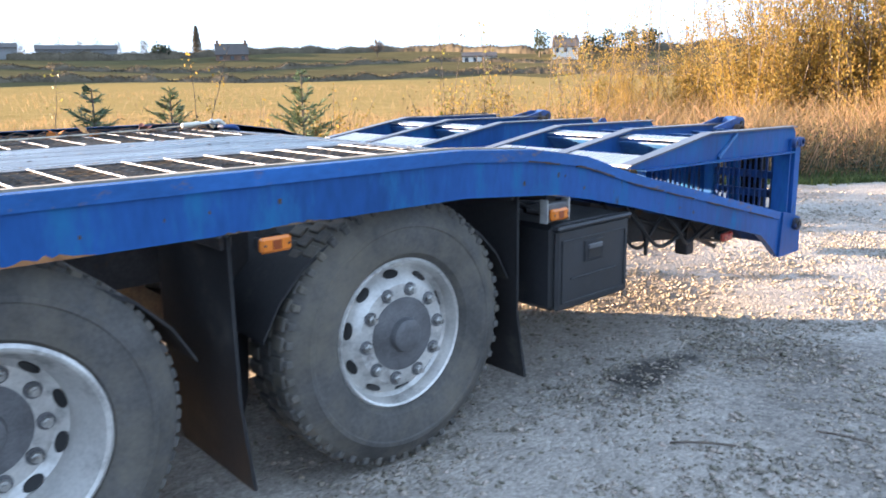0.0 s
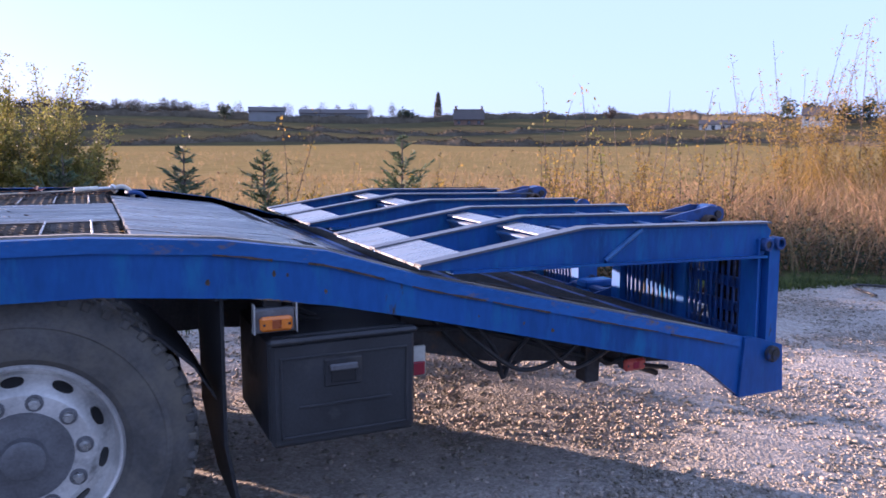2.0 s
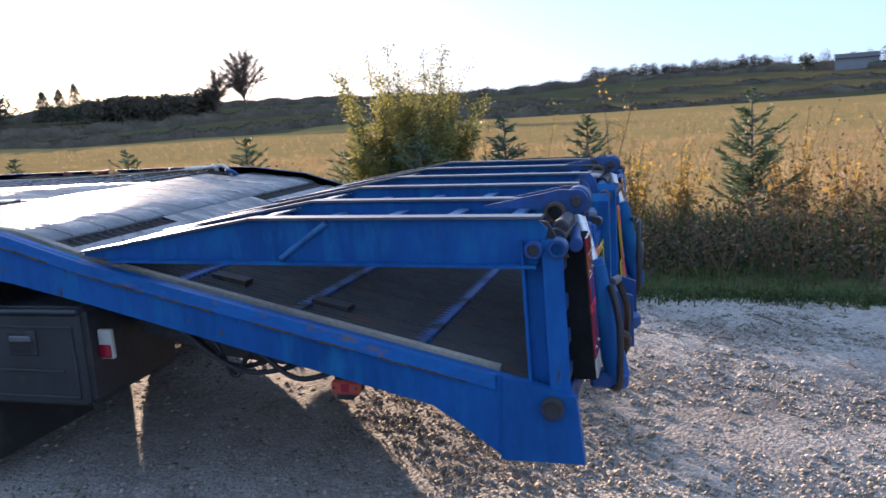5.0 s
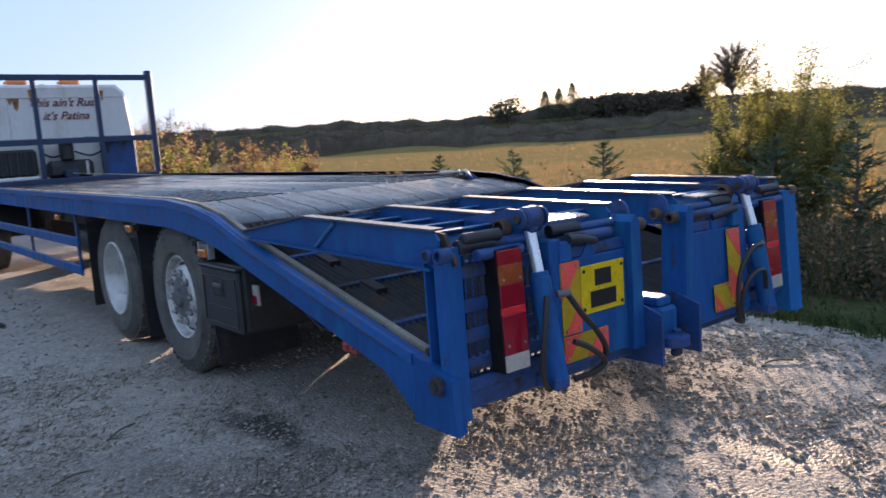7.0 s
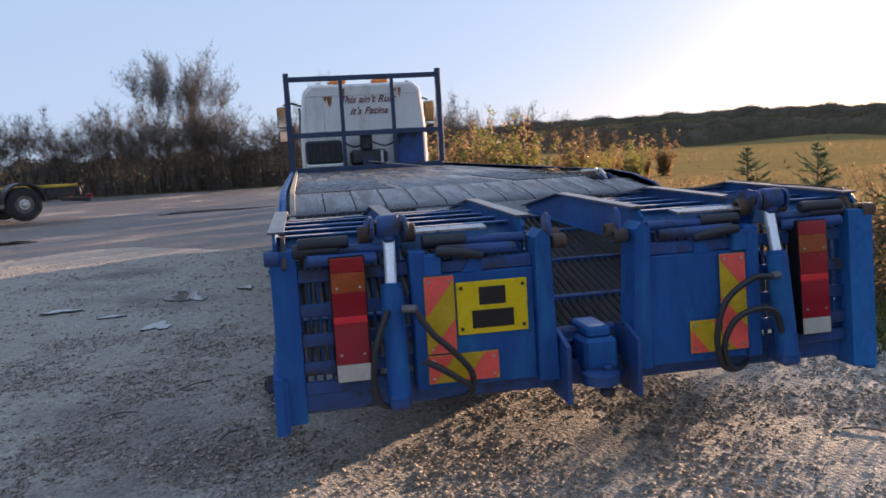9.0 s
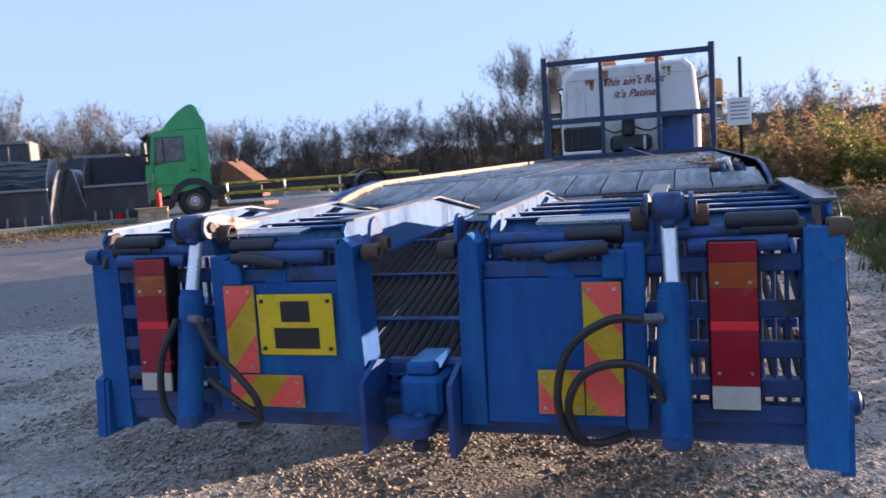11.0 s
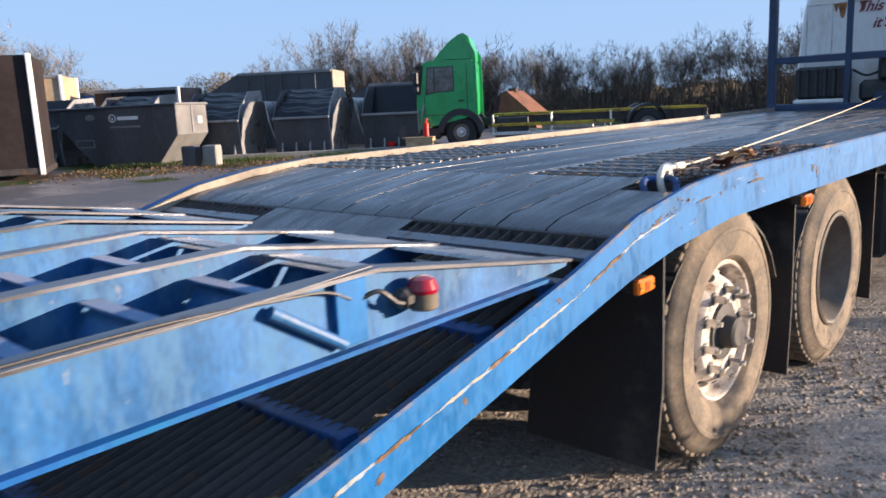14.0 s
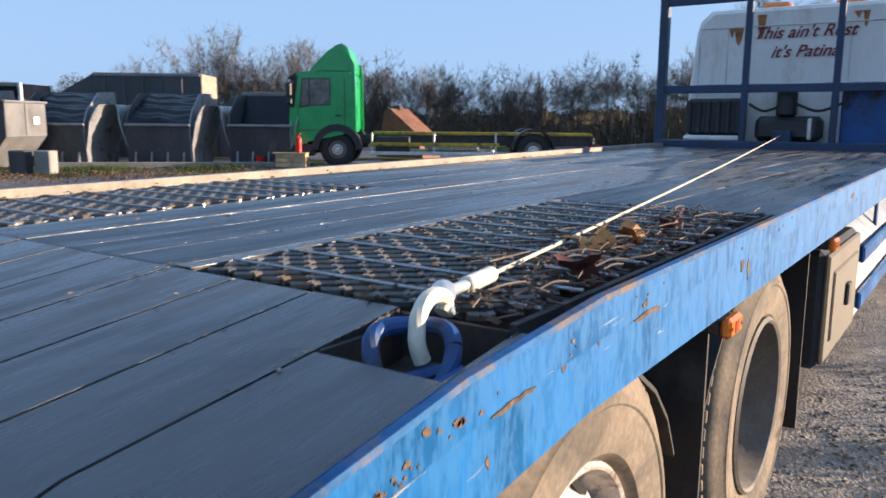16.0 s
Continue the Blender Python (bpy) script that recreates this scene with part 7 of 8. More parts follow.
# single trees on the ridge
for az, d, h, w in ((44.6, 235, 8.6, 5.2), (43.7, 236, 6.5, 4.0), (98.6, 250, 5.0, 2.3), (111.3, 245, 4.2, 2.9), (137.9, 232, 8.0, 2.4), (139.4, 234, 7.0, 2.8), (141.4, 232, 6.5, 3.0), (142.8, 236, 7.5, 3.2), (144.3, 232, 8.5, 3.4), (145.6, 235, 8.0, 3.0)):
    x, y = polar(az, d)
    rr = np.random.default_rng(int(az * 10))
    k = int(120 * w)
    a = rr.normal(size=(k, 3))
    a /= np.linalg.norm(a, axis=1)[:, None]
    p = a * rr.random((k, 1)) ** 0.4 * np.array([w, w, h * 0.42]) * (1 + 0.25 * np.sin(3 * a[:, :1] + 4 * a[:, 1:2])) + (0, 0, h * 0.56)
    v, f = [], []
    limb(v, f, np.array([0, 0, -0.5]), np.array([0, 0, h * 0.6]), 0.3, 0.15, 5)
    plant("evergreen_tree", arrays(v, f), BARK, leaf_cloud(p, 0.9, rr), DARK_LEAF, stand(x, y), "dark evergreen tree on the ridge", "tree", "dark trees on the ridge")
for az, d, h, w in ((113.8, 260, 8.5, 1.5), (49.05, 235, 10.6, 3.4), (48.1, 235, 9.3, 3.1), (47.1, 235, 8.8, 3.3)):
    x, y = polar(az, d)
    rr = np.random.default_rng(int(az * 10))
    k = 2600
    t = rr.random(k)
    a = rr.uniform(0, 2 * np.pi, k)
    rad = w * (1 - t) ** 0.7 * np.sqrt(rr.random(k)) + 0.1
    p = np.stack([rad * np.cos(a), rad * np.sin(a), h * (0.08 + 0.92 * t)], -1)
    v, f = [], []
    limb(v, f, np.array([0, 0, -0.5]), np.array([0, 0, h * 0.7]), 0.25, 0.08, 5)
    plant("slender_tree", arrays(v, f), BARK, leaf_cloud(p, 0.4, rr), FAR_TWIG if az > 100 else DARK_LEAF, stand(x, y), "slender pointed tree on the skyline", "tree", "pointed trees on the skyline")
def skyline_tree(h, seed, at):
    """A leafless broad tree: limbs that fan from a short trunk, each with a fringe of fine twigs."""
    rr = np.random.default_rng(seed)
    v, f, strips = [], [], []
    limb(v, f, np.array([0, 0, -0.4]), np.array([0, 0, 0.5 * h]), 0.022 * h, 0.009 * h, 6)
    for _ in range(36):
        a, u, k = rr.uniform(0, 2 * np.pi), rr.uniform(-0.3, 1.0), rr.uniform(0.78, 1.0)
        side = 0.40 * h * math.sqrt(1 - u * u) * k
        end = np.array([side * math.cos(a), side * math.sin(a), h * (0.58 + 0.42 * u * k)])
        start = np.array([0, 0, h * rr.uniform(0.12, 0.45)])
        mid = start + (end - start) * np.array([0.42, 0.42, 0.58])
        limb(v, f, start, mid, 0.011 * h, 0.007 * h, 4)
        limb(v, f, mid, end, 0.007 * h, 0.002 * h, 4)
        t = rr.random((96, 1))
        base = np.where(rr.random((96, 1)) < 0.3, start + (mid - start) * (0.5 + 0.5 * t), mid + (end - mid) * t)
        d = rr.normal(0, 0.55, (96, 3)) + (end - start) / np.linalg.norm(end - start)
        d /= np.linalg.norm(d, axis=1)[:, None]
        tip = base + d * h * rr.uniform(0.04, 0.12, (96, 1))
        w = np.cross(d, rr.normal(size=(96, 3)))
        w *= 0.0045 * h / np.linalg.norm(w, axis=1)[:, None]
        strips.append(np.stack([base - w, base + w, tip + 0.4 * w, tip - 0.4 * w], 1).reshape(-1, 3))
    strips = np.concatenate(strips)
    return plant("bare_tree", arrays(v, f), TWIG, (strips, np.arange(len(strips)).reshape(-1, 4)), TWIG, at, "large leafless tree on the skyline", "tree", "bare trees on the skyline")


for i, (az, d, h) in enumerate(((59.9, 235, 18.4), (58.0, 234, 13.0), (126.2, 240, 5.5))):
    x, y = polar(az, d)
    skyline_tree(h, 410 + i, stand(x, y))

# buildings on the ridge
HOUSE_WHITE = mat("white_render", (0.72, 0.69, 0.63), 0.8, var=0.06, scale=0.5, fine=3, bump=0)
HOUSE_BRICK = mat("brown_brick", (0.20, 0.12, 0.085), 0.9, var=0.15, scale=0.6, fine=4, bump=0)
SLATE = mat("slate_roof", (0.085, 0.07, 0.062), 0.7, var=0.15, scale=0.6, fine=5, bump=0)
SHED = mat("grey_shed_sheet", (0.22, 0.225, 0.23), 0.6, var=0.1, scale=0.4, fine=3, bump=0)


def house(az, d, w, l, eaves, ridge, wall, label, chimneys=2, windows=3, lift=0.0):
    x, y = polar(az, d)
    b = empty("house", None, stand(x, y, -az, lift), label=label, category="house")
    part("wall", Mesh().prism([(-l / 2, -2), (l / 2, -2), (l / 2, eaves), (0, ridge - 0.1), (-l / 2, eaves)], "x", -w / 2, w / 2), wall, b)
    for s in (-1, 1):
        part("roof", Mesh().prism([(s * (l / 2 + 0.35), eaves - 0.3), (0, ridge), (0, ridge + 0.2), (s * (l / 2 + 0.35), eaves - 0.1)], "x", -w / 2 - 0.2, w / 2 + 0.2), SLATE, b)
    for i in range(chimneys):
        xx = -w / 2 + 0.6 + i * (w - 1.2) / max(1, chimneys - 1)
        part("chimney", Mesh().box(xx - 0.35, xx + 0.35, -0.35, 0.35, ridge - 0.4, ridge + 1.1, 0.05), HOUSE_BRICK, b)
    for i in range(windows):
        xx = -w / 2 + w * (i + 0.5) / windows
        part("window", Mesh().box(xx - 0.5, xx + 0.5, -l / 2 - 0.04, -l / 2 + 0.1, eaves - 1.6, eaves - 0.5, 0.02), GLASS, b)
    return b


house(116.0, 238, 9.0, 6, 2.8, 5.6, HOUSE_BRICK, "brown brick house with two chimneys on the ridge", lift=-1.2)
house(139.7, 225, 7.0, 6.0, 3.0, 5.0, HOUSE_WHITE, "white rendered cottage with a slate roof", lift=0.4)
house(133.5, 222, 9.5, 4, 1.0, 1.8, HOUSE_WHITE, "long low white building behind the field", 0, 4, 0.5)
house(101.5, 252, 11.0, 6, 2.2, 3.2, SHED, "long grey farm shed on the ridge", 0, 0, 0.6)
house(106.2, 250, 21.0, 6, 2.0, 3.0, SHED, "long grey farm shed on the ridge", 0, 0, 0.4)

# ---- skips and containers across the yard ----
SKIP_FLARE = mat("shiny_worn_steel", (0.30, 0.305, 0.315), 0.32, metal=0.25, var=0.2, scale=2, fine=20, second=(0.18, 0.17, 0.17), amount=0.42, second_scale=2)
SKIP_GREY = mat("grey_skip_paint", (0.056, 0.059, 0.068), 0.48, var=0.2, scale=1.2, fine=12, bump=0.1, second=(0.13, 0.11, 0.095), amount=0.36, second_scale=1.5, stretch=(1, 1, 0.4))
SKIP_LIGHT = mat("bare_grey_skip_end", (0.21, 0.21, 0.215), 0.45, metal=0.3, var=0.15, scale=1.5, fine=15, second=(0.2, 0.16, 0.13), amount=0.38, second_scale=2)
SHEET = mat("black_tarpaulin", (0.006, 0.008, 0.014), 0.34, spec=0.22, var=0.3, scale=2, fine=14, bump=0.12, bump_dist=0.02)
TAN = mat("tan_container_paint", (0.42, 0.31, 0.20), 0.55, var=0.12, scale=1.0, fine=8, second=(0.35, 0.22, 0.12), amount=0.34)
TARP_BLUE = mat("blue_tarpaulin", (0.03, 0.14, 0.42), 0.5, var=0.2, scale=2, fine=15)
BROWN_PANEL = mat("brown_panel", (0.034, 0.028, 0.029), 0.9, spec=0.05, var=0.15, scale=1.0, fine=10)
SIGN_WHITE = mat("white_sign_paint", (0.72, 0.72, 0.70), 0.5, var=0.05, scale=2, fine=20, bump=0)
CONCRETE = mat("concrete_block", (0.24, 0.235, 0.22), 0.9, var=0.15, scale=3, fine=30, bump=0.3)

ROW = 35.0     # the yard's vehicles stand along this heading


def big_skip(at):
    """A skip whose long side faces the truck: sloping ends, a rolled rim, ribs and lifting lugs. x along it, front at -y."""
    sk = empty("skip", None, at, label="large dark grey waste skip with pale lettering panel", category="skip")
    out = [(-2.05, 1.62), (-0.62, 0.0), (1.45, 0.0), (2.1, 0.80), (2.1, 1.66)]
    inner = [(-1.98, 1.66), (-1.31, 0.06), (1.43, 0.06), (2.04, 0.74), (2.04, 1.70)]
    part("front_side", Mesh().prism(out, "y", -0.9, -0.86), SKIP_GREY, sk)
    part("back_side", Mesh().prism(out, "y", 0.86, 0.9), SKIP_GREY, sk)
    part("floor", Mesh().box(-0.6, 1.42, -0.86, 0.86, 0.04, 0.08, 0.005), SKIP_GREY, sk)
    # right end is paler than the left one: its sunlight is in the colour
    part("end_plate", Mesh().prism([(1.45, 0.0), (2.1, 0.80), (2.1, 1.66), (2.06, 1.66), (2.06, 0.82), (1.43, 0.04)], "y", -0.86, 0.86), SKIP_LIGHT, sk, "end plate coloured paler for the sun on it")
    part("end_plate", Mesh().prism([(-0.62, 0.0), (-2.05, 1.62), (-2.01, 1.62), (-0.58, 0.04)], "y", -0.86, 0.86), SKIP_GREY, sk)
    for yy in (-0.92, 0.92):
        part("rim", Mesh().rod((-2.08, yy, 1.63), (2.12, yy, 1.67), 0.035, 8), SKIP_GREY, sk)
    part("rim", Mesh().rod((2.12, -0.92, 1.67), (2.12, 0.92, 1.67), 0.035, 8), SKIP_LIGHT, sk)
    part("end_rib", Mesh().box(2.09, 2.13, -0.05, 0.05, 0.84, 1.64, 0.01), SKIP_LIGHT, sk)
    part("skid", Mesh().box(-0.6, 1.4, -0.88, -0.78, -0.06, 0.02, 0.01).box(-0.6, 1.4, 0.78, 0.88, -0.06, 0.02, 0.01), DARK_IRON, sk)
    part("logo", Mesh().lathe([(0.085, 0), (0.085, 0.006), (0.115, 0.006), (0.115, 0)], Matrix.Translation((0.10, -0.9, 1.34)) @ pose(0, 0, 0, 90, 0, 0), 24, closed=True).box(0.08, 0.12, -0.908, -0.9, 1.28, 1.36, 0.002), SIGN_WHITE, sk)
    part("lettering_bar", Mesh().box(0.26, 0.92, -0.907, -0.899, 1.28, 1.38, 0.003), SIGN_WHITE, sk)
    part("lettering_bar", Mesh().box(0.0, 0.98, -0.907, -0.899, 1.06, 1.11, 0.003), SKIP_LIGHT, sk)
    part("badge", Mesh().lathe([(0.13, 0), (0.11, 0.008)], Matrix.Translation((-0.62, -0.9, 1.38)) @ pose(0, 0, 0, 90, 0, 0) @ Matrix.Diagonal((1.2, 0.7, 1, 1)), 20), SKIP_LIGHT, sk)
    part("frame_mark", Mesh().box(-1.15, -0.55, -0.908, -0.9, 0.72, 0.75, 0.003).box(-1.15, -0.55, -0.908, -0.9, 0.52, 0.55, 0.003).box(-1.15, -1.12, -0.908, -0.9, 0.52, 0.75, 0.003).box(-0.58, -0.55, -0.908, -0.9, 0.52, 0.75, 0.003), SKIP_LIGHT, sk)
    part("sticker", Mesh().box(2.1, 2.135, 0.28, 0.52, 1.1, 1.3, 0.003), SIGN_WHITE, sk)
    return sk


def covered_skip(at, open_top=False):
    """A skip seen end on: low front lip, sheeted slope up to a high back, flared side plates."""
    sk = empty("skip", None, at, label="dark grey skip, sheeted with black tarpaulin" if not open_top else "empty dark grey skip with flared sides", category="skip", group="row of skips")
    side = [(-1.1, 0.0), (-1.25, 1.15), (-1.0, 1.55), (-0.2, 2.05), (0.9, 2.1), (1.15, 1.2), (0.9, 0.0)]
    for s in (-1, 1):
        # right plate takes the paler steel, for the sun and reflection on that flank
        part("side_plate", Mesh().prism(side, "x", s * 0.87, s * 0.9), SKIP_FLARE if s > 0 else SKIP_GREY, sk)
        lines = ((0.0, 0.80, -1.08, 0.86), (0.35, 0.86, -1.13, 0.92), (0.7, 0.95, -1.19, 1.0), (1.0, 1.02, -1.24, 1.08), (1.2, 1.06, -1.26, 1.12), (1.45, 1.13, -1.16, 1.08), (1.66, 1.20, -1.02, 1.0), (1.72, 1.26, -0.98, 0.98))
        n_ = 6
        shell = [(s * (x + 0.03 * math.sin(math.pi * i / n_)), ya + (yb - ya) * i / n_, z) for z, x, ya, yb in lines for i in range(n_ + 1)]
        shell += [(x - s * 0.03, y, z) for x, y, z in shell]
        k, half = n_ + 1, len(lines) * (n_ + 1)
        faces_ = [[h + j * k + i, h + j * k + i + 1, h + (j + 1) * k + i + 1, h + (j + 1) * k + i] for h in (0, half) for j in range(len(lines) - 1) for i in range(n_)]
        faces_ += [[j * k + e, (j + 1) * k + e, half + (j + 1) * k + e, half + j * k + e] for e in (0, n_) for j in range(len(lines) - 1)]
        top = (len(lines) - 1) * k
        faces_ += [[top + i, top + i + 1, half + top + i + 1, half + top + i] for i in range(n_)]
        part("side_flare", Mesh().add(shell, faces_), SKIP_FLARE, sk, "bare flared steel side")
    part("front_plate", Mesh().prism([(-1.1, 0.0), (-1.25, 1.15), (-1.2, 1.15), (-1.05, 0.0)], "x", -0.87, 0.87), SKIP_GREY, sk)
    part("front_lip", Mesh().box(-0.92, 0.92, -1.33, -1.22, 1.12, 1.2, 0.02), SKIP_LIGHT, sk)
    part("back_plate", Mesh().box(-0.87, 0.87, 0.86, 0.92, 0.0, 2.08, 0.01), SKIP_GREY, sk)
    if open_top:
        part("inner_slope", Mesh().prism([(-0.2, 0.9), (0.85, 2.05), (0.85, 1.98), (-0.15, 0.85)], "x", -0.86, 0.86), SHEET, sk)
    else:
        cover = Mesh()
        top = [(-1.22, 1.2), (-1.0, 1.40), (-0.75, 1.50), (-0.5, 1.66), (-0.2, 1.74), (0.1, 1.90), (0.4, 1.95), (0.65, 2.07), (0.9, 2.1)]
        n_ = 18
        ys, zs = [q[0] for q in top], [q[1] for q in top]
        top = [(float(y), float(np.interp(y, ys, zs))) for y in np.linspace(-1.22, 0.9, 40)]
        verts = [(-0.9 + 1.8 * i / n_, y, z + 0.020 * math.sin(24 * y + 0.9 * math.sin(0.55 * i) + 0.25 * i) + 0.016 * math.sin(0.7 * i + 5 * y) - 0.05 * math.sin(math.pi * i / n_)) for i in range(n_ + 1) for y, z in top]
        k = len(top)
        cover.add(verts, [[i * k + j, (i + 1) * k + j, (i + 1) * k + j + 1, i * k + j + 1] for i in range(n_) for j in range(k - 1)])
        cover.add([(x, y, z - 0.05) for x, y, z in verts], [[i * k + j, (i + 1) * k + j, (i + 1) * k + j + 1, i * k + j + 1] for i in range(n_) for j in range(k - 1)])
        part("sheet", cover, SHEET, sk, "black tarpaulin")
    for i in range(4):
        part("foot_rib", Mesh().prism([(-1.1, 0.0), (-1.28, 0.0), (-1.16, 0.42), (-1.12, 0.42)], "x", -0.7 + 0.45 * i, -0.65 + 0.45 * i), SKIP_LIGHT, sk)
    return sk


sx, sy = -20.5, 11.15
big_skip(stand(sx, sy, ROW - 4, 0.06))
ang = math.degrees(math.atan2(2.0, 1.9))
for i, (x, y) in enumerate(((-21.9, 12.2), (-20.0, 14.2), (-18.1, 16.2), (-16.3, 18.3))):
    covered_skip(stand(x, y, ROW), i == 3)
covered_skip(stand(-24.2, 10.5, ROW), True)


def container(at, l, w, h, material, label, sloped=False):
    c = empty("container", None, at, label=label, category="container")
    out = [(-l / 2, 0), (l / 2, 0), (l / 2, h), (-l / 2 + (1.6 if sloped else 0), h), (-l / 2, h - (0.9 if sloped else 0))]
    part("body", Mesh().prism(out, "y", -w / 2, w / 2), material, c)
    n_ = int(l / 0.6)
    for i in range(1, n_):
        x = -l / 2 + l * i / n_
        part("side_rib", Mesh().box(x - 0.04, x + 0.04, -w / 2 - 0.05, -w / 2 + 0.01, 0.1, h - (1.0 if sloped and x < -l / 2 + 1.7 else 0.1), 0.01), material, c)
    if sloped:
        # cream end on a grey body: the lit end's brightness is in its colour
        part("end_frame", Mesh().box(l / 2 - 0.02, l / 2 + 0.06, -w / 2, w / 2, 0.0, h + 0.02, 0.02), DUSTY, c)
    else:
        for s in (-1, 1):
            part("corner_post", Mesh().box(l / 2 - 0.06, l / 2 + 0.05, s * w / 2 - 0.06, s * w / 2 + 0.06, 0.0, h + 0.03, 0.02), SIGN_WHITE, c)
    part("top_rail", Mesh().box(-l / 2 + (1.6 if sloped else 0), l / 2, -w / 2 - 0.04, -w / 2 + 0.06, h - 0.08, h + 0.03, 0.01), SKIP_LIGHT, c)
    return c


container(stand(-23.6, 18.7, ROW + 3), 5.2, 2.2, 2.85, SKIP_GREY, "high grey waste container with a sloping end", True)
container(stand(-20.6, 21.4, ROW + 3), 3.4, 2.0, 2.25, SKIP_GREY, "grey waste container behind the skips", True)
container(stand(-27.7, 11.3, ROW + 20), 2.4, 2.4, 2.95, TAN, "tan steel container with pale corner posts")
container(stand(-27.6, 15.0, ROW), 4.0, 2.0, 2.4, TARP_BLUE, "blue sheeted container behind the skips")
container(stand(-25.6, 14.6, ROW), 3.2, 2.0, 2.4, SHEET, "black sheeted container behind the skips")

trailer = empty("trailer_box", None, stand(-17.95, 7.65, -27), label="dark brown box body with a pale corner frame", category="trailer")
part("body", Mesh().box(-2.5, -0.06, -8.0, 0.0, 0.25, 3.0, 0.03), BROWN_PANEL, trailer)
part("corner_post", Mesh().box(-0.08, 0.06, -0.1, 0.02, 0.1, 3.03, 0.02), SIGN_WHITE, trailer)
part("bottom_rail", Mesh().box(-2.5, 0.0, -0.02, 0.05, 0.12, 0.28, 0.02).box(-0.04, 0.03, -8.0, -0.1, 0.12, 0.28, 0.02), DARK_IRON, trailer)
part("landing_leg", Mesh().box(-1.6, -1.48, -6.3, -6.18, -0.02, 0.3, 0.01).box(-1.6, -1.48, -0.3, -0.18, -0.02, 0.3, 0.01), DARK_IRON, trailer)

# rough grass and leaf litter in front of the skips
r = np.random.default_rng(77)
t, o = r.random(9000), r.normal(0, 0.75, 9000)
gx_, gy_ = -19.6 + 5.2 * t + 0.7 * o, 9.4 + 7.2 * t - 0.7 * o
k = np.sin(1.9 * gx_) * np.sin(1.3 * gy_) + r.normal(0, 0.35, 9000) > 0.45
v, f = blades(gx_[k], gy_[k], land(gx_[k], gy_[k]) - 0.01, 0.16 * r.uniform(0.4, 1.2, k.sum()), 0.025, 0.6 * r.uniform(0.4, 1.3, k.sum()), r)
tagged(new("yard_grass", quick_mesh("yard_grass", v, f, GRASS)), "rough green grass in front of the skips", "grass", kind="stuff")
t, o = r.random(6000), r.normal(0, 1.3, 6000)
gx_, gy_ = -18.6 + 5.4 * t + 0.7 * o, 8.2 + 7.4 * t - 0.7 * o
tagged(new("yard_litter", quick_mesh("yard_litter", *leaf_cloud(np.stack([gx_, gy_, land(gx_, gy_) + 0.01], -1), 0.06, r), WEED)), "brown dead leaves and rubbish before the skips", "leaves", kind="stuff")

for x, y in ((-16.9, 11.7), (-17.4, 11.35)):
    tagged(part("concrete_block", Mesh().box(-0.2, 0.2, -0.2, 0.2, -0.03, 0.56, 0.03), CONCRETE if x > -17 else SKIP_GREY, None, "", stand(x, y, ROW)), "square concrete block on rough grass", "block")
tagged(part("kerb_beam", Mesh().box(-3.2, 3.2, -0.08, 0.08, -0.02, 0.14, 0.02), CONCRETE, None, "", stand(-17.2, 15.2, math.degrees(math.atan2(2.0, 1.9)))), "pale beam lying along the skips", "beam")

# ---- green lorry tractor and chassis ----
GREEN = mat("green_cab_paint", (0.018, 0.33, 0.10), 0.3, var=0.08, scale=1.5, fine=15, bump=0.03, coat=0.3)
YEL_RAIL = mat("yellow_rail_paint", (0.42, 0.29, 0.02), 0.6, var=0.2, scale=2, fine=15, second=(0.10, 0.08, 0.04), amount=0.42)
EXT_RED = mat("red_extinguisher_paint", (0.55, 0.02, 0.015), 0.35, var=0.08, bump=0)


LORRY_GLASS = mat("lorry_window", (0.10, 0.11, 0.105), 0.12, spec=0.8, var=0.3, scale=2.5, fine=10, bump=0)
TYRE_DARK = mat("dark_lorry_tyre", (0.022, 0.022, 0.024), 0.8, var=0.2, scale=5, fine=70, bump=0.3)


def lorry_wheel(parent, x, s):
    """A dark road wheel with a small grey hub, its outer wall to the side s."""
    w = empty("wheel", parent, Matrix.Translation((x, s * 1.16, 0.505)) @ pose(0, 0, 0, -s * 90, 0, 0))
    part("tyre", Mesh().lathe([(0.27, -0.05), (0.30, -0.01), (0.38, 0.0), (0.46, -0.02), (0.50, -0.055), (0.505, -0.15), (0.50, -0.25), (0.46, -0.29), (0.30, -0.28)], None, 48, closed=True), TYRE_DARK, w)
    part("rim", Mesh().lathe([(0.275, -0.045), (0.262, -0.03), (0.25, -0.06), (0.22, -0.11), (0.18, -0.08), (0.16, -0.045), (0.10, -0.04), (0.09, 0.0), (0.05, 0.012)], None, 40), RIM_GREY, w)
    part("hub", Mesh().lathe([(0.155, -0.05), (0.15, -0.03), (0.085, -0.028), (0.08, 0.01), (0.05, 0.02)], None, 28), ZINC, w)
    for i in range(10):
        a = radians(36 * i)
        part("wheel_nut", Mesh().rod((0.125 * math.cos(a), 0.125 * math.sin(a), -0.04), (0.125 * math.cos(a), 0.125 * math.sin(a), -0.01), 0.015, 6), ZINC, w)


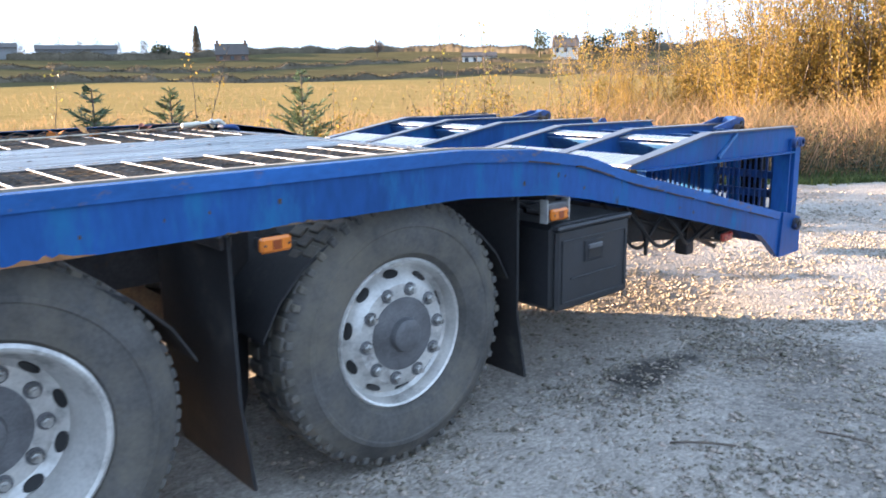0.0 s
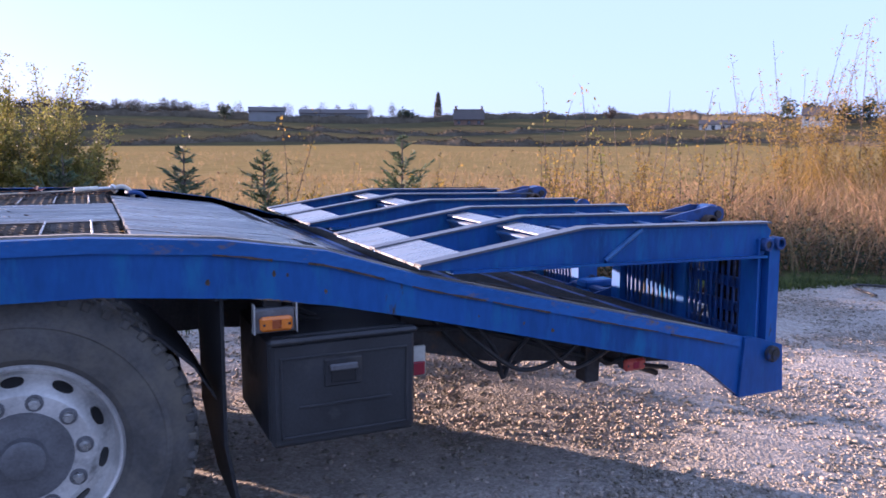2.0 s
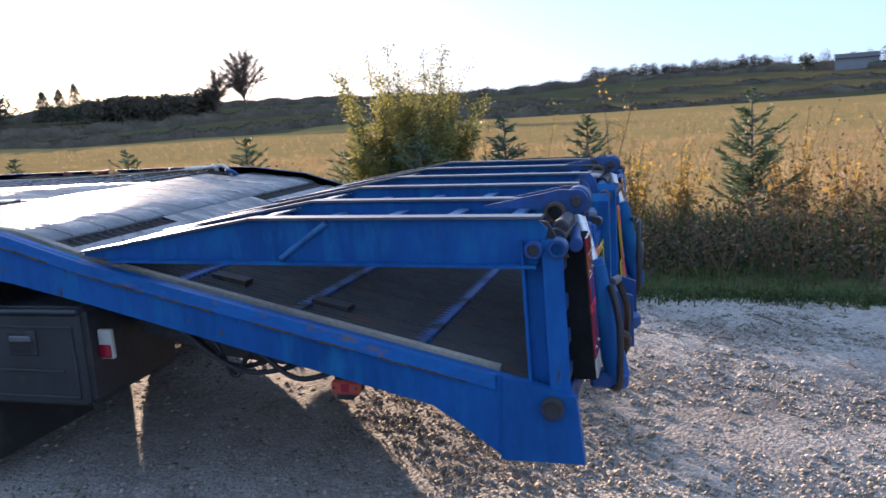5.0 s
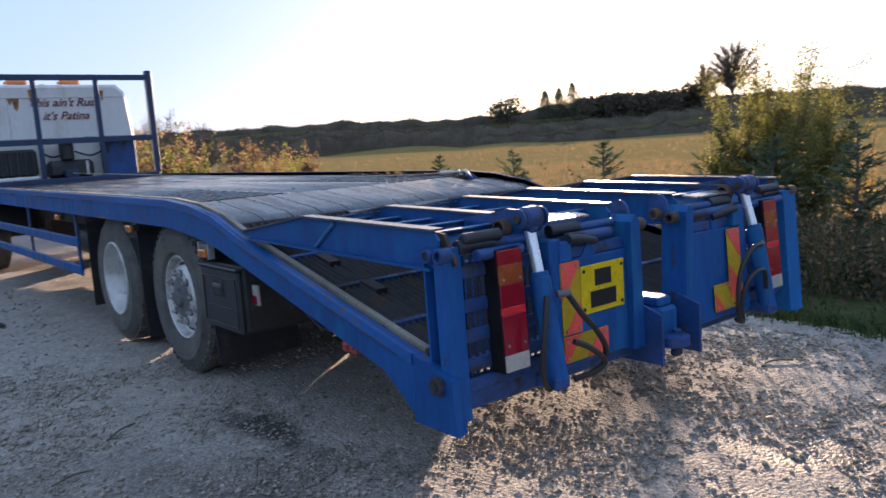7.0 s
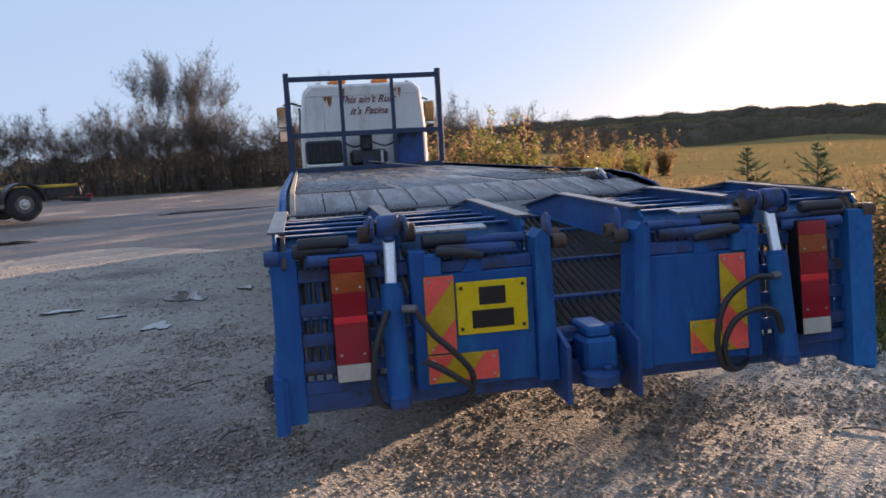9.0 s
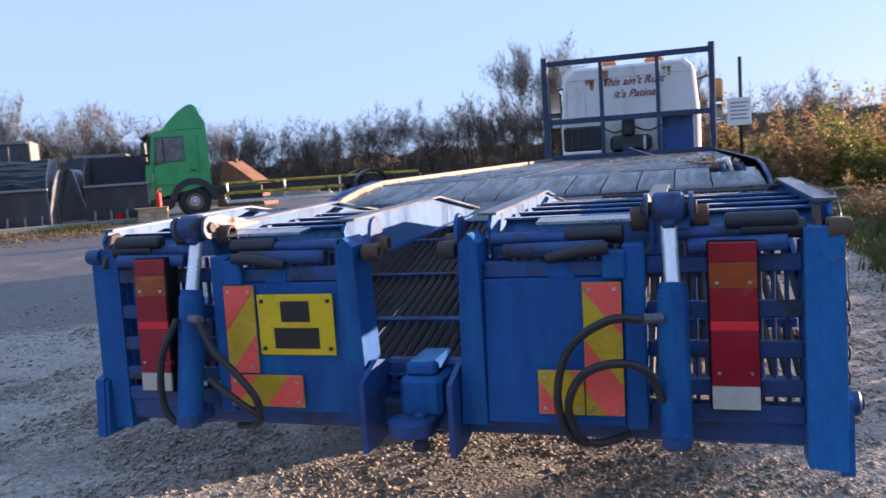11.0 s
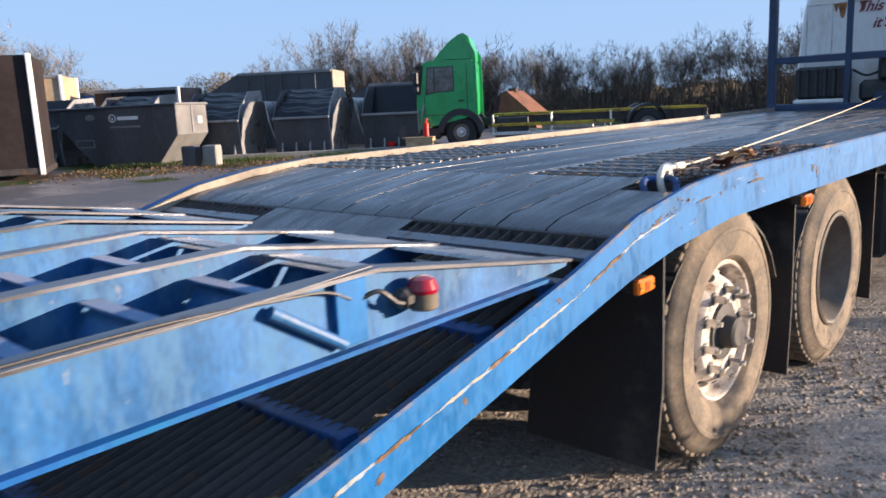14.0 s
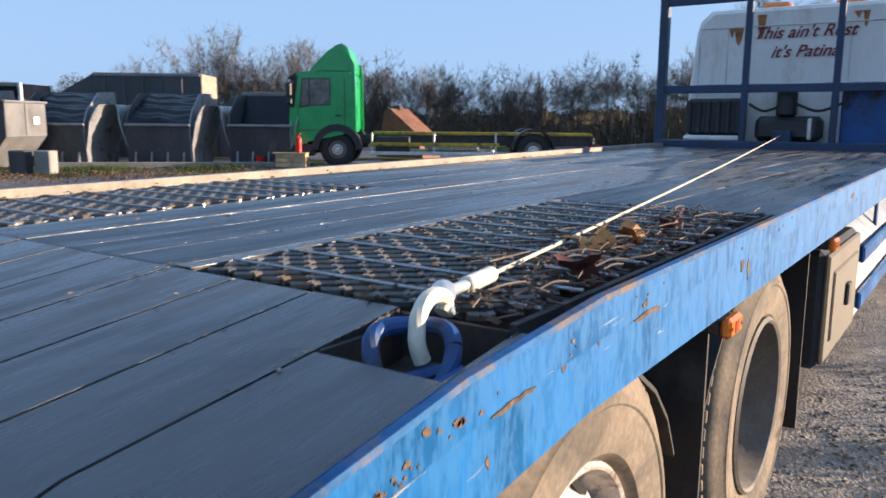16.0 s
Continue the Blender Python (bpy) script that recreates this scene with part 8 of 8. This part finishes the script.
def green_lorry(at):
    """x forward, the side to the yard at +y."""
    t = empty("green_lorry", None, at, label="green lorry cab with a roof deflector on a bare chassis", category="truck")
    prof = [(1.32, 0.62), (1.38, 1.1), (1.34, 1.75), (1.16, 2.62), (0.98, 2.72), (-0.38, 2.72), (-0.44, 2.6), (-0.44, 1.0), (-0.35, 0.98)]
    c = empty("cab", t)
    part("shell", Mesh().prism(prof, "y", -1.2, 1.2), GREEN, c)
    deflector = [(0.82, 2.72), (0.60, 2.98), (0.30, 3.28), (0.02, 3.47), (-0.14, 3.52), (-0.30, 3.42), (-0.40, 3.1), (-0.42, 2.72)]
    part("roof_deflector", Mesh().prism(deflector, "y", -1.02, 1.02).prism([(0.6, 2.74), (0.3, 3.1), (-0.2, 3.35), (-0.42, 3.1), (-0.42, 2.74)], "y", -1.16, 1.16), GREEN, c)
    for s in (-1, 1):
        part("side_window", Mesh().prism([(1.04, 1.72), (0.96, 2.50), (0.20, 2.50), (0.20, 1.80), (0.72, 1.78)], "y", s * 1.19, s * 1.212), LORRY_GLASS, c)
        part("window_post", Mesh().box(0.76, 0.80, s * 1.20, s * 1.216, 1.79, 2.50, 0.004), BLACK, c)
        part("door_seam", Mesh().box(-0.24, -0.22, s * 1.2, s * 1.208, 0.95, 2.55, 0.002).box(1.1, 1.12, s * 1.2, s * 1.208, 0.95, 1.7, 0.002).box(0.02, 1.12, s * 1.2, s * 1.208, 1.05, 1.07, 0.002), DARK_IRON, c)
        part("door_handle", Mesh().box(-0.12, 0.04, s * 1.2, s * 1.23, 1.45, 1.5, 0.01), BLACK, c)
        part("rear_fairing", Mesh().prism([(-0.42, 1.0), (-0.42, 3.1), (-0.52, 2.9), (-0.55, 1.0)], "y", s * 1.10, s * 1.19), GREEN, c)
        part("mirror", Mesh().box(1.25, 1.42, s * 1.24, s * 1.44, 2.0, 2.4, 0.04).box(1.25, 1.4, s * 1.24, s * 1.42, 1.78, 1.96, 0.03), BLACK, c)
        part("pillar", Mesh().prism([(1.36, 1.70), (1.20, 2.58), (1.10, 2.58), (1.22, 1.70)], "y", s * 1.195, s * 1.21), BLACK, c)
        part("window_frame", Mesh().prism([(1.08, 1.68), (0.99, 2.53), (0.17, 2.53), (0.17, 1.77), (0.72, 1.75)], "y", s * 1.185, s * 1.206), BLACK, c)
        arch = [(0.72 * math.cos(radians(a)) + 0.0, 0.52 + 0.72 * math.sin(radians(a))) for a in range(0, 181, 12)]
        part("wheel_arch", Mesh().prism(arch + [(0.54 * math.cos(radians(a)), 0.50 + 0.54 * math.sin(radians(a))) for a in range(180, -1, -12)], "y", s * 0.85, s * 1.24), BLACK, c)
        part("step", Mesh().box(0.65, 1.35, s * 0.9, s * 1.2, 0.32, 0.66, 0.04).box(0.72, 1.25, s * 1.19, s * 1.215, 0.40, 0.50, 0.01), BLACK, c)
    part("windscreen", Mesh().add([(1.355, -1.05, 1.78), (1.355, 1.05, 1.78), (1.19, 1.0, 2.55), (1.19, -1.0, 2.55), (1.31, -1.05, 1.78), (1.31, 1.05, 1.78), (1.15, 1.0, 2.55), (1.15, -1.0, 2.55)],
                                  [(0, 1, 2, 3), (4, 5, 6, 7), (0, 1, 5, 4), (1, 2, 6, 5), (2, 3, 7, 6), (3, 0, 4, 7)]), GLASS, c)
    part("sun_visor", Mesh().prism([(1.2, 2.6), (1.42, 2.5), (1.42, 2.54), (1.18, 2.68)], "y", -1.1, 1.1), BLACK, c)
    part("bumper", Mesh().box(1.2, 1.5, -1.2, 1.2, 0.3, 0.85, 0.06), SKIP_GREY, c)
    part("grille", Mesh().box(1.38, 1.44, -0.9, 0.9, 0.95, 1.6, 0.02), BLACK, c)
    for s in (-1, 1):
        part("chassis_rail", Mesh().box(-7.6, 1.0, s * 0.36, s * 0.44, 0.66, 0.92, 0.01), DARK_IRON, t)
        part("top_rail", Mesh().box(-7.5, -0.95, s * 0.40, s * 0.52, 0.94, 1.02, 0.01), YEL_RAIL, t)
        part("guard_rail", Mesh().box(-4.7, -0.95, s * 1.12, s * 1.17, 0.62, 0.72, 0.01), YEL_RAIL, t)
        part("guard_rail", Mesh().box(-4.7, -0.95, s * 1.12, s * 1.17, 0.36, 0.46, 0.01), ZINC, t)
        for x in (-1.0, -2.8, -4.6):
            part("guard_post", Mesh().box(x - 0.03, x + 0.03, s * 1.08, s * 1.12, 0.34, 1.0, 0.01), ZINC, t)
        part("rear_mudguard", Mesh().prism([(0.62 * math.cos(radians(a)) - 5.7, 0.55 + 0.60 * math.sin(radians(a))) for a in range(0, 181, 12)] + [(0.57 * math.cos(radians(a)) - 5.7, 0.55 + 0.55 * math.sin(radians(a))) for a in range(180, -1, -12)], "y", s * 0.62, s * 1.2), BLACK, t)
        part("tail_lamp", Mesh().box(-7.72, -7.6, s * 0.75, s * 1.1, 0.55, 0.68, 0.01), RED_LENS, t)
    for x in (-1.6, -3.0, -4.4, -6.6, -7.5):
        part("cross_member", Mesh().box(x - 0.06, x + 0.06, -0.5, 0.5, 0.70, 0.9, 0.01), DARK_IRON, t)
    part("tail_bar", Mesh().box(-7.62, -7.5, -1.15, 1.15, 0.45, 0.58, 0.01), DARK_IRON, t)
    part("battery_box", Mesh().box(-2.1, -1.1, 0.5, 1.05, 0.4, 0.9, 0.03), BLACK, t)
    part("fuel_tank", Mesh().box(-4.2, -2.5, -1.05, -0.5, 0.4, 0.9, 0.06), ZINC, t)
    for x in (0.0, -5.7):
        for s in (-1, 1):
            lorry_wheel(t, x, s)
    return t


green_lorry(stand(-14.5, 19.6, 180 + ROW, 0.0))
tagged(part("fire_extinguisher", Mesh().rod((0, 0, 0.42), (0, 0, 0.86), 0.09, 16, bevel=0.03).rod((0, 0, 0.86), (0, 0, 0.95), 0.03, 10).box(-0.02, 0.09, -0.015, 0.015, 0.94, 0.97, 0.004), EXT_RED, None, "", stand(-14.45, 17.7)), "red fire extinguisher on a wooden crate", "extinguisher")
crate = empty("wooden_crate", None, stand(-14.6, 17.6, ROW), label="pale wooden crate with odds and ends on top", category="crate")
PINE = mat("pale_wood", (0.46, 0.33, 0.19), 0.8, var=0.2, scale=4, fine=30, stretch=(1, 6, 1))
for i in range(3):
    part("side_board", Mesh().box(-0.42, 0.42, -0.33, -0.30, 0.02 + 0.135 * i, 0.145 + 0.135 * i, 0.006).box(-0.42, 0.42, 0.30, 0.33, 0.02 + 0.135 * i, 0.145 + 0.135 * i, 0.006)
         .box(0.40, 0.43, -0.3, 0.3, 0.02 + 0.135 * i, 0.145 + 0.135 * i, 0.006).box(-0.43, -0.40, -0.3, 0.3, 0.02 + 0.135 * i, 0.145 + 0.135 * i, 0.006), PINE, crate)
part("top_board", Mesh().box(-0.52, 0.44, -0.36, 0.36, 0.40, 0.425, 0.006), PINE, crate)
tagged(part("red_bucket", Mesh().lathe([(0.10, 0.0), (0.14, 0.30), (0.13, 0.30), (0.095, 0.02)], None, 18), EXT_RED, None, "", stand(-15.5, 17.2)), "small red bucket beside the skips", "bucket")

# rusty plough-shaped scrap behind the lorry
heap = empty("scrap_plate", None, stand(-14.7, 23.3, 0), label="rusty red steel hopper lying on its side", category="scrap")
part("plate", Mesh().prism([(-1.1, 0.1), (0.9, 0.1), (0.6, 0.95), (-0.5, 1.75), (-0.75, 1.7)], "y", -0.5, 0.5), mat("red_oxide_paint", (0.20, 0.085, 0.05), 0.8, var=0.2, scale=2, fine=15, second=RUST, amount=0.4), heap)
part("lug", Mesh().box(-0.72, -0.4, -0.1, 0.1, 1.68, 1.86, 0.02), RUSTY, heap)

# sign on a post at the yard's end
sign = empty("sign_post", None, stand(2.33, 21.5, 0, -0.08), label="white notice board on a dark post at the yard's edge", category="sign")
part("post", Mesh().box(-0.045, 0.045, 0.0, 0.09, -0.05, 3.75, 0.01), BROWN_PANEL, sign)
part("board", Mesh().box(-0.36, 0.28, -0.03, 0.0, 1.85, 2.62, 0.01), SIGN_WHITE, sign)
for i in range(5):
    part("lettering_bar", Mesh().box(-0.29, 0.2 - 0.05 * (i % 2), -0.034, -0.03, 2.02 + 0.11 * i, 2.06 + 0.11 * i, 0.001), SHED, sign)

# stick of hose lying on the gravel near the verge, fallen twigs
tagged(part("hose_piece", Mesh().tube([(1.1, -3.85, 0.02), (1.35, -3.95, 0.025), (1.55, -4.15, 0.02), (1.35, -4.35, 0.02), (1.0, -4.3, 0.025)], 0.014, 6), HOSE), "bent piece of black hose on the gravel", "hose")
for i, (x, y, l, a) in enumerate(((1.55, -0.9, 0.28, 30), (1.2, -0.6, 0.12, 80), (0.75, -1.15, 0.1, 10), (-1.6, 1.0, 0.16, 60), (-2.3, 1.6, 0.2, 15), (-1.95, 2.0, 0.25, 40), (0.2, -1.9, 0.12, 120), (1.4, 0.1, 0.18, 150))):
    c, sn = math.cos(radians(a)), math.sin(radians(a))
    tagged(part("twig", Mesh().tube([(x, y, 0.008), (x + 0.5 * l * c, y + 0.5 * l * sn + 0.01, 0.018), (x + l * c, y + l * sn, 0.008)], 0.005, 5), TWIG), "short dark fallen twig on the gravel", "twig", "fallen twigs")

# dead leaves and twigs caught in the deck's mesh
r = np.random.default_rng(9)
px, py = r.normal(1.04, 0.10, 900), r.uniform(2.62, 4.2, 900)
px = np.concatenate([px, r.uniform(-1.1, 1.1, 260), r.normal(-1.12, 0.04, 160)])
py = np.concatenate([py, r.uniform(2.8, 9.6, 260), r.uniform(2.2, 8.5, 160)])
pts = np.stack([np.clip(px, -1.15, 1.15), py, 1.137 + 0.006 * (py - 2.65) - 0.10 * np.clip(2.65 - py, 0, 1) + r.uniform(0, 0.01, len(px))], -1)
sticks = Mesh()
for _ in range(95):
    x, y, a, l = r.normal(1.02, 0.10), r.uniform(2.65, 4.15), r.uniform(0, 6.3), r.uniform(0.05, 0.16)
    x = min(x, 1.14)
    z = deck_z(y) + r.uniform(0.006, 0.03)
    sticks.tube([(x, y, z), (x + 0.5 * l * math.cos(a) * 0.5, y + 0.5 * l * math.sin(a), z + r.uniform(-0.005, 0.012)), (min(x + l * math.cos(a) * 0.5, 1.15), y + l * math.sin(a), z)], 0.0018, 4)
tagged(part("twig_litter", sticks, TWIG), "thin dead twigs heaped on the mesh", "twigs", kind="stuff")
LITTER = mat("dead_leaf", (0.075, 0.042, 0.024), 0.8, var=0.3, scale=8, fine=60, bump=0, island=0.6)
lv, lf = leaf_cloud(pts, 0.024, r)
lv = lv.reshape(-1, 4, 3)
lv[:, :, 2] = lv[:, :1, 2] + 0.3 * np.abs(lv[:, :, 2] - lv[:, :1, 2])
tagged(new("leaf_litter", quick_mesh("leaf_litter", lv.reshape(-1, 3), lf, LITTER)), "dead brown leaves and twigs scattered on the deck", "leaves", kind="stuff")
LEAF_RED = mat("red_brown_leaf", (0.13, 0.035, 0.03), 0.7, var=0.3, scale=12, fine=60, bump=0.1)
LEAF = mat("orange_leaf", (0.45, 0.20, 0.06), 0.7, var=0.25, scale=10, fine=60, bump=0.1)
for i, (x, y, k) in enumerate(((0.97, 3.35, 1.0), (1.0, 3.5, 0.8), (1.09, 3.02, 0.85), (1.02, 3.78, 0.7))):
    g = Mesh()
    edge = [(0.05 * k * (1 + 0.35 * math.cos(5 * a)) * math.cos(a), 0.05 * k * (1 + 0.35 * math.cos(5 * a)) * math.sin(a), 0.02 * math.sin(2 * a) + 0.012) for a in np.linspace(0, 2 * math.pi, 20, endpoint=False)]
    g.add([(0, 0, 0.004)] + edge, [(0, j + 1, (j + 1) % 20 + 1) for j in range(20)])
    g.add([(0, 0, 0.002)] + [(a, b, c - 0.002) for a, b, c in edge], [(0, (j + 1) % 20 + 1, j + 1) for j in range(20)])
    tagged(part("curled_leaf", g, LEAF if i < 2 else LEAF_RED, None, "", pose(x, y, deck_z(y) + 0.012, 20, 15 * i, 60 * i)), "curled orange dead leaf on the deck" if i < 2 else "curled red-brown dead leaf on the mesh", "leaf", "curled leaves on the mesh")
